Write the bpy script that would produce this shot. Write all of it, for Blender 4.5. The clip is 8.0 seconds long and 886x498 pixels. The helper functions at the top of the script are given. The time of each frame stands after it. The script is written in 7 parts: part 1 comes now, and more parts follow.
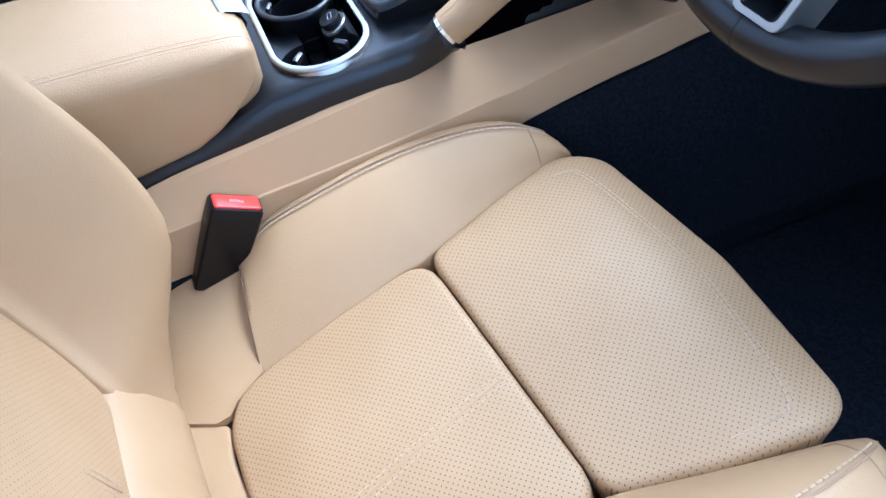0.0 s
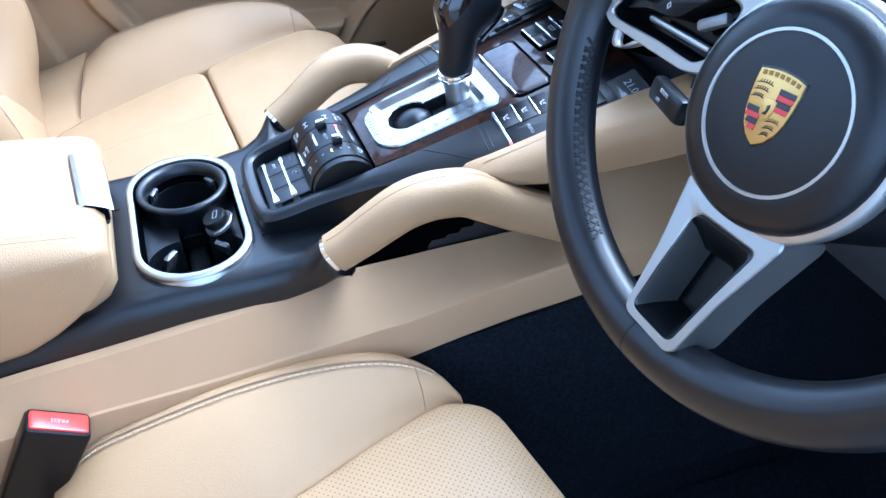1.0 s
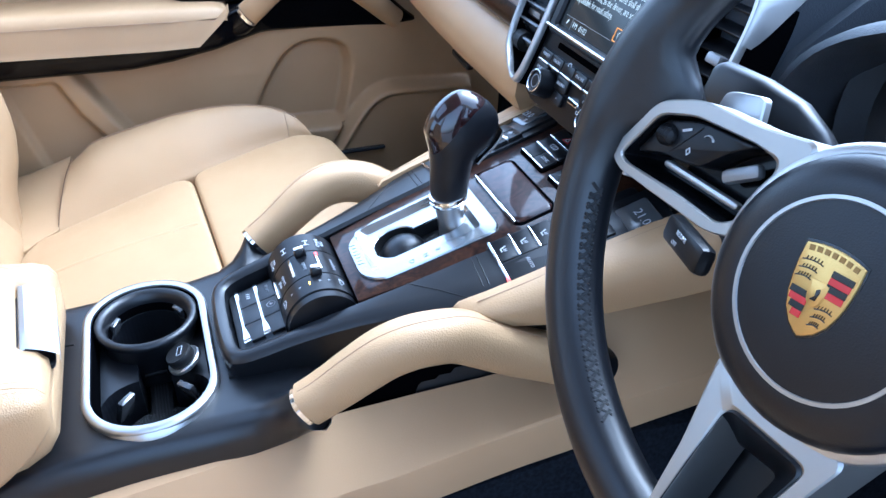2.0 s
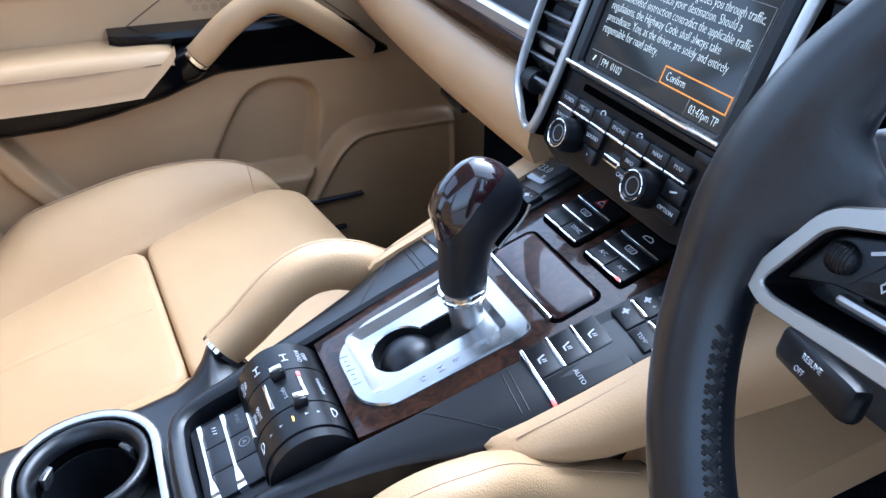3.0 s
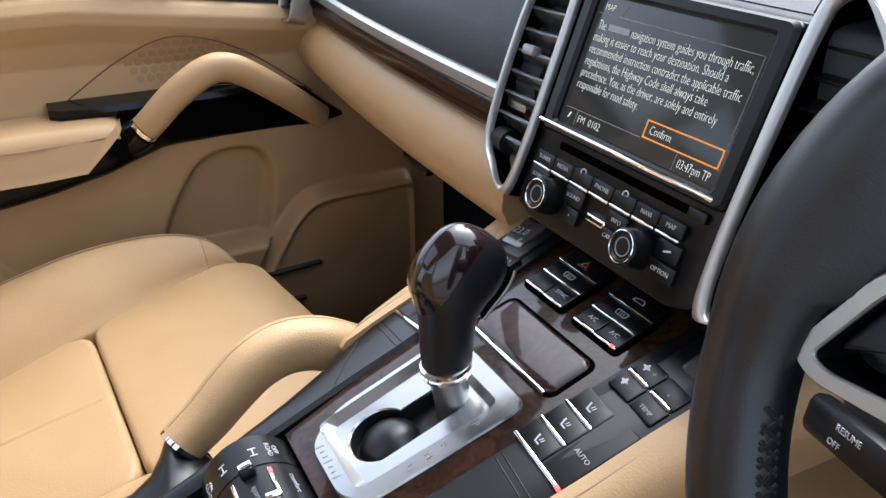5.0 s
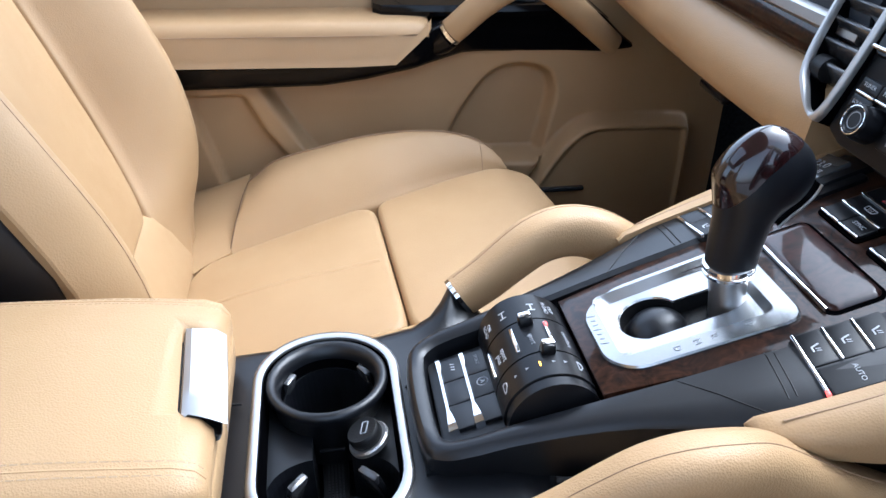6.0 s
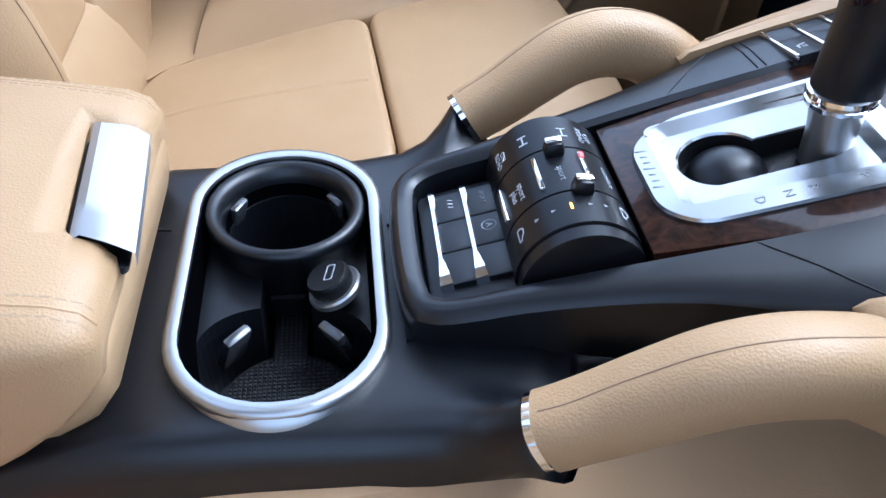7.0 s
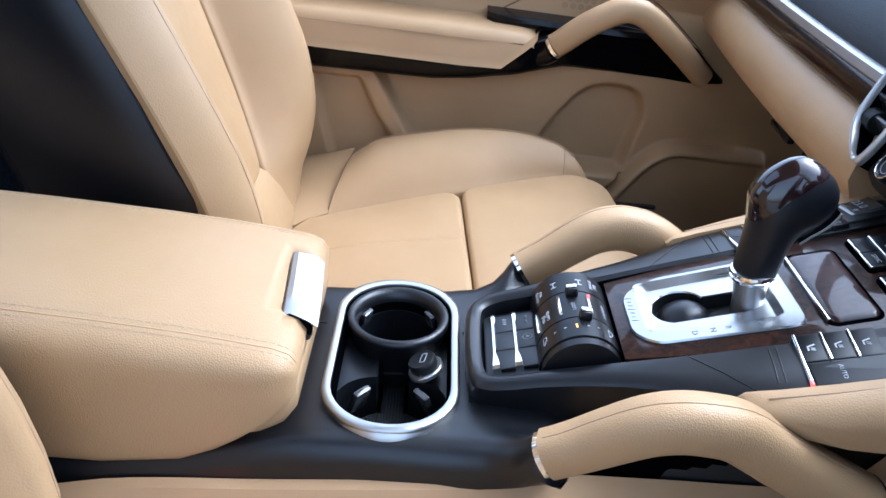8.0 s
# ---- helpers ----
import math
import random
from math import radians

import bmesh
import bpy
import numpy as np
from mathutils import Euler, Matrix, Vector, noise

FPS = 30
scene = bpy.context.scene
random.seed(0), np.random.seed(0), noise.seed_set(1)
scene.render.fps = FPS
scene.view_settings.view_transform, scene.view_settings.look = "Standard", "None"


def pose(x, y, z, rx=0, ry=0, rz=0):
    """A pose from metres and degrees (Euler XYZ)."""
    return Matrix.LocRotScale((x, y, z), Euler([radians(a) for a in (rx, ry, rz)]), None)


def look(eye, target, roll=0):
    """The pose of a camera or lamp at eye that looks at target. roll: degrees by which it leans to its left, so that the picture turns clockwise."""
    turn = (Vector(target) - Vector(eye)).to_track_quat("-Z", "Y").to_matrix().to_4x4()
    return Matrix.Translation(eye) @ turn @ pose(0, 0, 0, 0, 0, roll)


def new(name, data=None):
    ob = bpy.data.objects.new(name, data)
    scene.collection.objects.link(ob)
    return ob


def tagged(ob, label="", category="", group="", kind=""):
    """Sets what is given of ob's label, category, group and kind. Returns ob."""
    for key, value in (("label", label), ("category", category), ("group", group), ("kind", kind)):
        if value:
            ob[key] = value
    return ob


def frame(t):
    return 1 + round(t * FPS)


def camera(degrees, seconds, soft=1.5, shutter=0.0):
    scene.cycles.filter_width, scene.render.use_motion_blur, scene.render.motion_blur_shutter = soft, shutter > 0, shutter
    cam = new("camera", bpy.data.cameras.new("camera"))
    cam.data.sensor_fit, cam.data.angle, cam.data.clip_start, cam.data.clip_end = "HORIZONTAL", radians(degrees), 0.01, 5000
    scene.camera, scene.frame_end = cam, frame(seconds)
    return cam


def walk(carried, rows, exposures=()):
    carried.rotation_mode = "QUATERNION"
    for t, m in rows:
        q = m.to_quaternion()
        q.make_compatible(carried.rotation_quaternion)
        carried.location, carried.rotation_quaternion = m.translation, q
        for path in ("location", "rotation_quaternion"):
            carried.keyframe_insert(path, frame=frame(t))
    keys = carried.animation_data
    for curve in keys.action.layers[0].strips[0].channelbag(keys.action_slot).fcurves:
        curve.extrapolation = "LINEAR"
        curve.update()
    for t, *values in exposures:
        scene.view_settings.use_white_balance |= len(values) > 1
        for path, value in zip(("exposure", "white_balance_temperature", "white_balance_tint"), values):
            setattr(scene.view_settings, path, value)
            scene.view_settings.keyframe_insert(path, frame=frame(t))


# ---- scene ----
cam = camera(57.4, 8.0)
PATH = [
    (0, (0.773, -0.112, 0.833), (-0.52, 0.289, -0.639), -7.1),
    (0.5, (0.744, -0.075, 0.828), (-0.633, 0.446, -0.526), -2.6),
    (1, (0.673, -0.004, 0.837), (-0.789, 0.604, -0.385), 3.3),
    (1.2, (0.65, 0.016, 0.838), (-0.856, 0.648, -0.316), 4.6),
    (1.5, (0.629, 0.032, 0.838), (-0.908, 0.677, -0.267), 4.3),
    (1.7, (0.623, 0.038, 0.839), (-0.94, 0.678, -0.234), 4.2),
    (2.8, (0.447, 0.064, 0.805), (-1.137, 0.701, -0.237), 0.3),
    (3, (0.426, 0.076, 0.808), (-1.143, 0.764, -0.224), 0.6),
    (3.5, (0.388, 0.104, 0.821), (-1.199, 0.912, -0.088), 0.4),
    (4, (0.373, 0.103, 0.825), (-1.175, 1.016, -0.054), -0.2),
    (4.2, (0.373, 0.1, 0.824), (-1.167, 1.023, -0.059), -0.3),
    (5.3, (0.402, 0.059, 0.79), (-1.24, 0.732, -0.133), -0.1),
    (5.5, (0.423, 0.044, 0.792), (-1.273, 0.558, -0.135), 0.1),
    (5.8, (0.453, 0.018, 0.797), (-1.274, 0.366, -0.15), 1.3),
    (6, (0.428, 0.01, 0.764), (-1.281, 0.305, -0.233), 2.4),
    (6.2, (0.397, 0.01, 0.728), (-1.244, 0.297, -0.379), 4.1),
    (6.5, (0.351, 0.017, 0.682), (-1.19, 0.316, -0.557), 6.4),
    (7, (0.322, 0.026, 0.666), (-1.179, 0.338, -0.619), 8.1),
    (7.5, (0.35, 0.025, 0.676), (-1.146, 0.34, -0.613), 9.5),
    (7.8, (0.441, 0.012, 0.744), (-1.166, 0.303, -0.411), 10.7),
    (8, (0.541, 0.003, 0.789), (-1.192, 0.109, -0.203), 8.6),
]
EXPOSURES = [(0.0, 2.58, 4560, 6), (0.5, 2.67, 4420, 4), (1.0, 2.92, 4330, 4), (1.7, 2.93, 4440, 4), (2.9, 2.80, 4700, 6), (3.5, 2.62, 5080, 6), (4.2, 2.41, 5380, 7), (5.4, 2.34, 6000, 8), (6.2, 2.46, 5020, 6), (7.0, 2.18, 4800, 7), (7.5, 2.04, 4850, 7), (8.0, 2.38, 4950, 7)]
walk(cam, [(t, look(eye, target, roll)) for t, eye, target, roll in PATH], EXPOSURES)

import mathutils
from mathutils.bvhtree import BVHTree

# ---- light ----
world = bpy.data.worlds.new("world")
scene.world = world
world.use_nodes = True
wn = world.node_tree
bg = wn.nodes["Background"]
sky = wn.nodes.new("ShaderNodeTexSky")
sky.sky_type = "NISHITA"
sky.sun_disc = False
sky.sun_elevation, sky.sun_rotation = radians(58), radians(334)
sky.air_density, sky.dust_density, sky.ozone_density = 1.0, 5.0, 1.0
grey = wn.nodes.new("ShaderNodeHueSaturation")
grey.inputs["Saturation"].default_value = 0.45
wn.links.new(sky.outputs[0], grey.inputs["Color"])
wn.links.new(grey.outputs[0], bg.inputs[0])
bg.inputs[1].default_value = 0.15
sun_data = bpy.data.lights.new("sun", "SUN")
sun_data.energy, sun_data.angle, sun_data.color = 0.24, radians(90), (1.0, 0.96, 0.9)
sun = new("sun", sun_data)
sun.matrix_world = look((-0.66, 1.355, 2.41), (0.0, 0.0, 0.0))

# ---- materials ----


def material(name, colour, rough=0.5, metal=0.0, coat=0.0, spec=0.5):
    m = bpy.data.materials.new(name)
    m.use_nodes = True
    b = m.node_tree.nodes["Principled BSDF"]
    b.inputs["Base Color"].default_value = (*colour, 1)
    b.inputs["Roughness"].default_value = rough
    b.inputs["Metallic"].default_value = metal
    b.inputs["Coat Weight"].default_value = coat
    b.inputs["Coat Roughness"].default_value = 0.05
    b.inputs["Specular IOR Level"].default_value = spec
    return m


def node(m, kind, **values):
    n = m.node_tree.nodes.new("ShaderNode" + kind)
    for k, v in values.items():
        n.inputs[k].default_value = v
    return n


def link(m, a, b):
    m.node_tree.links.new(a, b)


def principled(m):
    return m.node_tree.nodes["Principled BSDF"]


def varied(m, c1, c2, scale, detail=6.0, distort=0.0):
    """Colour that wanders between two tones."""
    co = node(m, "TexCoord")
    tex = node(m, "TexNoise", Scale=scale, Detail=detail, Distortion=distort)
    link(m, co.outputs["Object"], tex.inputs["Vector"])
    ramp = node(m, "ValToRGB")
    ramp.color_ramp.elements[0].position, ramp.color_ramp.elements[1].position = 0.35, 0.68
    ramp.color_ramp.elements[0].color, ramp.color_ramp.elements[1].color = (*c1, 1), (*c2, 1)
    link(m, tex.outputs["Fac"], ramp.inputs["Fac"])
    link(m, ramp.outputs["Color"], principled(m).inputs["Base Color"])
    return ramp


def grain(m, scale, strength, dist=0.0006, kind="voronoi", lump=0.22, wear=0.07):
    """Fine relief, and roughness that varies a little."""
    co = node(m, "TexCoord")
    if kind == "voronoi":
        tex = node(m, "TexVoronoi", Scale=scale)
        out = tex.outputs["Distance"]
    else:
        tex = node(m, "TexNoise", Scale=scale, Detail=4.0)
        out = tex.outputs["Fac"]
    link(m, co.outputs["Object"], tex.inputs["Vector"])
    big = node(m, "TexNoise", Scale=scale * 0.09, Detail=3.0)
    link(m, co.outputs["Object"], big.inputs["Vector"])
    mix = node(m, "Math")
    mix.operation = "MULTIPLY_ADD"
    mix.inputs[1].default_value = lump
    link(m, big.outputs["Fac"], mix.inputs[0])
    link(m, out, mix.inputs[2])
    bump = node(m, "Bump", Strength=strength, Distance=dist)
    link(m, mix.outputs[0], bump.inputs["Height"])
    link(m, bump.outputs["Normal"], principled(m).inputs["Normal"])
    base = principled(m).inputs["Roughness"].default_value
    mr = node(m, "MapRange")
    mr.inputs["To Min"].default_value, mr.inputs["To Max"].default_value = base - wear, base + wear
    link(m, big.outputs["Fac"], mr.inputs["Value"])
    link(m, mr.outputs[0], principled(m).inputs["Roughness"])
    return bump


LEATHER = (0.350, 0.222, 0.107)
LEATHER_2 = (0.378, 0.246, 0.123)


def leather(name, holes=False, upright=False, coarse=False):
    m = material(name, LEATHER, 0.5, spec=0.4)
    ramp = varied(m, LEATHER, LEATHER_2, 9.0)
    bump = grain(m, 780 if coarse else 640, 0.36 if coarse else 0.26, 0.0006 if coarse else 0.0005)
    if holes:
        # rows of fine round punch holes, every other row shifted by half a step
        co = node(m, "TexCoord")
        sep = node(m, "SeparateXYZ")
        link(m, co.outputs["Object"], sep.inputs[0])
        step = 0.0062

        def op(kind, a, b=None, c=None):
            n = node(m, "Math")
            n.operation = kind
            for i, v in enumerate((a, b, c)):
                if v is None:
                    continue
                if isinstance(v, (int, float)):
                    n.inputs[i].default_value = v
                else:
                    link(m, v, n.inputs[i])
            return n.outputs[0]
        row = op("DIVIDE", sep.outputs["Z" if upright else "Y"], step * 0.5)
        rowi = op("FLOOR", row)
        odd = op("MULTIPLY", op("FLOORED_MODULO", rowi, 2.0), 0.5)
        fx = op("SUBTRACT", op("FRACT", op("ADD", op("DIVIDE", sep.outputs["X"], step), odd)), 0.5)
        fy = op("MULTIPLY", op("SUBTRACT", op("FRACT", row), 0.5), 0.5)
        d = op("SQRT", op("ADD", op("MULTIPLY", fx, fx), op("MULTIPLY", fy, fy)))
        hole = op("LESS_THAN", d, 0.085 if upright else 0.105)
        mix = node(m, "Mix")
        mix.data_type = "RGBA"
        link(m, hole, mix.inputs["Factor"])
        link(m, ramp.outputs["Color"], mix.inputs["A"])
        mix.inputs["B"].default_value = (0.20, 0.125, 0.075, 1) if upright else (0.13, 0.078, 0.044, 1)
        link(m, mix.outputs["Result"], principled(m).inputs["Base Color"])
    return m


M_LEATHER = leather("beige_leather")
M_COARSE = leather("grained_beige_leather", coarse=True)
M_PERF = leather("perforated_beige_leather", True)
M_PERF_BACK = leather("perforated_beige_back_leather", True, True)
M_TRIM = material("beige_soft_plastic", (0.34, 0.224, 0.134), 0.62, spec=0.18)
varied(M_TRIM, (0.360, 0.224, 0.112), (0.385, 0.245, 0.127), 6.0)
grain(M_TRIM, 900, 0.25, 0.0003)
M_THREAD = material("beige_thread", (0.46, 0.335, 0.205), 0.8)
M_SEAM = material("brown_seam_thread", (0.300, 0.195, 0.112), 0.8)
M_BLACK = material("black_soft_plastic", (0.0022, 0.0027, 0.0042), 0.38, spec=0.48)
grain(M_BLACK, 1500, 0.07, 0.0002, lump=0.03, wear=0.015)
M_BUTTON = material("black_button_plastic", (0.0045, 0.0047, 0.0058), 0.32, spec=0.24)
grain(M_BUTTON, 1200, 0.1, 0.0002)
M_GLOSS = material("gloss_black", (0.003, 0.003, 0.0038), 0.16, spec=0.2)
M_TAB = material("shiny_black_tab", (0.030, 0.031, 0.034), 0.24, spec=0.8)
M_STUD = material("grey_black_rubber", (0.022, 0.022, 0.023), 0.55, spec=0.4)
M_RUBBER = material("black_rubber", (0.006, 0.006, 0.0065), 0.5, spec=0.3)
grain(M_RUBBER, 700, 0.3, 0.0004)
M_BLACK_LEATHER = material("black_leather", (0.0026, 0.0031, 0.0050), 0.37, spec=0.42)
grain(M_BLACK_LEATHER, 1150, 0.15, 0.0003, lump=0.06, wear=0.03)
M_RIM_LEATHER = material("polished_black_leather", (0.0026, 0.0031, 0.0050), 0.36, spec=0.52)
grain(M_RIM_LEATHER, 1150, 0.12, 0.0003, lump=0.06, wear=0.04)
M_DASH = material("dark_dash_leather", (0.032, 0.036, 0.043), 0.55, spec=0.20)
grain(M_DASH, 800, 0.3, 0.0006)
M_ALU = material("brushed_aluminium", (0.430, 0.432, 0.432), 0.36, 1.0)
grain(M_ALU, 1500, 0.05, 0.0002, "noise", 0.04, 0.02)
M_SPOKE = material("satin_grey_metal", (0.360, 0.350, 0.332), 0.40, 0.9)
grain(M_SPOKE, 1200, 0.06, 0.0002, "noise", 0.03, 0.015)
M_GATE = material("polished_aluminium", (0.400, 0.404, 0.406), 0.25, 1.0)
grain(M_GATE, 1500, 0.04, 0.0002, "noise", 0.03, 0.012)
M_SILVER = material("satin_silver_paint", (0.44, 0.432, 0.420), 0.36, 0.85)
grain(M_SILVER, 1200, 0.06, 0.0002, "noise", 0.03, 0.015)
M_CHROME = material("chrome", (0.86, 0.87, 0.88), 0.08, 1.0)
M_WALNUT = material("burr_walnut", (0.06, 0.03, 0.015), 0.3, coat=0.45, spec=0.1)
varied(M_WALNUT, (0.006, 0.0030, 0.0022), (0.036, 0.0145, 0.0075), 70.0, 9.0, 2.6)
# sheenless near-black; also stands in for the shade deep inside recesses and cups
M_DEEP = material("matt_black_and_deep_shade", (0.0011, 0.0011, 0.0014), 0.7, spec=0.0)
M_KNOB_WOOD = material("dark_red_polished_wood", (0.02, 0.006, 0.005), 0.22, coat=1.0, spec=0.2)
varied(M_KNOB_WOOD, (0.0035, 0.0009, 0.0012), (0.014, 0.0032, 0.0036), 60.0, 8.0, 2.0)
M_LID_WOOD = material("red_brown_burr_walnut", (0.04, 0.016, 0.012), 0.3, coat=0.6, spec=0.1)
varied(M_LID_WOOD, (0.010, 0.0040, 0.0034), (0.036, 0.0140, 0.0110), 42.0, 9.0, 2.6)
for m_ in (M_WALNUT, M_KNOB_WOOD, M_LID_WOOD):
    principled(m_).inputs["Coat IOR"].default_value = 1.5
M_CARPET = material("dark_blue_carpet", (0.004, 0.005, 0.009), 0.95, spec=0.05)
varied(M_CARPET, (0.0105, 0.0120, 0.0160), (0.0200, 0.0228, 0.0300), 240.0)
grain(M_CARPET, 1400, 1.0, 0.003, "noise")
M_WHITE = material("white_print", (0.42, 0.43, 0.45), 0.5)
M_HEX = material("brown_speaker_cloth", (0.285, 0.180, 0.090), 0.7)
M_DARK_SEAM = material("dark_brown_seam", (0.11, 0.066, 0.034), 0.8)
M_GREYPRINT = material("grey_print", (0.22, 0.23, 0.25), 0.5)
M_ENGRAVED = material("engraved_grey", (0.26, 0.265, 0.275), 0.45, 0.6)
M_RED = material("red_plastic", (0.75, 0.04, 0.025), 0.35)
M_LED = material("red_light", (0.8, 0.03, 0.03), 0.4)
principled(M_LED).inputs["Emission Color"].default_value = (1, 0.08, 0.06, 1)
principled(M_LED).inputs["Emission Strength"].default_value = 0.7
M_AMBER = material("amber_light", (0.8, 0.35, 0.03), 0.4)
principled(M_AMBER).inputs["Emission Color"].default_value = (1, 0.4, 0.03, 1)
principled(M_AMBER).inputs["Emission Strength"].default_value = 1.0
M_GOLD = material("gold_enamel", (0.60, 0.40, 0.13), 0.34, 0.9)
grain(M_GOLD, 1100, 0.15, 0.0004)
M_CREST_DARK = material("dark_gold_enamel", (0.24, 0.14, 0.04), 0.4, 0.6)
M_CREST_RED = material("red_enamel", (0.42, 0.02, 0.02), 0.25)
M_CREST_BLACK = material("black_enamel", (0.008, 0.008, 0.008), 0.25)
M_SCREEN = material("display_glass", (0.004, 0.004, 0.0043), 0.12, spec=0.34)
principled(M_SCREEN).inputs["Emission Color"].default_value = (0.020, 0.021, 0.021, 1)
principled(M_SCREEN).inputs["Emission Strength"].default_value = 0.25
M_GLOW = material("display_letters", (0.3, 0.3, 0.28), 0.5)
principled(M_GLOW).inputs["Emission Color"].default_value = (0.85, 0.85, 0.74, 1)
principled(M_GLOW).inputs["Emission Strength"].default_value = 0.16
M_GLOW_ORANGE = material("display_orange", (0.35, 0.13, 0.01), 0.5)
principled(M_GLOW_ORANGE).inputs["Emission Color"].default_value = (0.9, 0.28, 0.01, 1)
principled(M_GLOW_ORANGE).inputs["Emission Strength"].default_value = 0.13
M_GREYGLOW = material("display_grey", (0.2, 0.2, 0.19), 0.5)
M_LCD = material("grey_display", (0.060, 0.063, 0.066), 0.14, coat=0.3)
M_ROOF = material("headliner_cloth", (0.45, 0.40, 0.33), 0.9)
grain(M_ROOF, 900, 0.3, 0.0005, "noise")
M_TARMAC = material("tarmac", (0.10, 0.10, 0.10), 0.9)
varied(M_TARMAC, (0.09, 0.09, 0.088), (0.17, 0.168, 0.164), 60.0)

# ---- mesh helpers ----


def thing(name, label, category, at=(0, 0, 0), group="", kind=""):
    ob = new(name)
    ob.empty_display_size = 0.03
    ob.location = at
    return tagged(ob, label, category, group, kind)


def part(name, bm, mat, parent=None, label="", smooth=True, angle=35):
    bmesh.ops.recalc_face_normals(bm, faces=bm.faces)
    me = bpy.data.meshes.new(name)
    bm.to_mesh(me)
    bm.free()
    me.materials.append(mat)
    if smooth:
        for p in me.polygons:
            p.use_smooth = True
        me.set_sharp_from_angle(angle=radians(angle))
    ob = new(name, me)
    if parent is not None:
        ob.parent = parent
        base = parent
        while base.parent is not None:
            base = base.parent
        ob.location = -base.location if parent is base else (0, 0, 0)
    if label:
        ob["label"] = label
    return ob


def cut_out(ob, bm):
    """Cut the shape in bm out of a part's mesh."""
    bmesh.ops.recalc_face_normals(bm, faces=bm.faces)
    me = bpy.data.meshes.new("cutter")
    bm.to_mesh(me)
    bm.free()
    tool = new("cutter", me)
    tool.parent = ob.parent
    tool.location = ob.location
    mod = ob.modifiers.new("cut", "BOOLEAN")
    mod.operation, mod.object, mod.solver = "DIFFERENCE", tool, "EXACT"
    bpy.context.view_layer.update()
    done = bpy.data.meshes.new_from_object(ob.evaluated_get(bpy.context.evaluated_depsgraph_get()))
    ob.modifiers.clear()
    ob.data = done
    bpy.data.objects.remove(tool)
    bpy.data.meshes.remove(me)


def V(*a):
    return Vector(a)


def loft(rings, closed=True, cap=True, loop=False, bm=None):
    """A skin over rings of points, all with the same count."""
    bm = bm or bmesh.new()
    rows = [[bm.verts.new(p) for p in r] for r in rings]
    n = len(rows[0])
    pairs = list(zip(rows, rows[1:])) + ([(rows[-1], rows[0])] if loop else [])
    for a, b in pairs:
        for i in range(n if closed else n - 1):
            j = (i + 1) % n
            bm.faces.new((a[i], a[j], b[j], b[i]))
    if cap and closed and not loop:
        bm.faces.new(rows[0][::-1])
        bm.faces.new(rows[-1])
    return bm


def box(size, m=Matrix(), bevel=0.0, seg=2, bm=None, taper=1.0):
    bm = bm or bmesh.new()
    made = bmesh.ops.create_cube(bm, size=1.0)
    vs = made["verts"]
    for v in vs:
        v.co = Vector((v.co.x * size[0], v.co.y * size[1], v.co.z * size[2]))
        if v.co.z > 0:
            v.co.x *= taper
            v.co.y *= taper
    if bevel:
        edges = list({e for v in vs for e in v.link_edges})
        res = bmesh.ops.bevel(bm, geom=edges, offset=bevel, segments=seg, profile=0.5, affect="EDGES")
        vs = list({v for f in res["faces"] for v in f.verts} | {v for v in vs if v.is_valid})
    bmesh.ops.transform(bm, matrix=m, verts=vs)
    return bm


def spline(points, count, closed=False):
    """Catmull-Rom through the points, evenly in the parameter."""
    pts = [Vector(p) for p in points]
    n = len(pts)
    out = []
    spans = n if closed else n - 1
    for k in range(count):
        t = k / (count if closed else count - 1) * spans
        i = min(int(t), spans - 1)
        f = t - i

        def g(j):
            return pts[j % n] if closed else pts[max(0, min(n - 1, j))]
        p0, p1, p2, p3 = g(i - 1), g(i), g(i + 1), g(i + 2)
        out.append(0.5 * (2 * p1 + (p2 - p0) * f + (2 * p0 - 5 * p1 + 4 * p2 - p3) * f * f + (3 * p1 - p0 - 3 * p2 + p3) * f ** 3))
    return out


def sweep(path, profile, up=(0, 0, 1), closed=False, cap=True, scale=None, bm=None):
    """A profile of (side, up) pairs carried along a path of points."""
    rings = []
    n = len(path)
    for i, p in enumerate(path):
        a = path[(i - 1) % n] if closed or i else path[i]
        b = path[(i + 1) % n] if closed or i < n - 1 else path[i]
        t = (b - a).normalized()
        s = t.cross(Vector(up)).normalized()
        u = s.cross(t).normalized()
        k = scale(i / (n - 1)) if scale else 1.0
        rings.append([p + (s * x + u * y) * k for x, y in profile])
    return loft(rings, cap=cap and not closed, loop=closed, bm=bm)


def oval(w, h, n=16, power=2.0):
    out = []
    for i in range(n):
        a = 2 * math.pi * i / n
        c, s = math.cos(a), math.sin(a)
        out.append((w * math.copysign(abs(c) ** (2 / power), c), h * math.copysign(abs(s) ** (2 / power), s)))
    return out


def rounded(w, h, r, n=5):
    """A rounded rectangle round 0, 0 with half sizes w, h; r one radius or four (from +x+y, turning left)."""
    r = (r,) * 4 if isinstance(r, (int, float)) else r
    out = []
    for k, (sx, sy) in enumerate(((1, 1), (-1, 1), (-1, -1), (1, -1))):
        for i in range(n + 1):
            a = math.pi / 2 * (k + i / n)
            out.append((sx * (w - r[k]) + r[k] * math.cos(a), sy * (h - r[k]) + r[k] * math.sin(a)))
    return out


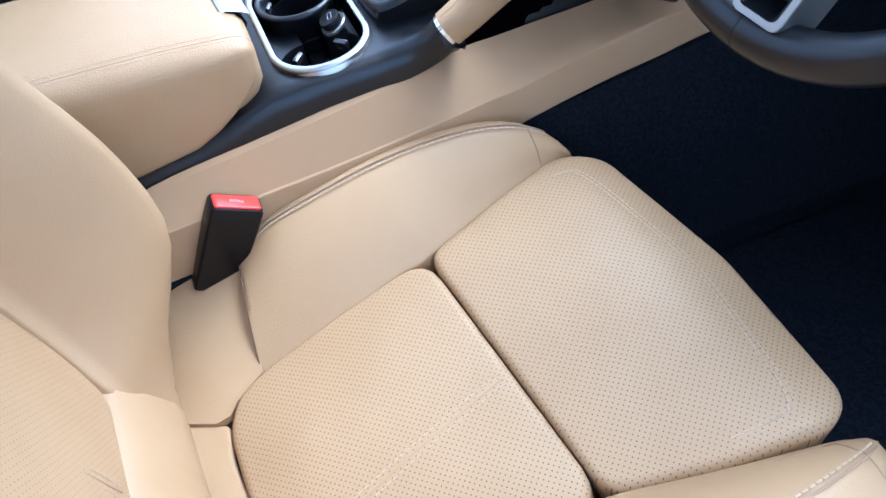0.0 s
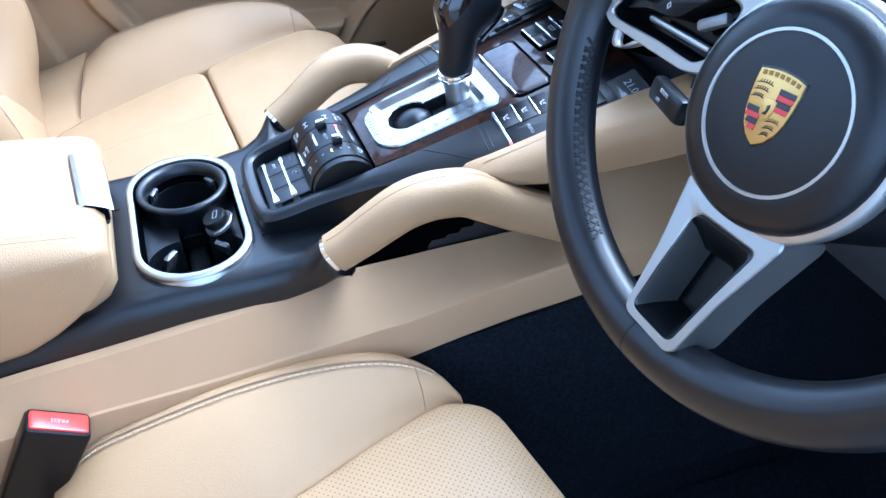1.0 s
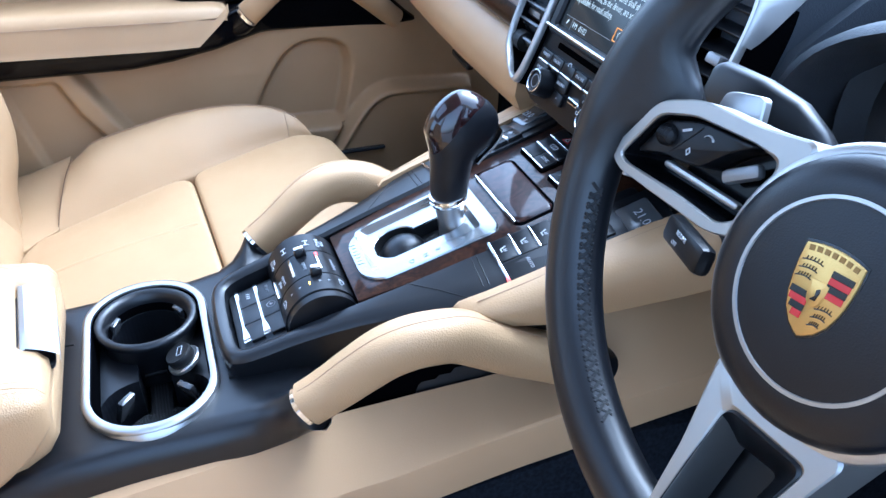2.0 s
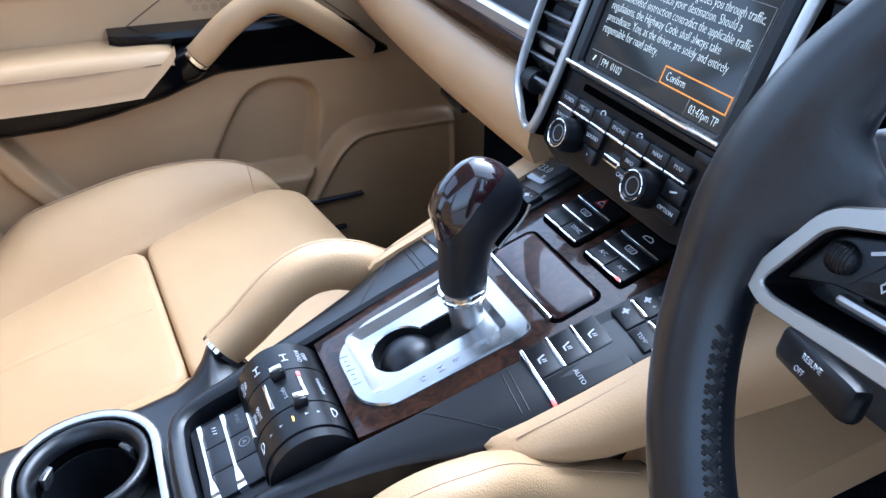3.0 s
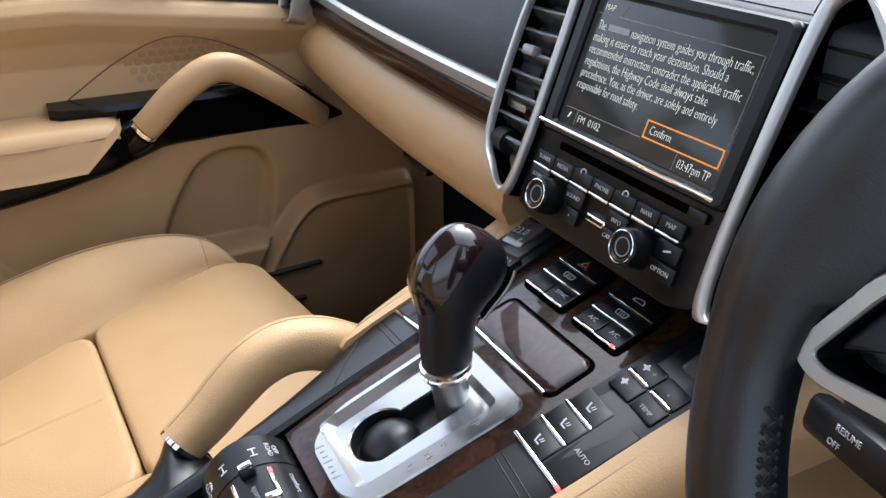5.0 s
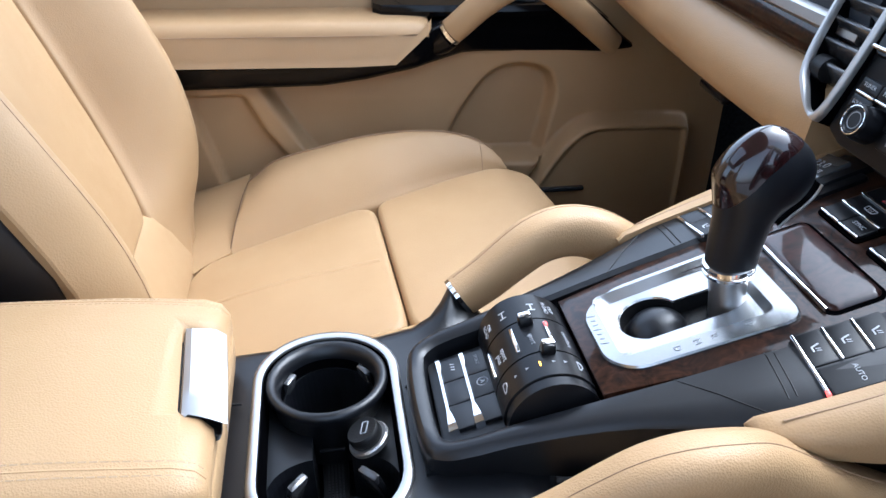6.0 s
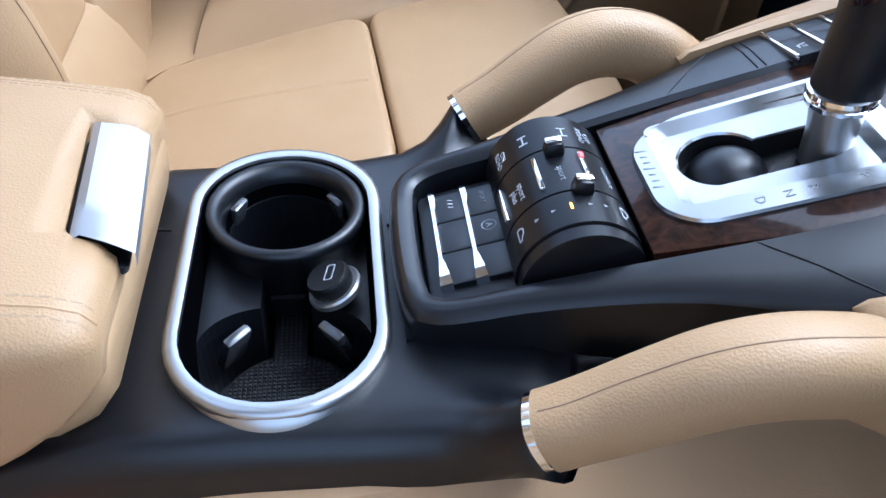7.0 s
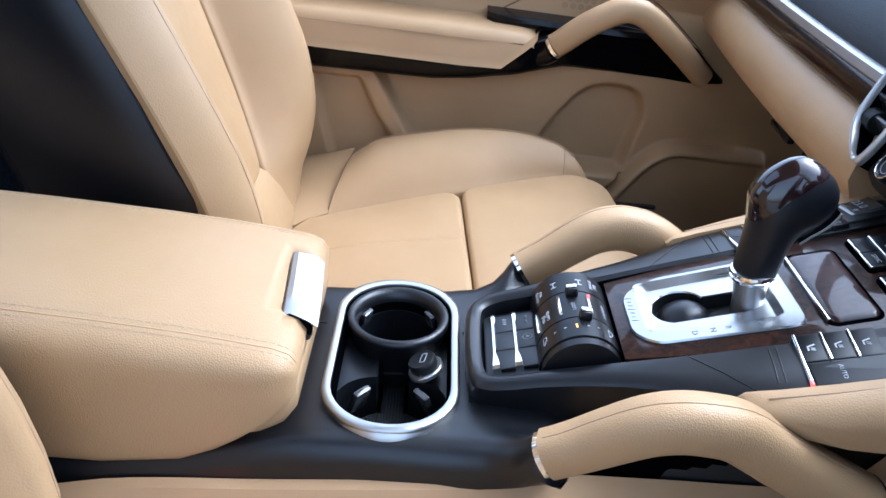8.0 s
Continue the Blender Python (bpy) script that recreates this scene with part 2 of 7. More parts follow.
def corners(points, r, n=5):
    """A polygon with its corners rounded."""
    out = []
    pts = [Vector((*p, 0)) for p in points]
    k = len(pts)
    for i, p in enumerate(pts):
        a, b = pts[i - 1], pts[(i + 1) % k]
        da, db = (a - p), (b - p)
        ri = min(r, da.length * 0.45, db.length * 0.45)
        s, e = p + da.normalized() * ri, p + db.normalized() * ri
        for j in range(n + 1):
            f = j / n
            q = s * (1 - f) ** 2 + p * 2 * f * (1 - f) + e * f * f
            out.append((q.x, q.y))
    return out


def slab(outline, h, m=Matrix(), bevel=0.001, base=0.0, seg=2, bm=None):
    """A plate with the outline, from base to h, its upper edge rounded."""
    cx = sum(p[0] for p in outline) / len(outline)
    cy = sum(p[1] for p in outline) / len(outline)
    size = min(max(abs(p[0] - cx) for p in outline), max(abs(p[1] - cy) for p in outline))
    rings = [[m @ Vector((x, y, base)) for x, y in outline]]
    for k in range(seg + 1):
        a = math.pi / 2 * k / seg
        d = bevel * (1 - math.cos(a))
        z = h - bevel + bevel * math.sin(a)
        f = 1 - d / size
        rings.append([m @ Vector((cx + (x - cx) * f, cy + (y - cy) * f, z)) for x, y in outline])
    return loft(rings, bm=bm)


def frame_ring(outline, inner, h, m=Matrix(), base=0.0, round_=0.002, bm=None, lip=0.2):
    """A flat ring between two outlines of the same count, with rounded top edges."""
    a = [m @ Vector((*p, base)) for p in outline]
    b = [m @ Vector((*p, h - round_)) for p in outline]
    mo = [(o[0] * (1 - lip) + i[0] * lip, o[1] * (1 - lip) + i[1] * lip) for o, i in zip(outline, inner)]
    mi = [(o[0] * lip + i[0] * (1 - lip), o[1] * lip + i[1] * (1 - lip)) for o, i in zip(outline, inner)]
    c = [m @ Vector((*p, h)) for p in mo]
    d = [m @ Vector((*p, h)) for p in mi]
    e = [m @ Vector((*p, h - round_)) for p in inner]
    f = [m @ Vector((*p, base)) for p in inner]
    return loft([a, b, c, d, e, f], cap=False, loop=True, bm=bm)


def pad(outline, place, r=0.012, skirt=0.05, crown=0.008, rings=9, bm=None):
    """An upholstered pad: an outline in the plane, rolled edges, a soft crown. place(u, v, h) gives the point."""
    cx = sum(p[0] for p in outline) / len(outline)
    cy = sum(p[1] for p in outline) / len(outline)
    rr = [math.hypot(x - cx, y - cy) for x, y in outline]
    out = [[place(x, y, -skirt) for x, y in outline], [place(x, y, -r) for x, y in outline]]
    for k in range(1, 5):
        a = math.pi / 2 * k / 4
        d, z = r * (1 - math.cos(a)), -r + r * math.sin(a)
        out.append([place(cx + (x - cx) * (1 - d / q), cy + (y - cy) * (1 - d / q), z) for (x, y), q in zip(outline, rr)])
    for k in range(1, rings + 1):
        f = k / rings
        row = []
        for (x, y), q in zip(outline, rr):
            s = (1 - r / q) * (1 - f * 0.985)
            row.append(place(cx + (x - cx) * s, cy + (y - cy) * s, crown * math.sin(f * math.pi / 2)))
        out.append(row)
    return loft(out, bm=bm)


def stitches(path, mat, parent, length=0.0042, gap=0.0016, thick=0.0007, name="stitching", up=(0, 0, 1)):
    """A row of short thread dashes along a path."""
    bm = bmesh.new()
    pts = [Vector(p) for p in path]
    run = [0.0]
    for a, b in zip(pts, pts[1:]):
        run.append(run[-1] + (b - a).length)

    def at(s):
        for i in range(len(pts) - 1):
            if s <= run[i + 1]:
                return pts[i].lerp(pts[i + 1], (s - run[i]) / max(1e-9, run[i + 1] - run[i]))
        return pts[-1]
    s = 0.0
    while s + length < run[-1]:
        a, b = at(s), at(s + length)
        t = (b - a).normalized()
        side = t.cross(Vector(up)).normalized() * thick
        u = side.cross(t).normalized() * thick
        v = [bm.verts.new(q) for q in (a - side, a + u, a + side, b - side, b + u, b + side)]
        bm.faces.new((v[0], v[1], v[4], v[3]))
        bm.faces.new((v[1], v[2], v[5], v[4]))
        bm.faces.new((v[0], v[2], v[1]))
        bm.faces.new((v[3], v[4], v[5]))
        s += length + gap
    return part(name, bm, mat, parent, smooth=False)


def laid_on(ob, path, lift=0.0002):
    """The path dropped from above onto a mesh."""
    tree = BVHTree.FromPolygons([v.co for v in ob.data.vertices], [tuple(q.vertices) for q in ob.data.polygons])
    out = []
    for p in path:
        hit = tree.ray_cast(Vector((p[0], p[1], p[2] + 0.10)), Vector((0, 0, -1)))[0]
        if hit is not None:
            out.append(hit + V(0, 0, lift))
    return out


def lettering(text, m, size, mat, parent, name="lettering", align="CENTER", thick=0.00025, spread=1.0, thin=0.0):
    cu = bpy.data.curves.new(name, "FONT")
    if not name.startswith("screen"):
        size = size * 0.88
    cu.body, cu.size, cu.align_x, cu.align_y, cu.extrude = text, size, align, "CENTER", thick
    cu.resolution_u = 2
    cu.offset = -(thin or size * 0.010)
    cu.space_line = spread
    tmp = new("tmp", cu)
    me = bpy.data.meshes.new_from_object(tmp)
    bpy.data.objects.remove(tmp)
    bpy.data.curves.remove(cu)
    me.materials.clear()
    me.materials.append(mat)
    me.transform(m)
    ob = new(name, me)
    ob.parent = parent
    base = parent
    while base.parent is not None:
        base = base.parent
    ob.location = -base.location if parent is base else (0, 0, 0)
    return ob


def plane_frame(origin, right, forward):
    """A matrix whose x runs right, y forward and z out of the plane."""
    x = Vector(right).normalized()
    y = Vector(forward)
    y = (y - x * y.dot(x)).normalized()
    z = x.cross(y)
    m = Matrix((x, y, z)).transposed().to_4x4()
    return Matrix.Translation(origin) @ m


def T(x, y, z=0.0):
    return Matrix.Translation((x, y, z))


def Rz(a):
    return Matrix.Rotation(radians(a), 4, "Z")

# ---- cabin shell ----
GROUND_Z, FLOOR_Z = -0.45, 0.0
bm = bmesh.new()
bmesh.ops.create_grid(bm, x_segments=2, y_segments=2, size=400.0, matrix=T(0, 0, GROUND_Z))
tagged(part("ground", bm, M_TARMAC, smooth=False), "grey tarmac the car stands on", "ground", kind="structure")
tagged(part("floor", box((1.50, 2.3, 0.03), T(0, -0.1, FLOOR_Z - 0.015)), M_CARPET), "dark blue-black carpet of the car floor", "floor", kind="structure")
tagged(part("floor_mat", slab(rounded(0.20, 0.22, 0.03), 0.006, T(0.42, 0.48, FLOOR_Z + 0.001), 0.003), M_CARPET), "dark carpet footwell mat lying on the floor", "mat")
tagged(part("wall_front", box((1.50, 0.04, 0.72), T(0, 0.97, 0.36)), M_CARPET), "dark carpeted bulkhead ahead of the footwells", "wall", kind="structure")
tagged(part("wall_rear", box((1.50, 0.04, 0.62), T(0, -1.27, 0.31)), M_CARPET), "dark rear end of the cabin", "wall", kind="structure")
tagged(part("wall_left", box((0.04, 2.30, 0.60), T(-0.81, -0.1, 0.30)), M_CARPET), "dark cabin side behind the door lining", "wall", kind="structure")
for y0_, y1_, h_ in ((0.46, 0.95, 0.72), (-1.25, -0.46, 0.70)):
    tagged(part("wall_right", box((0.04, y1_ - y0_, h_), T(0.80, (y0_ + y1_) / 2, h_ / 2)), M_CARPET), "dark cabin side beside the open front door", "wall", kind="structure")
tagged(part("sill", box((0.06, 0.78, 0.10), T(0.78, -0.06, 0.04), 0.01), M_BLACK), "black sill below the open door", "sill", kind="structure")
tagged(part("ceiling", frame_ring(rounded(0.66, 0.76, 0.06), [(x - 0.12, y - 0.06) for x, y in rounded(0.36, 0.36, 0.06)], 0.04, T(0, -0.52, 1.16), round_=0.01), M_ROOF), "pale cloth roof lining with a glass roof opening", "ceiling", kind="structure")
for sx in (-1, 1):
    bm = sweep([V(sx * 0.74, 0.92, 0.62), V(sx * 0.68, 0.62, 0.92), V(sx * 0.62, 0.26, 1.17)], rounded(0.03, 0.04, 0.012, 2))
    tagged(part("pillar", bm, M_ROOF), "pale lined windscreen pillar beside the dashboard", "pillar", kind="structure")
    tagged(part("pillar", box((0.06, 0.12, 0.60), T(sx * 0.74, -0.50, 0.88), 0.01), M_ROOF), "pale lined pillar behind the front door", "pillar", kind="structure")

# transmission tunnel below the console
def smooth_step(t):
    t = max(0.0, min(1.0, t))
    return t * t * (3 - 2 * t)


def tunnel_half(y):
    return 0.142 + 0.012 * max(0.0, (y - 0.2) / 0.3)


rings = []
for y in (-0.60, -0.2, 0.0, 0.1, 0.18, 0.24, 0.30, 0.36, 0.42, 0.60, 1.05):
    w = tunnel_half(y)
    zt = 0.262 + 0.17 * max(0.0, min(0.42, y) - 0.16) if y > 0.1 else 0.25
    rings.append([V(-w - 0.03, y, 0.0), V(-w, y, zt), V(w, y, zt), V(w + 0.03, y, 0.0)])
tagged(part("tunnel", loft(rings), M_CARPET), "dark carpeted tunnel under the centre console", "tunnel", kind="structure")

# ---- centre console ----
console = thing("center_console", "centre console in black soft plastic, burr walnut and beige trim", "console", (0, 0, 0.25))
CP = plane_frame((0, 0.182, 0.431), (1, 0, 0), (0, math.cos(radians(19.3)), math.sin(radians(19.3))))


def cp(u, v, w=0.0):
    return CP @ Vector((u, v, w))


# lower black shell: flat round the cup holders, wings up to the grab handle sockets
rings = []
for y, wb, w, zt, zi, zb in ((-0.34, 0.105, 0.104, 0.312, 0.312, 0.280), (-0.20, 0.109, 0.108, 0.324, 0.324, 0.300), (-0.14, 0.110, 0.109, 0.336, 0.336, 0.312), (-0.10, 0.111, 0.110, 0.352, 0.352, 0.322), (-0.06, 0.111, 0.110, 0.367, 0.367, 0.330), (0.0, 0.112, 0.111, 0.372, 0.372, 0.339), (0.05, 0.114, 0.113, 0.375, 0.375, 0.345),
                             (0.080, 0.117, 0.116, 0.380, 0.379, 0.349), (0.095, 0.119, 0.121, 0.387, 0.381, 0.354), (0.104, 0.121, 0.127, 0.396, 0.382, 0.358), (0.111, 0.123, 0.133, 0.4065, 0.383, 0.362), (0.117, 0.1245, 0.137, 0.4030, 0.384, 0.366),
                             (0.123, 0.126, 0.1385, 0.3965, 0.385, 0.370), (0.129, 0.127, 0.1385, 0.3895, 0.385, 0.373), (0.134, 0.127, 0.136, 0.3845, 0.384, 0.374), (0.140, 0.123, 0.126, 0.381, 0.381, 0.373), (0.1435, 0.104, 0.105, 0.381, 0.381, 0.370),
                             (0.1475, 0.085, 0.085, 0.381, 0.381, 0.362), (0.153, 0.074, 0.074, 0.382, 0.382, 0.352), (0.20, 0.072, 0.072, 0.384, 0.384, 0.335), (0.30, 0.075, 0.075, 0.384, 0.384, 0.335), (0.44, 0.081, 0.081, 0.40, 0.40, 0.34)):
    ring = []
    for s in (1, -1):
        rise = zt - zi
        pts = [(wb, zb), (w + 0.0005, zb + (zt - zb) * 0.5), (w - 0.0015, zt - 0.009), (w - 0.007, zt - 0.0025), (w - 0.014, zt), (w - 0.021, zt - rise * 0.10), (w - 0.029, zi + rise * 0.50), (w - 0.038, zi + rise * 0.12), (w - 0.050, zi)]
        pts = pts if s == 1 else pts[::-1]
        ring += [V(s * x, y, z) for x, z in pts]
    rings.append(ring)
CUP = plane_frame((-0.005, 0.009, 0.3755), (1, 0, 0), (0, math.cos(radians(4)), math.sin(radians(4))))
shell = part("shell", loft(rings), M_BLACK, console, "black soft-touch console shell", angle=50)
cut_out(shell, slab(rounded(0.0975, 0.0490, 0.0470, 9), 0.05, CUP, 0.001, -0.085))
for y0, y1, z in ((-0.068, -0.052, 0.3722), (0.066, 0.072, 0.3780)):
    part("parting_line", box((0.0010, y1 - y0, 0.0016), T(-0.035, (y0 + y1) / 2, z)), M_RUBBER, shell)

# added dark sheets that paint the shade of the hand recesses
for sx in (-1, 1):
    part("recess_shade", box((0.004, 0.262, 0.047), T(sx * 0.0790, 0.287, 0.3595), 0.001), M_DEEP, console, "dark sheet for the shade in the hand recess behind the grab handle")

# raised rim round the switch tray, running on as the side flanks
right = [((0.080, 0.262), (0.122, 0.262)), ((0.076, 0.20), (0.120, 0.19)), ((0.065, 0.115), (0.1165, 0.11)), ((0.062, 0.058), (0.1040, 0.060)), ((0.0575, 0.0), (0.0835, 0.005)),
         ((0.0525, -0.060), (0.0700, -0.058)), ((0.0515, -0.088), (0.0665, -0.088)), ((0.047, -0.1025), (0.0615, -0.1080)), ((0.036, -0.108), (0.0465, -0.1200)), ((0.0, -0.1095), (0.0, -0.1235))]
stations = right + [((-a[0], a[1]), (-b[0], b[1])) for a, b in right[::-1][1:]]
rings = []
inner_line = spline([V(*a, 0) for a, b in stations], 57)
outer_line = spline([V(*b, 0) for a, b in stations], 57)
for a, b in zip(inner_line, outer_line):
    d = (b - a)
    n = d.normalized()
    drop = 0.007 * min(1.0, max(0.0, (d.length - 0.02) / 0.02))
    top_in, top_out = 0.006, 0.006 - drop
    q0 = cp(a.x, a.y, -0.022)
    q1 = cp(a.x, a.y, top_in - 0.003)
    q2 = cp(*(a + n * 0.003).xy, top_in)
    q3 = cp(*(a + d * 0.55).xy, (top_in + top_out) / 2 + 0.0012)
    q4 = cp(*(b - n * 0.0040).xy, top_out)
    q5 = cp(*b.xy, top_out - 0.0045)
    base = cp(*(b - n * 0.0035).xy, 0)
    low = min(0.372, q5.z - 0.006) if b.y < 0.05 else q5.z - 0.07
    # the flank leans in towards the shell
    foot_x = float(np.interp(base.y, (0.070, 0.082, 0.100, 0.13, 0.216, 0.30), (0.048, 0.056, 0.060, 0.063, 0.069, 0.078)))
    q6 = V(math.copysign(min(abs(base.x), foot_x), base.x), base.y, low)
    q7 = V(q0.x, q0.y, low)
    q8 = q6.lerp(q7, 0.15)
    # hand recess under the flank behind the grab handle
    hollow = smooth_step((b.y - 0.020) / 0.03)
    if hollow > 0:
        q6.z = q6.z + (q5.z - 0.020 - q6.z) * hollow
        q8 = q8.lerp(V(math.copysign(0.083, base.x), base.y, 0.340), hollow)
        q7.z = q7.z + (0.340 - q7.z) * hollow
    rings.append([q0, q1, q2, q3, q4, q5, q6, q8, q7])
tray_rim = part("tray_rim", loft(rings), M_BLACK, console, "black rounded rim round the switch tray", angle=38)
RIM_FACES = [[tray_rim.data.vertices[i].co.copy() for i in p.vertices] for p in tray_rim.data.polygons]
CP_UP = (cp(0, 0, 1) - cp(0, 0, 0)).normalized()


def on_rim(u, v, lift=0.0):
    """The point of the tray rim's upper side above (u, v) of the console plane."""
    eye = cp(u, v, 0.06)
    hits = []
    for f in RIM_FACES:
        for k in range(1, len(f) - 1):
            h = mathutils.geometry.intersect_ray_tri(f[0], f[k], f[k + 1], -CP_UP, eye)
            if h is not None:
                hits.append((h - eye).length)
    return cp(u, v, 0.06 - min(hits) + lift) if hits else cp(u, v, lift)


def rim_line(u0, v0, u1, v1, n=9):
    pts = [on_rim(u0 + (u1 - u0) * k / n, v0 + (v1 - v0) * k / n, 0.0001) for k in range(n + 1)]
    part("parting_line", sweep(pts, oval(0.0005, 0.0005, 6)), M_RUBBER, console)


for s in (-1, 1):
    rim_line(s * 0.0635, 0.043, s * 0.107, 0.083)
# under tray floor
part("tray_floor", box((0.11, 0.12, 0.03), T(0, 0.13, 0.365)), M_BLACK, console)

# walnut panel
wood_out = [(0.053, 0.0), (0.062, 0.058), (0.066, 0.115), (0.072, 0.18), (0.0775, 0.245), (0.0790, 0.262), (-0.0790, 0.262), (-0.0775, 0.245), (-0.072, 0.18), (-0.066, 0.115), (-0.062, 0.058), (-0.053, 0.0)]
wood = part("walnut_panel", slab(wood_out, 0.003, CP, 0.0008, -0.02), M_WALNUT, console, "glossy burr walnut panel")
cut_out(wood, slab(rounded(0.037, 0.052, 0.008, 4), 0.02, CP @ T(-0.001, 0.0755), 0.001, -0.03))
# black field that carries the climate switches
for sx in (-1, 1):
    field = corners([(sx * u, v) for u, v in ((0.0045, 0.2010), (0.0545, 0.2010), (0.0545, 0.2350), (0.0500, 0.2535), (0.0045, 0.2535))][::sx], 0.005, 4)
    part("switch_field", slab(field, 0.0045, CP, 0.0008), M_DEEP, console, "black switch field")


# cup holder
ring_out, ring_in, ring_mid = rounded(0.1035, 0.0545, 0.0525, 9), rounded(0.0955, 0.0475, 0.0460, 9), rounded(0.0998, 0.0512, 0.0492, 9)
bm = loft([[CUP @ V(x * 0.985, y * 0.97, -0.010) for x, y in ring_out], [CUP @ V(x, y, 0.0005) for x, y in ring_out], [CUP @ V(x * 0.995, y * 0.99, 0.0030) for x, y in ring_out],
           [CUP @ V(x, y, 0.0042) for x, y in ring_mid], [CUP @ V(x, y, 0.0030) for x, y in ring_in], [CUP @ V(x * 0.99, y * 0.985, -0.004) for x, y in ring_in]], cap=False, loop=True)
holder = thing("cup_holder", "oval double cup holder with a silver metal surround", "cup holder", (0, 0, 0.33))
part("surround", bm, M_ALU, holder, "satin silver oval ring", angle=60)
rows = []
for d, z in ((-0.0015, 0.0022), (0.0012, -0.0004), (0.0028, -0.0036), (0.0038, -0.0075), (0.0042, -0.0115)):
    arc = [(radians(-44 + 88 * k / 24), 1 - (k / 12 - 1) ** 2) for k in range(25)]
    rows.append([CUP @ V(0.0510 + (0.0525 + d * (f if d > 0 else 1)) * math.cos(a), (0.0535 + d * (f if d > 0 else 1)) * math.sin(a), z if d < 0 else z * f - 0.003 * (1 - f)) for a, f in arc])
part("lip", loft(rows, closed=False), M_ALU, holder, "rounded metal lip below the ring", angle=60)
well = rounded(0.0948, 0.0468, 0.0452, 9)
bm = loft([[CUP @ V(x, y, 0.001) for x, y in well], [CUP @ V(x * 0.98, y * 0.97, -0.012) for x, y in well], [CUP @ V(x * 0.97, y * 0.95, -0.072) for x, y in well]], cap=False)
bm.faces.new([v for v in bm.verts][-len(well):])
# well blacker than the shell plastic: the shade down inside is in its colour
part("well", bm, M_DEEP, holder, "black moulded well, darkened for the shade inside it", angle=60)


def disc(r, z, n=40, cx=0.0, cy=0.0):
    return [CUP @ V(cx + r * math.cos(2 * math.pi * i / n), cy + r * math.sin(2 * math.pi * i / n), z) for i in range(n)]


cx = -0.0500
bm = loft([disc(0.0395, -0.050, cx=cx), disc(0.0415, -0.012, cx=cx), disc(0.0455, -0.006, cx=cx), disc(0.0462, -0.002, cx=cx), disc(0.0440, 0.0012, cx=cx), disc(0.0405, 0.0012, cx=cx), disc(0.0375, -0.002, cx=cx),
           disc(0.0355, -0.008, cx=cx), disc(0.0352, -0.012, cx=cx)], cap=False)
# inside of the insert: matt, and coloured darker for the shade at depth
liner = loft([disc(0.0353, -0.010, cx=cx), disc(0.0350, -0.014, cx=cx), disc(0.0330, -0.070, cx=cx)], cap=False)
liner.faces.new([v for v in liner.verts][-40:])
part("cup_inside_shade", liner, M_DEEP, holder, "matt black inside of the cup, darkened for the shade of its depth", angle=60)
part("cup_insert", bm, M_BLACK, holder, "black round cup insert", angle=60)
# raised deck between the cups, cut by the near cup and a channel
deck_o = rounded(0.0930, 0.0450, 0.0435, 9)
bm = loft([[CUP @ V(x, y, -0.071) for x, y in deck_o], [CUP @ V(x, y, -0.023 - 0.05 * x) for x, y in deck_o], [CUP @ V(x * 0.5, y * 0.5, -0.0225 - 0.025 * x) for x, y in deck_o]])
deck = part("deck", bm, M_BLACK, holder, "black deck between the cups", angle=40)
well_o = [(0.0405 * math.cos(a * math.pi / 24), 0.0405 * math.sin(a * math.pi / 24)) for a in range(48)]
near_o = [(math.copysign(abs(math.cos(a * math.pi / 24)) ** 0.72, math.cos(a * math.pi / 24)) * 0.0405, math.copysign(abs(math.sin(a * math.pi / 24)) ** 0.72, math.sin(a * math.pi / 24)) * 0.0460) for a in range(48)]
cut_out(deck, loft([[CUP @ V(0.0515 + x * f, y * f, z) for x, y in near_o] for f, z in ((0.96, -0.070), (1.0, -0.032), (1.03, -0.024), (1.10, 0.0))]))
cut_out(deck, slab(rounded(0.045, 0.0135, 0.004), 0.0, CUP @ T(0.010, 0.000), 0.001, -0.068))
cut_out(deck, loft([[CUP @ V(cx + x * f, y * f, z) for x, y in well_o] for f, z in ((0.80, -0.069), (0.84, 0.0))]))
mat_out = [(0.0515 + 0.0370 * math.cos(a * math.pi / 24), 0.0370 * math.sin(a * math.pi / 24)) for a in range(48)]
bm = slab(mat_out, -0.0560, CUP, 0.0012, -0.072)
slab(rounded(0.036, 0.0095, 0.003), -0.0555, CUP @ T(-0.010, 0.000), 0.0012, -0.072, bm=bm)
rubber = part("rubber_mat", bm, M_RUBBER, holder, "ribbed black rubber mat")
bm = bmesh.new()
for i in range(-30, 21):
    for j in range(-14, 15):
        x, y = 0.0515 + i * 0.0026, j * 0.0026
        if math.hypot(x - 0.0515, y) < 0.0345 or (abs(y) < 0.0078 and -0.03 < x < 0.03):
            box((0.0014, 0.0014, 0.0012), CUP @ T(x, y, -0.0554), bm=bm)
tagged(part("mat_studs", bm, M_STUD, rubber, smooth=False), kind="stuff")
for ang in (132, -132):
    m = CUP @ T(0.0515, 0, 0) @ Rz(ang) @ T(0.0365, 0, -0.034) @ Matrix.Rotation(radians(-20), 4, "Y")
    part("grip", box((0.006, 0.017, 0.026), m, 0.0018), M_TAB, holder, "sprung grip tab")
for ang in (122, -118):
    m = CUP @ T(cx, 0, 0) @ Rz(ang) @ T(0.0345, 0, -0.018) @ Matrix.Rotation(radians(-14), 4, "Y")
    part("grip", box((0.005, 0.014, 0.018), m, 0.0015), M_TAB, holder, "sprung grip tab")
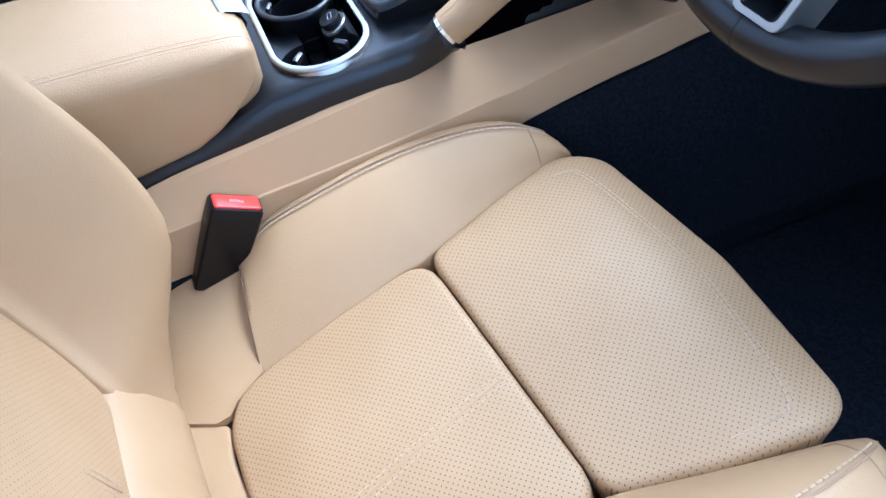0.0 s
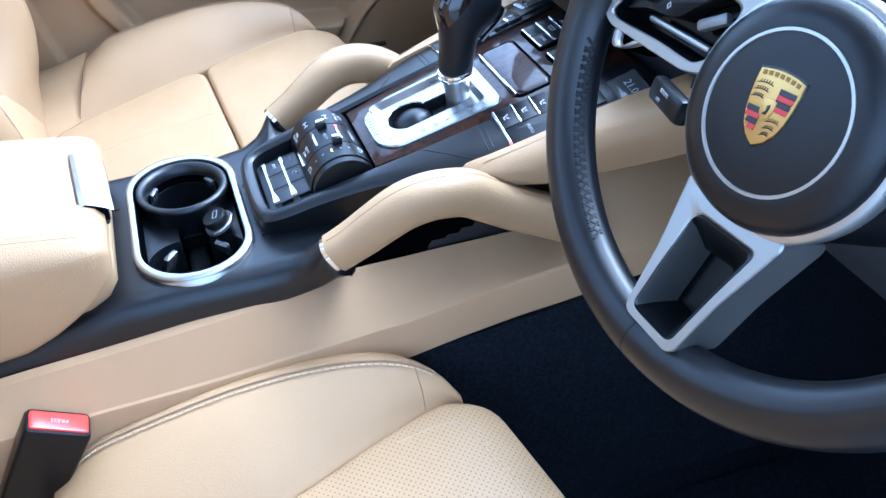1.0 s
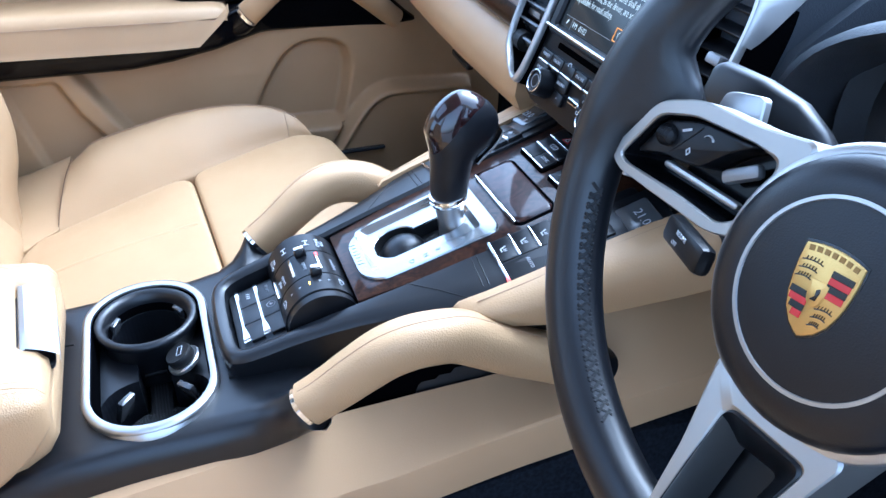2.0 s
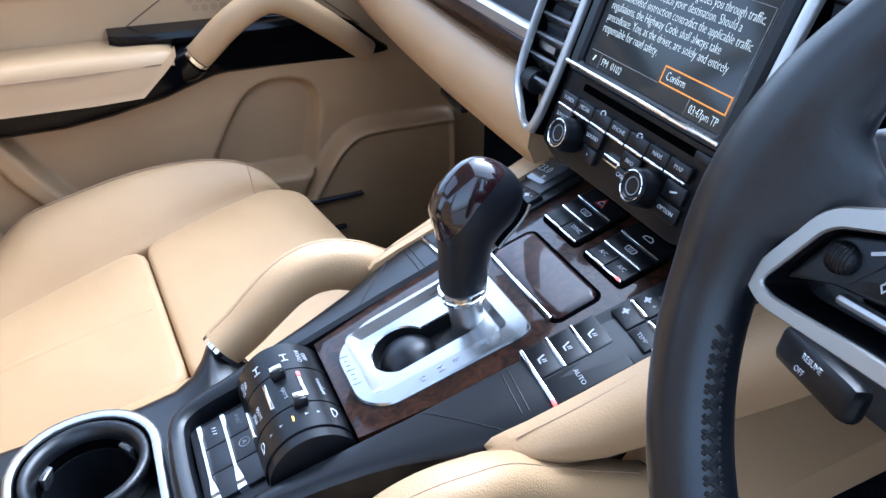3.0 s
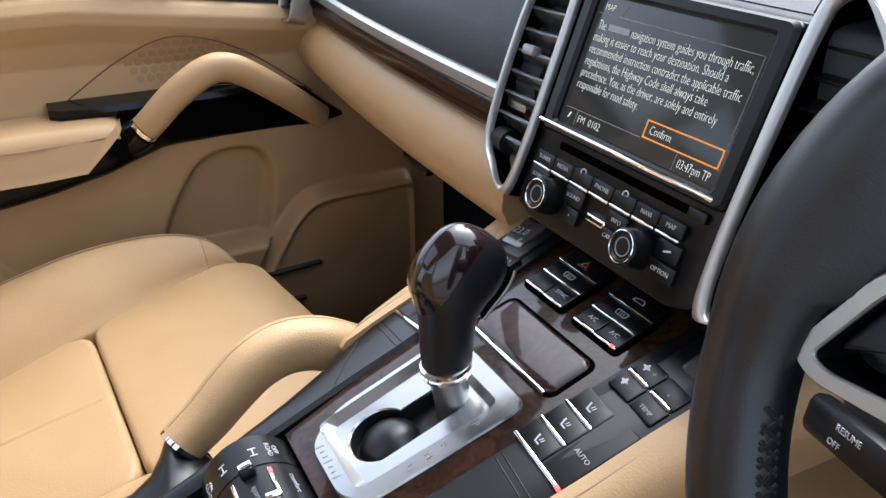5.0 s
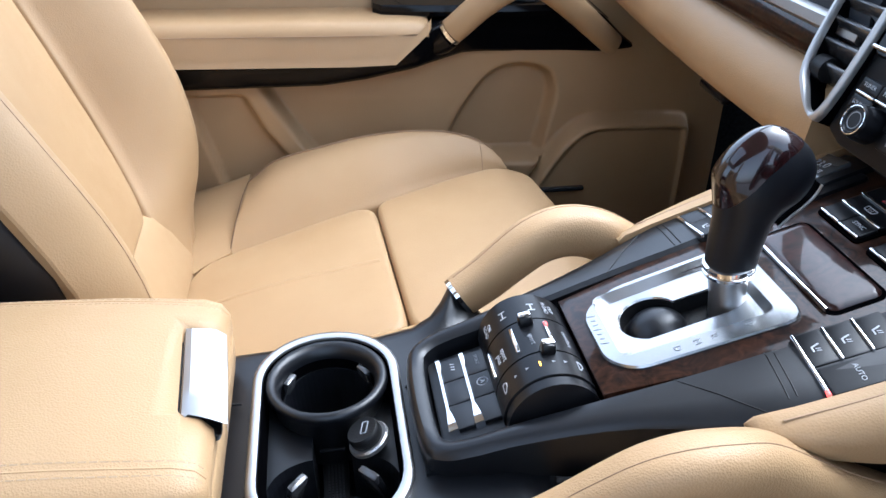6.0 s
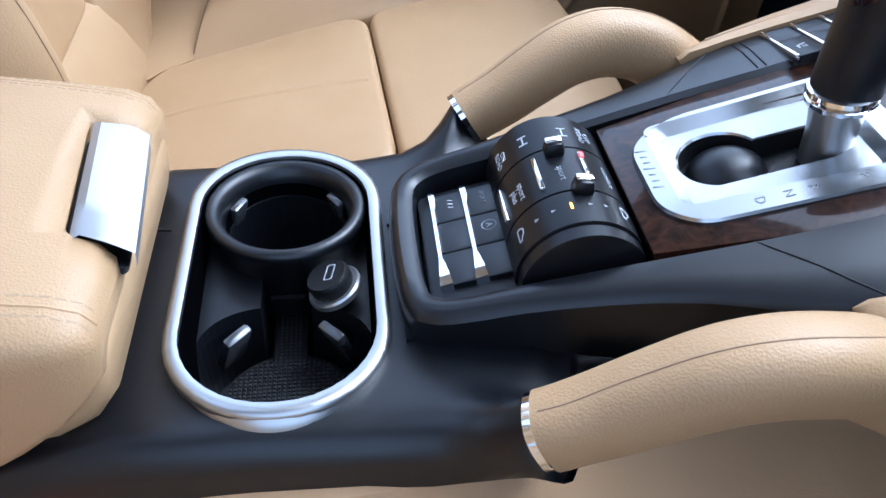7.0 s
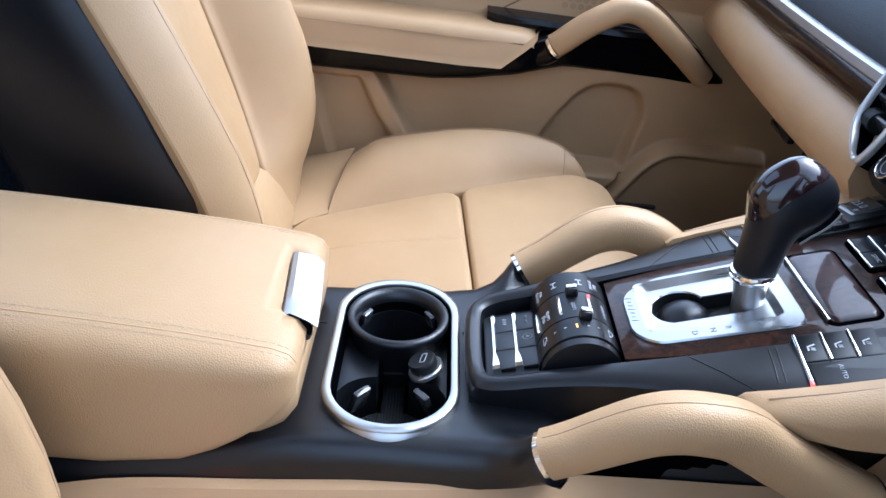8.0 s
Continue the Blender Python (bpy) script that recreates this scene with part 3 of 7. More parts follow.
part("channel_bar", box((0.0030, 0.019, 0.0040), CUP @ T(-0.008, 0.000, -0.034), 0.001), M_BUTTON, holder)
# twelve volt socket plug
SOCK = CUP @ T(0.003, 0.0275, -0.0190) @ Matrix.Rotation(radians(24), 4, "X")
part("socket_ring", loft([[SOCK @ V(r * math.cos(i * math.pi / 14), r * math.sin(i * math.pi / 14), z) for i in range(28)] for r, z in ((0.0155, 0.0), (0.0155, 0.003), (0.0145, 0.0042), (0.0120, 0.0035))]), M_SILVER, holder, "silver socket ring")
bm = loft([[SOCK @ V(r * math.cos(i * math.pi / 14), r * math.sin(i * math.pi / 14), z) for i in range(28)] for r, z in ((0.0112, 0.0), (0.0114, 0.0035), (0.0122, 0.0050), (0.0124, 0.0105), (0.0112, 0.0128), (0.0098, 0.0124))])
socket = part("socket_plug", bm, M_RUBBER, holder, "black rubber socket plug")
bm = frame_ring(rounded(0.0026, 0.0056, 0.0010, 2), rounded(0.0018, 0.0048, 0.0006, 2), 0.0004, SOCK @ T(-0.0010, 0.002, 0.0125) @ Rz(75), round_=0.0001)
part("symbol", bm, M_GREYPRINT, socket, "printed lighter symbol")

# ---- armrest ----
armrest = thing("armrest", "beige leather centre armrest with a silver latch", "armrest", (0, -0.22, 0.33))
rings = []
for y, top, side_low, w in ((-0.62, 0.432, 0.306, 0.099), (-0.45, 0.438, 0.308, 0.101), (-0.30, 0.439, 0.312, 0.103), (-0.20, 0.438, 0.317, 0.104), (-0.14, 0.436, 0.328, 0.104), (-0.115, 0.434, 0.341, 0.103),
                            (-0.096, 0.432, 0.355, 0.102), (-0.078, 0.430, 0.371, 0.100), (-0.066, 0.426, 0.386, 0.096), (-0.0595, 0.418, 0.396, 0.090)):
    ring = []
    for k in range(40):
        a = 2 * math.pi * (k + 0.5) / 40
        c, s = math.cos(a), math.sin(a)
        p = 6.0 if s > 0 else 14.0
        mid, half = (top + side_low) / 2, (top - side_low) / 2
        x = w * math.copysign(abs(c) ** (2 / p), c)
        z = mid + half * math.copysign(abs(s) ** (2 / p), s)
        z += 0.004 * (1 - (x / w) ** 2) * (1 if s > 0 else 0)
        ring.append(V(x, y, z))
    rings.append(ring)
lid = part("lid", loft(rings), M_COARSE, armrest, "padded beige leather lid", angle=70)
# lower front lip
rings = []
for y, z0, z1, w in ((-0.13, 0.335, 0.40, 0.090), (-0.084, 0.350, 0.410, 0.092), (-0.067, 0.362, 0.409, 0.090), (-0.0590, 0.374, 0.404, 0.086)):
    rings.append([V(x, y, (z0 + z1) / 2 + z) for x, z in rounded(w, (z1 - z0) / 2, 0.014, 4)])
part("front_lip", loft(rings), M_LEATHER, armrest, "beige lower lip", angle=60)
LID_Y = (-0.62, -0.45, -0.30, -0.20, -0.14, -0.115, -0.096, -0.078, -0.066, -0.0595)


def lid_top(x, y):
    """Height of the lid's upper side."""
    top = float(np.interp(y, LID_Y, (0.432, 0.438, 0.439, 0.438, 0.436, 0.434, 0.432, 0.430, 0.426, 0.418)))
    low = float(np.interp(y, LID_Y, (0.306, 0.308, 0.312, 0.317, 0.328, 0.341, 0.355, 0.371, 0.386, 0.396)))
    w = float(np.interp(y, LID_Y, (0.099, 0.101, 0.103, 0.104, 0.104, 0.103, 0.102, 0.100, 0.096, 0.090)))
    f = min(0.999, abs(x) / w)
    return (top + low) / 2 + (top - low) / 2 * (1 - f ** 6) ** (1 / 6) + 0.004 * (1 - f * f)


for s in (1, -1):
    run = [(0.078, -0.62), (0.0815, -0.30), (0.0825, -0.15), (0.0825, -0.10), (0.0820, -0.075), (0.0815, -0.0605)]
    run = [(p.x, p.y) for p in spline([(x, y, 0) for x, y in run], 60)]
    for dx in (0.0045, -0.0045):
        stitches([V(s * (x + dx), y, lid_top(x + dx, y)) for x, y in run], M_THREAD, armrest, 0.0042, 0.0016, 0.0005)
    part("seam", sweep([V(s * x, y, lid_top(x, y) - 0.0002) for x, y in run], oval(0.0009, 0.0006, 6)), M_LEATHER, armrest)
LATCH = plane_frame((0.002, -0.0672, 0.4270), (1, 0, 0), (0, 0.95, -0.30))
bm = bmesh.new()
rings = []
for v, h, w in ((-0.013, -0.006, 0.047), (-0.013, 0.0015, 0.047), (-0.0095, 0.0042, 0.0445), (0.002, 0.0054, 0.0465), (0.0070, 0.0050, 0.0470), (0.0140, 0.0030, 0.0465), (0.0164, -0.006, 0.046)):
    rings.append([LATCH @ V(-w + (2 * w - 0.0035) * k / 11, v - 0.0075 * (1 - k / 11) + 0.002, h + 0.0012 * (1 - ((k - 5.5) / 5.5) ** 2)) for k in range(12)])
bm = loft(rings, closed=False)
part("latch", bm, M_SILVER, armrest, "satin silver release latch", angle=30)
LATCH_SKEW = LATCH @ Matrix(((1, 0, 0, 0), (0.080, 1, 0, -0.0022), (0, 0, 1, 0), (0, 0, 0, 1)))
cut_out(lid, slab(rounded(0.0448, 0.0150, 0.005), 0.03, LATCH_SKEW @ T(-0.0036, 0.0004), 0.001, -0.010))
for p in lid.data.polygons:
    p.use_smooth = True
part("latch_recess", slab(rounded(0.0442, 0.0143, 0.005), -0.0088, LATCH_SKEW @ T(-0.0036, 0.0004), 0.001, -0.014), M_BLACK, armrest)
part("armrest_base", box((0.196, 0.45, 0.06), T(0, -0.35, 0.335), 0.01), M_BLACK, armrest)

# ---- beige side trim of the console ----
for s in (1, -1):
    side = thing("console_side_trim", "beige moulded trim along the side of the console", "trim", (s * 0.13, 0.1, 0.28), "console side trims")
    rings = []
    for y, zi, zc, zb in ((-0.60, 0.275, 0.262, 0.22), (-0.30, 0.292, 0.270, 0.22), (-0.18, 0.318, 0.279, 0.225), (-0.08, 0.331, 0.286, 0.235), (0.0, 0.342, 0.292, 0.245), (0.08, 0.352, 0.301, 0.257), (0.13, 0.352, 0.307, 0.267), (0.16, 0.349, 0.311, 0.272), (0.19, 0.346, 0.314, 0.277),
                          (0.24, 0.348, 0.324, 0.288), (0.30, 0.351, 0.334, 0.299), (0.36, 0.358, 0.342, 0.307), (0.42, 0.42, 0.345, 0.317), (0.60, 0.42, 0.37, 0.34)):
        xi = 0.1115 - 0.0265 * smooth_step((y - 0.05) / 0.16)
        rings.append([V(s * xi, y, zi - 0.02), V(s * xi, y, zi), V(s * (xi + 0.0065), y, zi - 0.004), V(s * 0.1410, y, zc + 0.0020), V(s * 0.1432, y, zc + 0.0004), V(s * 0.1445, y, zc - 0.0030),
                      V(s * 0.1472, y, zb - 0.0055), V(s * 0.1445, y, zb - 0.009), V(s * 0.118, y, zb - 0.009)])
    cols = [spline([r[k] for r in rings], 64) for k in range(9)]
    part("panel", loft([[c[i] for c in cols] for i in range(64)]), M_TRIM, side, angle=22)

    # knee pad
    pad_thing = thing("knee_pad", "beige leather knee pad beside the gear selector panel", "pad", (s * 0.14, 0.35, 0.38), "knee pads")
    rings = []
    for v, ui, uo, h in ((0.066, 0.1068, 0.110, 0.003), (0.072, 0.1072, 0.116, 0.010), (0.082, 0.1082, 0.122, 0.017), (0.095, 0.1100, 0.128, 0.024), (0.13, 0.1125, 0.136, 0.036), (0.18, 0.1150, 0.144, 0.046), (0.24, 0.120, 0.155, 0.055), (0.31, 0.130, 0.170, 0.060)):
        dv = 0.0025 if v > 0.07 else -0.001
        pts = [(ui, -h), (ui, dv), (ui + (uo - ui) * 0.3, dv + 0.0005), (ui + (uo - ui) * 0.72, dv - 0.002), (uo, dv - 0.008 * min(1, h / 0.03)), (uo + 0.004, dv - h * 0.5), (uo - 0.001, -h)]
        rings.append([cp(s * u, v, w) for u, w in pts])
    part("cushion", loft(rings), M_LEATHER, pad_thing, angle=60)
    part("seam", sweep(spline([cp(s * (ui + 0.0085), v, 0.0024) for v, ui in ((0.085, 0.1085), (0.13, 0.1125), (0.18, 0.115), (0.24, 0.120), (0.30, 0.129))], 30), oval(0.0008, 0.0006, 6)), M_SEAM, pad_thing)

    # grab handle
    handle = thing("grab_handle", "beige leather grab handle with a chrome collar on the console", "handle", (s * 0.125, 0.11, 0.37), "console grab handles")
    path = spline([(s * 0.1225, 0.117, 0.3940), (s * 0.1245, 0.127, 0.401), (s * 0.1265, 0.143, 0.412), (s * 0.1295, 0.161, 0.4265), (s * 0.1325, 0.181, 0.4408), (s * 0.1345, 0.201, 0.4480), (s * 0.1345, 0.221, 0.4485), (s * 0.132, 0.240, 0.4440), (s * 0.1300, 0.262, 0.4320), (s * 0.1290, 0.290, 0.4165), (s * 0.129, 0.324, 0.401), (s * 0.129, 0.349, 0.389)], 42)
    prof = [(x, y * 1.05) for x, y in oval(0.0178, 0.0190, 24, 2.7)]

    def girth(f):
        return 0.86 + 0.14 * smooth_step(f / 0.45)
    grip_prof = [(x * (1.0 if y > -0.006 else 0.92), y if y > 0 else y * 1.12) for x, y in prof]
    part("grip", sweep(path[2:], grip_prof, scale=girth), M_COARSE, handle, "grained beige leather grip", angle=70)
    a, b = path[1], path[2]
    band = [(x * 0.85, y * 0.85) for x, y in oval(0.0176, 0.0194, 28, 2.7)]
    part("collar", sweep([a.lerp(b, -0.25), a.lerp(b, -0.15), b, b + (b - a) * 0.15], band, scale=lambda f: 0.94 if f in (0.0, 1.0) else 1.0), M_CHROME, handle, "chrome collar", angle=25)
    c, d = path[-2], path[-1]
    part("collar", sweep([c.lerp(d, 0.9), c.lerp(d, 1.0), d + (d - c) * 0.7, d + (d - c) * 0.8], [(x * 1.02, y * 1.04) for x, y in grip_prof], scale=lambda f: 0.96 if f in (0.0, 1.0) else 1.0), M_CHROME, handle, "chrome collar", angle=25)
    part("socket", sweep([d + (d - c) * 0.7, d + (d - c) * 3.0, d + (d - c) * 7.0], [(x * 0.94, y * 0.94) for x, y in grip_prof]), M_BLACK, handle, "black socket", angle=60)
    seam = []
    for i, p in enumerate(path[3:-2]):
        q = path[i + 4] - path[i + 2]
        side_v = q.normalized().cross(V(0, 0, 1)).normalized()
        up_v = side_v.cross(q.normalized())
        k = girth((i + 1) / (len(path) - 3))
        seam.append(p + side_v * s * 0.0040 * k + up_v * (0.0198 * k - 0.0001))
    part("seam", sweep(seam, oval(0.0005, 0.0005, 6)), M_SEAM, handle)

# ---- front seats ----


def seat(name, label, cx, y0, z0, mat_in, mat_back, wide, yaw, slant, trim, setback, tilt, puff=0.0):
    """A front seat; (cx, y0, z0) is where the two cushion pads meet."""
    ob = thing(name, label, "seat", (cx, y0 - 0.1, FLOOR_Z), "front seats")
    turn = math.tan(radians(yaw))
    stitched = mat_in is M_PERF

    def top(u, v, h):
        z = 0.19 * v if v > 0 else 0.30 * v + 0.35 * min(0.0, v + 0.12) ** 2
        if v > 0.12:
            z -= 1.9 * (v - 0.12) ** 2
        n = Vector((0, -0.2 if v < 0.13 else 0.25, 1)).normalized()
        return Vector((cx + u * wide, y0 + v + u * wide * turn, z0 + z)) + n * h

    front = corners([(-0.137, 0.0006), (0.137, 0.0006), (0.160, 0.09), (0.180 - trim * 0.6, 0.188 - trim), (0.163 - trim * 0.5, 0.220 - trim), (0.0, 0.236 - trim * 0.3), (-0.163, 0.218), (-0.180, 0.180), (-0.160, 0.09)], 0.02, 4)
    thigh = part("thigh_pad", pad(front, top, 0.010, 0.09, 0.006), mat_in, ob, "front cushion pad")
    main = corners([(-0.137, -0.0006), (-0.131, -0.10), (-0.121, -0.18), (-0.110, -0.220), (-0.080, -0.243), (0.0, -0.252), (0.080, -0.243), (0.110, -0.220), (0.121, -0.18), (0.131, -0.10), (0.137, -0.0006)], 0.03, 4)
    cushion = part("seat_pad", pad(main, top, 0.010, 0.09, 0.010), mat_in, ob, "main cushion pad")
    # double stitched pipe down the middle of the main pad
    mid = laid_on(cushion, [top(slant * (0.012 - 0.22 * v), v, 0.0) for v in np.linspace(-0.012, -0.215, 40)])
    for d in (-0.006, 0.006) if stitched else ():
        stitches(laid_on(cushion, [p + V(d, 0, 0) for p in mid]), M_THREAD, ob, 0.0046, 0.0020, 0.0006)
    part("seam", sweep([p - V(0, 0, 0.0002) for p in mid], oval(0.0016, 0.0004, 6) if stitched else oval(0.0040, 0.0010, 8)), M_LEATHER, ob)
    if stitched:
        for d in (0.0, 0.0045):
            edge = [top(u, v - d, 0.0) for u, v in ((-0.150, 0.120), (-0.152, 0.165), (-0.140, 0.182), (-0.07, 0.1900), (0.0, 0.1930), (0.07, 0.1900 - trim * 0.6), (0.140 - trim * 0.5, 0.182 - trim), (0.154 - trim * 0.5, 0.165 - trim), (0.150 - trim * 0.4, 0.12 - trim))]
            stitches(laid_on(thigh, spline(edge, 70)), M_THREAD, ob, 0.0046, 0.0018, 0.0007)
    tail = corners([(-0.088, -0.240), (-0.05, -0.250), (0.05, -0.250), (0.088, -0.240), (0.128, -0.320), (0.12, -0.36), (-0.12, -0.36), (-0.128, -0.320)], 0.01, 3)
    part("rear_strip", pad(tail, lambda u, v, h: top(u, v, h - 0.007), 0.005, 0.05, 0.002), M_LEATHER, ob, "plain rear strip of the cushion")
    for s in (-1, 1):
        # side bolster of the cushion: from the pad's seam up over the crest and down outside
        rings = []
        for v, ui, zi, uc, zc, uo in ((-0.192, 0.118, -0.060, 0.230, -0.012, 0.250), (-0.16, 0.121, -0.050, 0.231, 0.004, 0.250), (-0.12, 0.126, -0.037, 0.231, 0.021, 0.251), (-0.06, 0.131, -0.018, 0.230, 0.039, 0.252),
                                      (0.0, 0.137, -0.001, 0.228, 0.054, 0.252), (0.06, 0.152, 0.010, 0.224, 0.062, 0.250), (0.11, 0.164, 0.018, 0.219, 0.062, 0.246), (0.15, 0.172, 0.022, 0.212, 0.054, 0.238),
                                      (0.18, 0.176, 0.018, 0.203, 0.036, 0.226), (0.198, 0.178, 0.004, 0.194, 0.012, 0.208)):
            pts = [(ui, zi - 0.07), (ui - 0.002, zi - 0.012), (ui + 0.004, zi), (ui + (uc - ui) * 0.3, zi + (zc - zi) * 0.40 + 0.004), (ui + (uc - ui) * 0.65, zi + (zc - zi) * 0.80 + 0.005),
                   (uc - 0.008, zc + 0.002), (uc + 0.004, zc - 0.001), (uo - 0.004, zc - 0.014), (uo, zc - 0.035), (uo - 0.004, zc - 0.09), (uo - 0.03, zc - 0.14)]
            fwd = float(np.interp(v, (-0.192, -0.12), (0.030, 0.0)))
            rings.append([Vector((cx + s * u * wide, y0 + v + fwd * min(1.0, max(0.0, (u - ui) / (uc - ui))) + s * u * wide * turn, z0 + z)) for u, z in pts])
        fine = []
        cols = [spline([r[k] for r in rings], 26) for k in range(len(rings[0]))]
        for i in range(26):
            fine.append(spline([c[i] for c in cols], 27))
        part("cushion_bolster", loft(fine), M_LEATHER, ob, "side bolster of the cushion", angle=70)
        crest = spline([r[5] + V(-s * 0.004, 0, 0.0012) for r in rings], 60)
        if stitched:
            stitches(crest[:52], M_THREAD, ob, 0.0048, 0.0018, 0.0010)
        part("seam", sweep([p + V(s * 0.005, 0, 0.0) for p in crest[:52]], oval(0.0010, 0.0009, 6)), M_SEAM, ob)
        part("seam", sweep([p + V(0, 0.0006, 0.0003) for p in fine[0][4:15]], oval(0.0008, 0.0007, 6), up=(0, 1, 0)), M_DARK_SEAM, ob)
        bend = [p + V(0, 0, 0.0002) for p in fine[20][5:18]]
        part("seam", sweep(bend, oval(0.0008, 0.0006, 6), up=(0, 1, 0)), M_SEAM, ob)
        # rear wing between bolster and backrest
        rings = []
        for v, ui, zi, uo, zo in ((-0.190, 0.116, -0.058, 0.243, -0.006), (-0.22, 0.103, -0.066, 0.241, -0.022), (-0.243, 0.089, -0.072, 0.239, -0.032), (-0.275, 0.106, -0.080, 0.236, -0.047), (-0.315, 0.126, -0.090, 0.222, -0.075), (-0.36, 0.130, -0.105, 0.21, -0.09)):
            pts = [(ui, zi - 0.06), (ui, zi - 0.004), (ui + 0.008, zi + 0.002), (ui + (uo - ui) * 0.5, (zi + zo) / 2 - 0.004), (uo - 0.01, zo), (uo, zo - 0.008), (uo + 0.002, zo - 0.07), (ui + 0.02, zo - 0.12)]
            fwd = float(np.interp(v, (-0.243, -0.190), (0.0, 0.031)))
            rings.append([Vector((cx + s * u * wide, y0 + v + fwd * min(1.0, max(0.0, (u - ui) / (uo - ui))) + s * u * wide * turn, z0 + z)) for u, z in pts])
        cols = [spline([r[k] for r in rings], 10) for k in range(8)]
        part("cushion_wing", loft([spline([c[i] for c in cols], 22) for i in range(10)]), M_LEATHER, ob, "rear wing of the cushion", angle=70)

    # backrest
    lean = radians(tilt)
    by, bz = y0 - setback, z0 - 0.060

    def back(u, v, h):
        """u sideways, v up along the backrest, h towards the front."""
        return Vector((cx + u * wide, by + u * wide * turn * 0.5 - v * math.sin(lean) + h * math.cos(lean), bz + v * math.cos(lean) + h * math.sin(lean)))
    ins = corners([(-0.100, 0.070), (0.100, 0.070), (0.116, 0.10), (0.129, 0.142), (0.139, 0.206), (0.145, 0.30), (0.142, 0.42), (0.12, 0.60), (-0.12, 0.60), (-0.142, 0.42), (-0.145, 0.30), (-0.139, 0.206), (-0.129, 0.142), (-0.116, 0.10)], 0.02, 4)
    part("back_pad", pad(ins, back, 0.014, 0.06, 0.012), mat_back, ob, "centre pad of the backrest")
    roll = [[back(u * w, v, h) for u in np.linspace(-1, 1, 12)] for v, h, w in ((0.085, -0.03, 0.112), (0.080, -0.006, 0.112), (0.070, 0.004, 0.112), (0.040, 0.010, 0.114), (0.0, 0.014, 0.118), (-0.03, 0.008, 0.120), (-0.06, -0.02, 0.12))]
    part("lower_roll", loft(roll, closed=False), M_LEATHER, ob, "plain leather roll below the backrest pad", angle=60)
    mid = [back(0.0, v, 0.0003 + 0.012 * math.sin(max(0.0, 1 - abs(v - 0.335) / 0.262) * math.pi / 2)) for v in np.linspace(0.090, 0.5, 40)]
    for d in (-0.006, 0.006) if stitched else ():
        stitches([p + V(d, 0.0003, 0) for p in mid], M_THREAD, ob, 0.0048, 0.0018, 0.0008, up=(0, 1, 0.3))
    if stitched:
        part("seam", sweep(mid, oval(0.0010, 0.0008, 6), up=(0, 1, 0.3)), M_SEAM, ob)

    def fuller(v):
        return puff * float(np.interp(v, (-0.03, 0.03, 0.12, 0.42, 0.66), (0.0, 0.4, 1.0, 0.9, 0.3)))
    for s in (-1, 1):
        rings = []
        for v, ui, uc, uo, h in ((-0.03, 0.106, 0.150, 0.195, 0.004), (0.03, 0.104, 0.170, 0.214, 0.030), (0.07, 0.102, 0.184, 0.226, 0.058), (0.12, 0.120, 0.196, 0.236, 0.082), (0.20, 0.137, 0.206, 0.244, 0.096), (0.30, 0.144, 0.211, 0.248, 0.092),
                                 (0.42, 0.141, 0.212, 0.248, 0.080), (0.55, 0.124, 0.204, 0.238, 0.058), (0.66, 0.100, 0.190, 0.222, 0.040)):
            h += fuller(v)
            pts = [(ui, -0.06), (ui - 0.001, -0.004), (ui + 0.006, 0.006), (ui + (uc - ui) * 0.45, h * 0.55 + 0.004), (uc - 0.012, h - 0.003), (uc + 0.004, h), (uc + (uo - uc) * 0.6, h - 0.014), (uo, h - 0.036), (uo - 0.004, h - 0.044), (uo - 0.03, -0.06)]
            rings.append([back(s * u, v, h_) for u, h_ in pts])
        cols = [spline([r[k] for r in rings], 22) for k in range(10)]
        part("back_bolster", loft([spline([c[i] for c in cols], 26) for i in range(22)]), M_LEATHER, ob, "side bolster of the backrest", angle=70)
        rings = []
        for v, uo, h in ((-0.03, 0.195, 0.004), (0.03, 0.214, 0.030), (0.07, 0.226, 0.058), (0.12, 0.236, 0.082), (0.20, 0.244, 0.096), (0.30, 0.248, 0.092), (0.42, 0.248, 0.080), (0.55, 0.238, 0.058), (0.66, 0.222, 0.040)):
            h += fuller(v)
            rings.append([back(s * u, v, h_) for u, h_ in ((uo - 0.005, h - 0.043), (uo - 0.001, h - 0.047), (uo, h - 0.08), (uo - 0.006, -0.09), (uo - 0.03, -0.11), (uo - 0.03, h - 0.043))])
        part("side_panel", loft(rings), M_BLACK_LEATHER, ob, "dark side panel of the backrest", angle=60)
        line = spline([back(s * (uc + 0.002), v, h + fuller(v) + 0.0005) for v, uc, h in ((0.07, 0.184, 0.058), (0.12, 0.196, 0.082), (0.20, 0.206, 0.096), (0.30, 0.211, 0.092), (0.42, 0.212, 0.080), (0.55, 0.204, 0.058))], 60)
        part("seam", sweep(line, oval(0.0005, 0.0005, 6), up=(0, 1, 0)), M_SEAM, ob)
    # back shell, upper end and headrest
    rings = []
    for v, w in ((-0.10, 0.17), (0.0, 0.205), (0.2, 0.236), (0.42, 0.240), (0.60, 0.225), (0.70, 0.17)):
        rings.append([back(u, v, h - 0.070) for u, h in rounded(w, 0.045, 0.03, 4)])
    part("back_shell", loft(rings), M_BLACK_LEATHER, ob, "dark rear shell of the backrest", angle=60)
    tops = corners([(-0.12, 0.605), (0.12, 0.605), (0.10, 0.72), (-0.10, 0.72)], 0.04, 4)
    part("headrest", pad(tops, lambda u, v, h: back(u, v, h - 0.01), 0.02, 0.10, 0.01), M_LEATHER, ob, "fixed headrest")
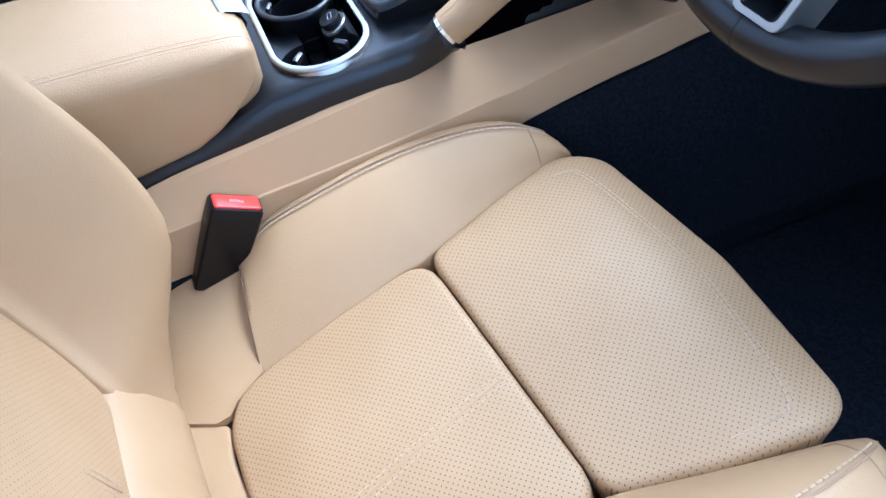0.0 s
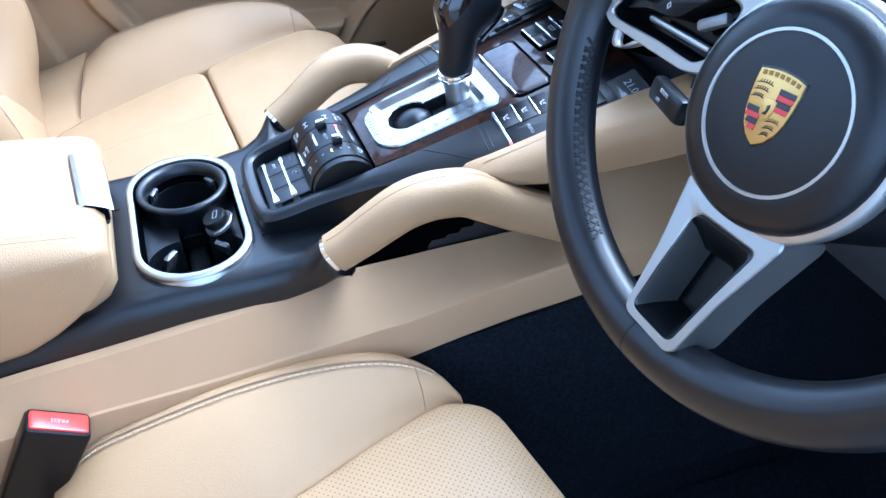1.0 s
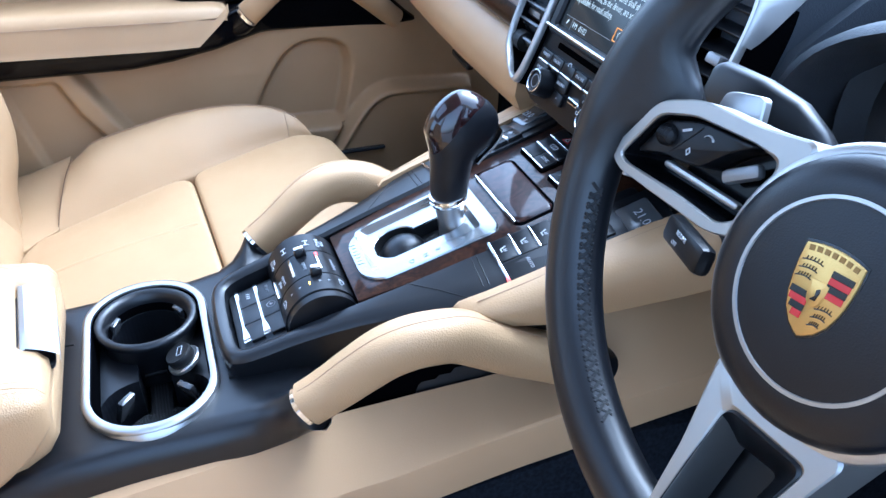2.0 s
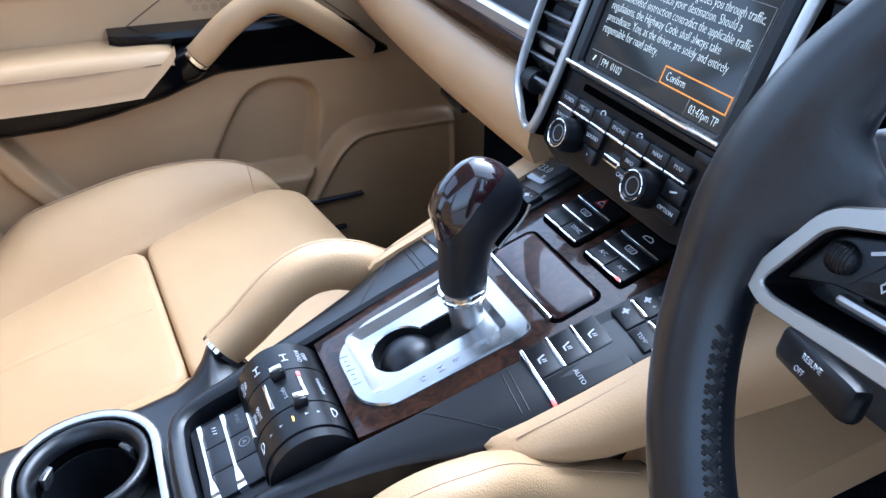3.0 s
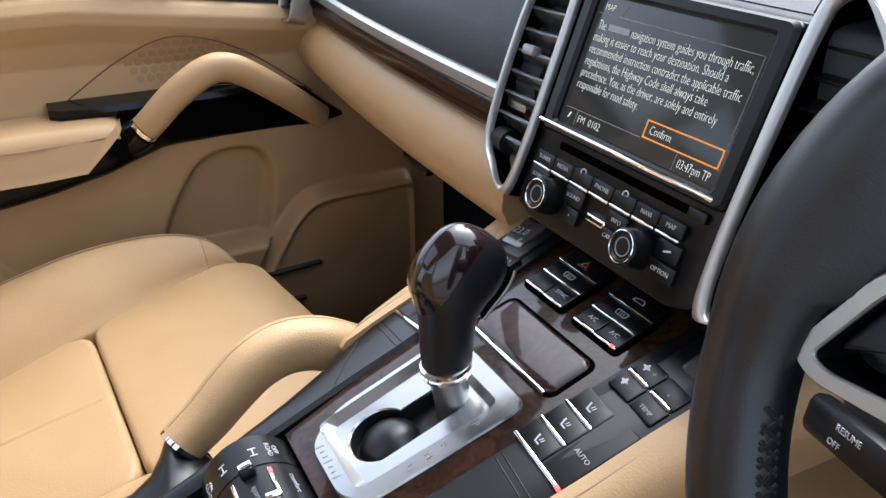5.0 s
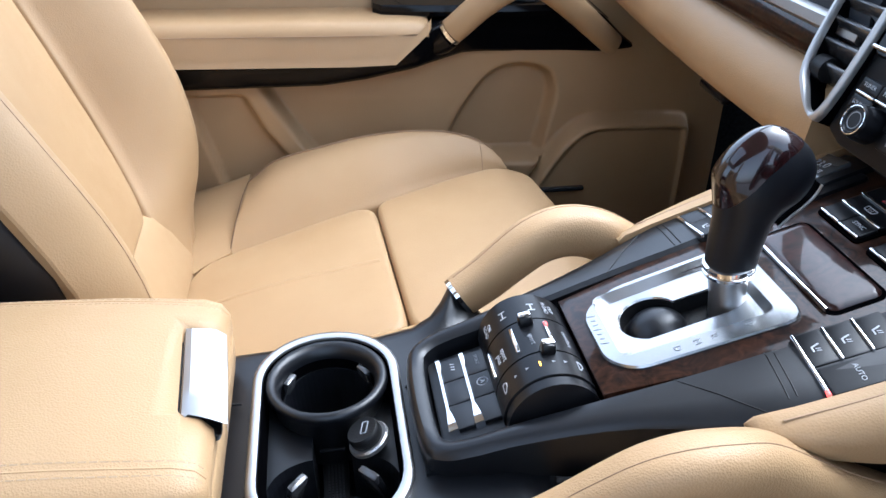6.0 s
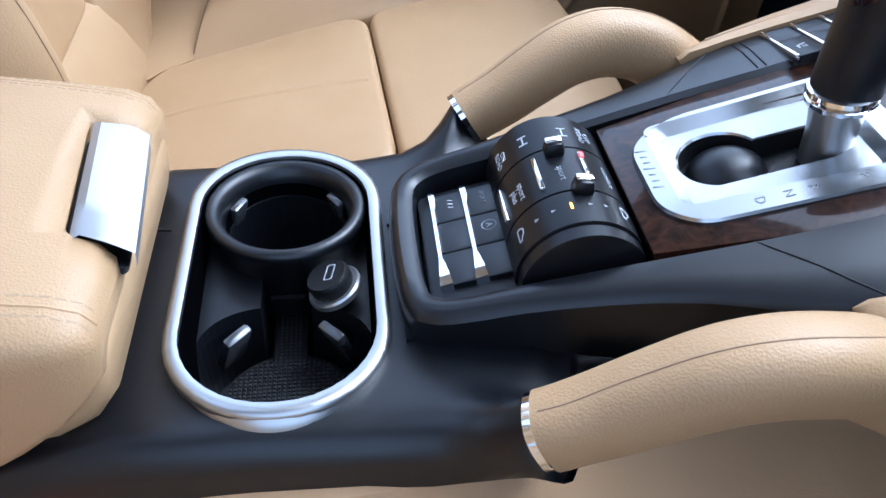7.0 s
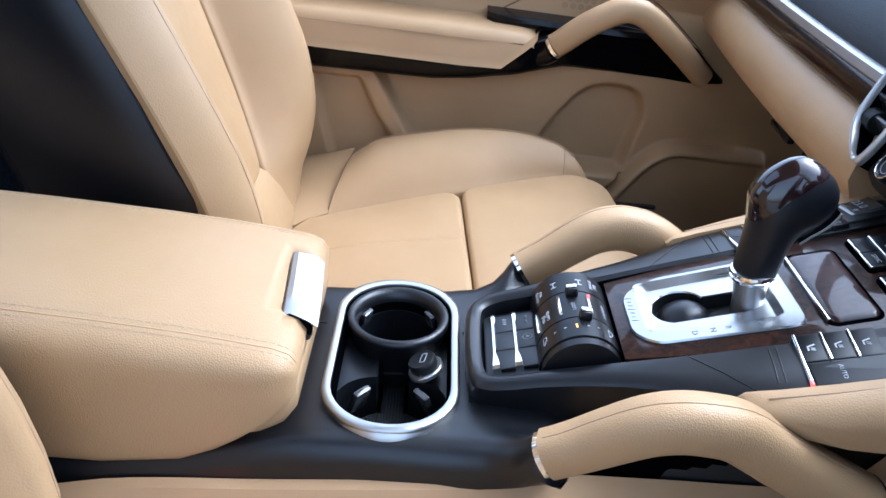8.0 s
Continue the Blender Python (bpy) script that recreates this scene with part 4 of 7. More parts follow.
    # base
    part("seat_base", box((0.40, 0.40, 0.10), T(cx, y0 - 0.06, z0 - 0.125), 0.02), M_BLACK, ob, "black plastic seat base")
    for s in (-1, 1):
        part("seat_rail", box((0.035, 0.46, z0 - 0.16), T(cx + s * 0.16, y0 - 0.06, (z0 - 0.16) / 2), 0.004), M_BLACK, ob, "black seat rail")
    return ob


seat("driver_seat", "driver's seat in perforated beige leather with stitched bolsters", 0.395, 0.048, 0.236, M_PERF, M_PERF_BACK, 1.08, 6.5, 1.0, 0.016, 0.298, 20, 0.038)
seat("passenger_seat", "passenger seat in smooth beige leather with raised bolsters", -0.388, 0.088, 0.280, M_LEATHER, M_LEATHER, 1.06, 3.2, 0.0, 0.0, 0.256, 23.5)

# belt buckle between the driver's seat and the console
buckle = thing("belt_buckle", "black seat belt buckle with a red release button", "buckle", (0.157, -0.17, 0.17))
BK = plane_frame((0.153, -0.126, 0.294), (0, 0.886, -0.464), (-1.0, 0, 0))
rings = [[BK @ V(x * f, y * f, z) for x, y in rounded(0.0262, 0.0135, 0.004, 3)] for f, z in ((0.86, -0.105), (0.95, -0.06), (1.0, -0.02), (1.0, 0.0), (0.94, 0.003))]
part("casing", loft(rings), M_BUTTON, buckle, "black plastic casing", angle=45)
btn_red = part("release_button", slab(rounded(0.0232, 0.0095, 0.002, 3), 0.0052, BK, 0.001), M_RED, buckle, "red release button")
lettering("PRESS", BK @ T(0, 0, 0.0053) @ Rz(180), 0.0065, M_WHITE, btn_red)
part("strap", box((0.03, 0.006, 0.12), BK @ T(-0.005, 0, -0.15), 0.002), M_BLACK, buckle)

# ---- switches on the console ----


def button(u0, u1, v0, v1, h, m, parent, mat=None, name="button", r=0.0012, label="", base=0.0):
    cu, cv = (u0 + u1) / 2, (v0 + v1) / 2
    return part(name, slab(rounded(abs(u1 - u0) / 2, abs(v1 - v0) / 2, r, 3), h, m @ T(cu, cv), 0.0006, base), mat or M_BUTTON, parent, label)


def bar(u0, v0, u1, v1, w, h, m, parent, mat=None, name="chrome_strip", label="chrome strip", z=0.0):
    d = Vector((u1 - u0, v1 - v0))
    a = math.degrees(math.atan2(d.y, d.x))
    mm = m @ T((u0 + u1) / 2, (v0 + v1) / 2, z) @ Rz(a)
    return part(name, box((d.length, w, h), mm, min(w, h) * 0.35), mat or M_CHROME, parent, label)


# six-button tray panel
BP = plane_frame((0.0, 0.1065, 0.4005), (1, 0, 0), (0, 1, 0.33))
panel = thing("switch_panel", "six black switches with chrome strips in the console tray", "switches", (0, 0.106, 0.38))
part("plate", slab(corners([(-0.044, -0.026), (0.046, -0.026), (0.048, 0.020), (-0.046, 0.020)], 0.006, 4), -0.002, BP, 0.001, -0.02), M_BLACK, panel)
for col, v0 in enumerate((-0.0165, 0.0015)):
    for row in range(3):
        u0 = 0.0352 - row * 0.0245
        button(u0 - 0.0238, u0, v0, v0 + 0.0165, 0.0012, BP, panel, M_BLACK, base=-0.004)
    strip = [(0.0358, -0.0034), (0.0352, 0.0030), (0.0270, 0.0016), (0.0215, 0.0002), (-0.0300, 0.0002), (-0.0340, 0.0012), (-0.0392, 0.0010), (-0.0398, -0.0024), (-0.0300, -0.0022), (0.0215, -0.0022), (0.0300, -0.0030)]
    part("chrome_strip", slab([(x, v0 + y) for x, y in strip[::-1]], 0.0032, BP, 0.0008, -0.002), M_CHROME, panel, "chrome strip with a broad foot")
lettering("SPORT", BP @ T(-0.0275, 0.0105, 0.0013), 0.0042, M_GREYPRINT, panel)
lettering("A", BP @ T(-0.003, 0.0105, 0.0013), 0.0055, M_WHITE, panel)
ringm = BP @ T(-0.003, 0.0105, 0.0012)
part("symbol", frame_ring([(0.0042 * math.cos(a * math.pi / 10), 0.0042 * math.sin(a * math.pi / 10)) for a in range(20)], [(0.0036 * math.cos(a * math.pi / 10), 0.0036 * math.sin(a * math.pi / 10)) for a in range(20)], 0.0003, ringm, round_=0.0001), M_GREYPRINT, panel)
for k in range(3):
    bar(-0.031 + k * 0.003, -0.009, -0.030 + k * 0.003, -0.006, 0.0007, 0.0003, BP, panel, M_WHITE, "symbol", "printed symbol", 0.0013)

# rolling switch drum
drum = thing("mode_drum", "curved black drive-mode switch drum with chrome sliders", "switches", (0, 0.155, 0.40))
DC, DR, X0, X1 = V(0, 0.1540, 0.4110), 0.0325, -0.0500, 0.0505


def on_drum(ang, x, h=0.0):
    """Angle in degrees from straight ahead, over the top, to the rear."""
    a = radians(ang + 15)
    n = V(0, math.cos(a), math.sin(a))
    t = V(0, math.sin(a), -math.cos(a))
    return plane_frame(DC + V(x, 0, 0) + n * (DR + h), (1, 0, 0), t)


def drum_band(x0, x1, r, name, a0=-18, a1=200, mat=None):
    rings = []
    for x, rr in ((x0, r - 0.0010), (x0 + 0.0004, r), (x1 - 0.0004, r), (x1, r - 0.0010)):
        arc = [DC + V(x, math.cos(radians(a)) * rr, math.sin(radians(a)) * rr) for a in np.linspace(a0, a1, 36)]
        rings.append(arc + [DC + V(x, -0.03, -0.025), DC + V(x, 0.03, -0.025)])
    return part(name, loft(rings), mat or M_BUTTON, drum, angle=30)


for x0, x1 in ((X0, -0.0205), (-0.0198, 0.0165), (0.0172, 0.0415)):
    drum_band(x0, x1, DR, "drum_segment")
drum_band(0.0420, X1, DR - 0.0012, "drum_cheek")
drum_band(X0 - 0.003, X0 - 0.0004, DR - 0.0015, "drum_cheek")
for ang, x in ((88, -0.0165), (76, 0.0170)):
    m = on_drum(ang, x)
    sl = part("slider", box((0.010, 0.0115, 0.008), m @ T(0, 0, 0.003), 0.0025, taper=0.8), M_BUTTON, drum, "black and chrome slider")
    part("slider_cap", box((0.0045, 0.0085, 0.0015), m @ T(-0.0005, 0, 0.0072), 0.0005), M_CHROME, sl, "chrome slider cap")
for ang, mat in ((152, M_CHROME), (108, M_CHROME), (66, M_CHROME)):
    part("chrome_strip", box((0.026, 0.0028, 0.003), on_drum(ang, -0.0017, 0.0004), 0.0008), mat, drum, "chrome strip")
part("indicator", box((0.004, 0.0024, 0.003), on_drum(66, -0.011, 0.0012), 0.0004), M_LED, drum, "small red indicator")
part("indicator", box((0.0045, 0.0012, 0.0006), on_drum(90, 0.0285, 0.0), 0.0002), M_AMBER, drum, "amber tick")
for text, ang, x, size, mat in (("ON\nROAD", 140, -0.034, 0.0056, M_WHITE), ("OFF\nROAD", 52, -0.034, 0.0056, M_WHITE), ("sport\nplus", 132, 0.002, 0.0066, M_WHITE), ("sport", 88, 0.002, 0.0062, M_GREYPRINT), ("comfort", 42, 0.000, 0.0062, M_WHITE)):
    lettering(text, on_drum(ang, x, 0.0), size, mat, drum, spread=0.85)
for ang, x in ((112, -0.034), (74, -0.034)):
    m = on_drum(ang, x)
    bm = box((0.0075, 0.0008, 0.0006), m)
    for dx in (-0.0034, 0.0034):
        box((0.0008, 0.0050, 0.0006), m @ T(dx, 0), bm=bm)
    part("symbol", bm, M_WHITE, drum, "printed axle symbol")
for ang in (142, 40):
    m = on_drum(ang, 0.0285)
    o = corners([(-0.0045, -0.0018), (0.0045, -0.0018), (0.0045, 0.0004), (0.0022, 0.0010), (0.0008, 0.0030), (-0.0026, 0.0030), (-0.0045, 0.0008)], 0.0008, 2)
    part("symbol", frame_ring(o, [(x * 0.78, y * 0.72 + 0.0001) for x, y in o], 0.0004, m, round_=0.0001), M_WHITE, drum, "printed car symbol")
for ang, k in ((122, 1), (106, 0.8), (74, 0.8), (60, 1)):
    m = on_drum(ang, 0.0285)
    part("symbol", slab([(-0.0012 * k, -0.0010), (0.0012 * k, -0.0010), (0, 0.0014)], 0.0003, m, 0.0001), M_GREYPRINT, drum, "printed arrow")

# ---- gear selector ----
gear = thing("gear_selector", "gear selector, walnut and black leather knob in aluminium gate", "gear selector", tuple(cp(0, 0.075, 0)))


def cp_frame(u, v, w):
    return CP @ T(u, v, w)


def from_centre(outline, cx, cy, n=128):
    """An outline met by n rays from an inner point, so that several outlines can be skinned together."""
    out = []
    k = len(outline)
    for i in range(n):
        a = 2 * math.pi * i / n
        c, s = math.cos(a), math.sin(a)
        far = 0.0
        for j in range(k):
            (x0, y0), (x1, y1) = outline[j], outline[(j + 1) % k]
            ex, ey = x1 - x0, y1 - y0
            det = c * ey - s * ex
            if abs(det) < 1e-12:
                continue
            t = ((x0 - cx) * ey - (y0 - cy) * ex) / det
            q = ((x0 - cx) * s - (y0 - cy) * c) / det
            if t > 0 and -1e-6 <= q <= 1 + 1e-6:
                far = max(far, t)
        out.append((cx + c * far, cy + s * far))
    return out


def turned(cx, cy, r, a0, a1, n=14):
    return [(cx + r * math.cos(radians(a0 + (a1 - a0) * i / n)), cy + r * math.sin(radians(a0 + (a1 - a0) * i / n))) for i in range(n + 1)]


# outlines on the console plane: plate, raised edge, sunk floor and the keyhole for the lever
GC = (-0.002, 0.064)
plate = corners([(0.0490, 0.138), (-0.0480, 0.138), (-0.0440, 0.036), (-0.0270, 0.0105), (0.0270, 0.0105), (0.0440, 0.026)], 0.014, 6)
dish = corners([(0.0340, 0.1235), (-0.0425, 0.1235), (-0.0385, 0.0225), (0.0290, 0.0225)], 0.007, 6)
dish_floor = corners([(0.0310, 0.1195), (-0.0370, 0.1195), (-0.0330, 0.0285), (0.0260, 0.0285)], 0.006, 6)
keyhole = turned(0.0, 0.0990, 0.0142, 0, 180) + [(-0.0142, 0.0745)] + turned(-0.0058, 0.0535, 0.0212, 112, 340, 30) + [(0.0142, 0.0500)]
o1, o2, o3, o4 = (from_centre(q, *GC) for q in (plate, dish, dish_floor, keyhole))


def shrunk(outline, f):
    return [(GC[0] + (x - GC[0]) * f, GC[1] + (y - GC[1]) * f) for x, y in outline]


bm = loft([[cp(x, y, 0.0) for x, y in o1], [cp(x, y, 0.0045) for x, y in o1], [cp(x, y, 0.0060) for x, y in shrunk(o1, 0.982)], [cp(x, y, 0.0062) for x, y in shrunk(o2, 1.02)], [cp(x, y, 0.0055) for x, y in o2],
           [cp(x, y, 0.0008) for x, y in o3], [cp(x, y, 0.0004) for x, y in shrunk(o4, 1.05)], [cp(x, y, -0.0008) for x, y in shrunk(o4, 1.01)], [cp(x, y, -0.0120) for x, y in o4]], cap=False)
gate = part("gate", bm, M_GATE, gear, "brushed aluminium gate plate", angle=22)
part("gate_lining", loft([[cp(x, y, -0.0010) for x, y in shrunk(o4, 1.004)], [cp(x, y, -0.0180) for x, y in shrunk(o4, 0.99)]], cap=False), M_RUBBER, gear, "black edge of the lever opening")
part("boot", slab(from_centre(dish_floor, *GC), -0.0125, CP, 0.002, -0.03), M_RUBBER, gear, "black rubber boot")
bm = bmesh.new()
bmesh.ops.create_uvsphere(bm, u_segments=32, v_segments=16, radius=1.0, matrix=CP @ T(-0.0055, 0.0560, -0.0140) @ Matrix.Diagonal((0.0210, 0.0215, 0.0150, 1)))
part("boot_bulge", bm, M_BLACK_LEATHER, gear, "rolled black boot")
for text, v in (("D", 0.0555), ("N", 0.0690), ("R", 0.0805), ("P", 0.1040)):
    lettering(text, cp_frame(0.0385, v, 0.0061), 0.0080, M_ENGRAVED, gate, thick=0.0003)
for k in range(7):
    a = -0.020 + k * 0.0052
    part("script_bar", box((0.0011, 0.0038 if k % 3 else 0.0062, 0.0005), cp_frame(a, 0.0160, 0.0061) @ Rz(-14), 0.0002), M_ENGRAVED, gate)
# lever
base = cp(0.001, 0.104, -0.012)
col = V(0.001, 0.278, 0.4880)
axis = (col - base).normalized()
rings = []


def ring_at(c, ax, rx, ry, n=24, side=V(1, 0, 0)):
    f = (side - ax * side.dot(ax)).normalized()
    g = ax.cross(f)
    return [c + f * rx * math.cos(2 * math.pi * i / n) + g * ry * math.sin(2 * math.pi * i / n) for i in range(n)]


part("stalk", loft([ring_at(base, axis, 0.0125, 0.0125), ring_at(base.lerp(col, 0.5), axis, 0.0122, 0.0122), ring_at(col, axis, 0.0135, 0.0135)]), M_ALU, gear, "polished metal stalk")
part("stalk_collar", loft([ring_at(col + axis * d, axis, r, r) for d, r in ((-0.001, 0.0140), (0.0005, 0.0168), (0.003, 0.0172), (0.0042, 0.0155), (0.0052, 0.0172), (0.0075, 0.0168), (0.0082, 0.0150))]), M_CHROME, gear, "chrome collar")
# side profile of the grip: rear point, front point and half width, from the collar to the crown
PROFILE = ((0.2620, 0.494, 0.2945, 0.492, 0.0160), (0.2612, 0.508, 0.2950, 0.504, 0.0166), (0.2605, 0.524, 0.2962, 0.518, 0.0172), (0.2588, 0.537, 0.2985, 0.5285, 0.0180), (0.2556, 0.549, 0.3045, 0.5365, 0.0192),
           (0.2538, 0.558, 0.3125, 0.5430, 0.0198), (0.2560, 0.566, 0.3178, 0.5510, 0.0194), (0.2610, 0.5745, 0.3194, 0.5595, 0.0180), (0.2675, 0.5815, 0.3175, 0.5685, 0.0155), (0.2750, 0.5872, 0.3110, 0.5775, 0.0118),
           (0.2830, 0.5902, 0.3020, 0.5842, 0.0066), (0.2890, 0.5900, 0.2950, 0.5882, 0.0018))
rear = spline([V(0, a, b) for a, b, *_ in PROFILE], 73)
nose = spline([V(0, c, d) for a, b, c, d, e in PROFILE], 73)
wide_ = spline([V(e, 0, 0) for *_, e in PROFILE], 73)
rings, sp = [], []
for a, b, w in zip(rear, nose, wide_):
    c = (a + b) / 2
    sp.append(c)
    rings.append([c + (b - a) / 2 * math.copysign(abs(math.sin(q)) ** 0.92, math.sin(q)) + V(w.x * math.copysign(abs(math.cos(q)) ** 0.92, math.cos(q)), 0, 0) for q in [2 * math.pi * k / 96 for k in range(96)]])


EDGE = ((0.246, 0.524), (0.258, 0.536), (0.266, 0.549), (0.278, 0.5645), (0.292, 0.5765), (0.306, 0.5835), (0.326, 0.5915))


def is_wood(p):
    """Whether a place on the grip belongs to the polished inlay over the rear and the crown."""
    return p.z > float(np.interp(p.y, [q[0] for q in EDGE], [q[1] for q in EDGE]))


for wood_part in (False, True):
    bm = loft(rings)
    for (ya, za), (yb, zb) in zip(EDGE, EDGE[1:]):
        bmesh.ops.bisect_plane(bm, geom=bm.verts[:] + bm.edges[:] + bm.faces[:], plane_co=(0, ya, za), plane_no=(0, za - zb, yb - ya), dist=1e-6)
    gone = [f for f in bm.faces if is_wood(f.calc_center_median()) != wood_part]
    bmesh.ops.delete(bm, geom=gone, context="FACES")
    if wood_part:
        bm.normal_update()
        for v in bm.verts:
            v.co += v.normal * 0.00035
        part("knob_cap", bm, M_KNOB_WOOD, gear, "polished walnut knob cap", angle=80)
    else:
        part("knob", bm, M_BLACK_LEATHER, gear, "black leather knob", angle=80)
# release button under the nose, with a bright edge
btn = [(0.2990, 0.5270), (0.3050, 0.5340), (0.3125, 0.5412), (0.3180, 0.5490), (0.3205, 0.5560)]
rows = [[V(x, y + 0.0012 - abs(x) * 0.10, z - 0.0012) for x in np.linspace(-0.0105, 0.0105, 9)] for y, z in btn]
part("release_button", loft(rows, closed=False), M_GLOSS, gear, "gloss black release button", angle=60)
for sx in (-1, 1):
    part("button_edge", sweep(spline([V(sx * 0.0112, y + 0.0002, z - 0.0008) for y, z in btn], 14), oval(0.0011, 0.0009, 6), up=(1, 0, 0)), M_SILVER, gear, "bright edge beside the button")

# ---- ash tray lid ----
tray = thing("ashtray", "closed walnut ashtray lid with a chrome edge", "ashtray", tuple(cp(0, 0.17, 0)))
lid_out = rounded(0.0480, 0.0180, 0.006, 5)
part("lid_gap", slab(rounded(0.0510, 0.0208, 0.008, 5), 0.0036, CP @ T(0.0025, 0.1695), 0.0003), M_DEEP, tray)
part("lid", slab(lid_out, 0.0062, CP @ T(0.0025, 0.1695), 0.002), M_LID_WOOD, tray, "glossy walnut lid")
bar(-0.0435, 0.1500, 0.0480, 0.1500, 0.0030, 0.004, CP, tray, z=0.0050, label="chrome edge")

# ---- climate switches ----
for s, texts in ((-1, ("", "SYNC", "")), (1, ("A/C", "A/C", ""))):
    block = thing("climate_switches", "black climate switches with chrome strips on the walnut panel", "switches", tuple(cp(s * 0.03, 0.22, 0)), "climate switch blocks")
    inn, out = 0.0075 * s, 0.052 * s
    mid = (inn + out) / 2
    for u0, u1, text in ((inn, mid - s * 0.0004, texts[1] if s < 0 else texts[0]), (mid + s * 0.0004, out, texts[0] if s < 0 else texts[1])):
        b_ = button(u0, u1, 0.2055, 0.2195, 0.0068, CP, block)
        bar(u0, 0.2045, u1, 0.2045, 0.0026, 0.0032, CP, block, z=0.0058)
        if text:
            lettering(text, CP @ T((u0 + u1) / 2, 0.2125, 0.0069), 0.0056, M_WHITE, b_)
    b_ = button(inn, out, 0.2215, 0.2345, 0.0072, CP, block)
    bar(inn, 0.2208, out, 0.2208, 0.0026, 0.0032, CP, block, z=0.0062)
    o = corners([(-0.0050, -0.0022), (0.0050, -0.0022), (0.0060, 0.0026), (-0.0060, 0.0026)], 0.0016, 3)
    part("symbol", frame_ring(o, [(x * 0.84, y * 0.78) for x, y in o], 0.0003, CP @ T(mid, 0.2278, 0.0072), round_=0.0001), M_WHITE, b_, "printed heated glass symbol")
    for k in (-1, 0, 1):
        part("symbol", box((0.0005, 0.0030, 0.0003), CP @ T(mid + k * 0.002, 0.2278, 0.0073)), M_WHITE, b_, smooth=False)
    b_ = button(inn, out, 0.2365, 0.2500, 0.0076, CP, block)
    bar(inn, 0.2358, out, 0.2358, 0.0022, 0.0030, CP, block, z=0.0068)
    if s < 0:
        for k in (1.0, 0.55):
            o = [(-0.0055 * k, -0.0036 * k), (0.0055 * k, -0.0036 * k), (0, 0.0055 * k)]
            part("symbol", frame_ring(o, [(x * 0.84, y * 0.84) for x, y in o], 0.0003, CP @ T(mid, 0.2432, 0.0076), round_=0.0001), M_CREST_RED if k == 1 else M_WHITE, b_, "hazard triangle symbol")
    else:
        o = corners([(-0.0055, -0.0016), (0.0055, -0.0016), (0.0050, 0.0012), (0.0015, 0.0030), (-0.0050, 0.0012)], 0.0008, 2)
        part("symbol", frame_ring(o, [(x * 0.8, y * 0.75) for x, y in o], 0.0003, CP @ T(mid, 0.2432, 0.0076), round_=0.0001), M_WHITE, b_, "tailgate symbol")
        part("indicator", box((0.0040, 0.0022, 0.003), CP @ T(0.0485, 0.2045, 0.0064), 0.0006), M_LED, block, "small red indicator")

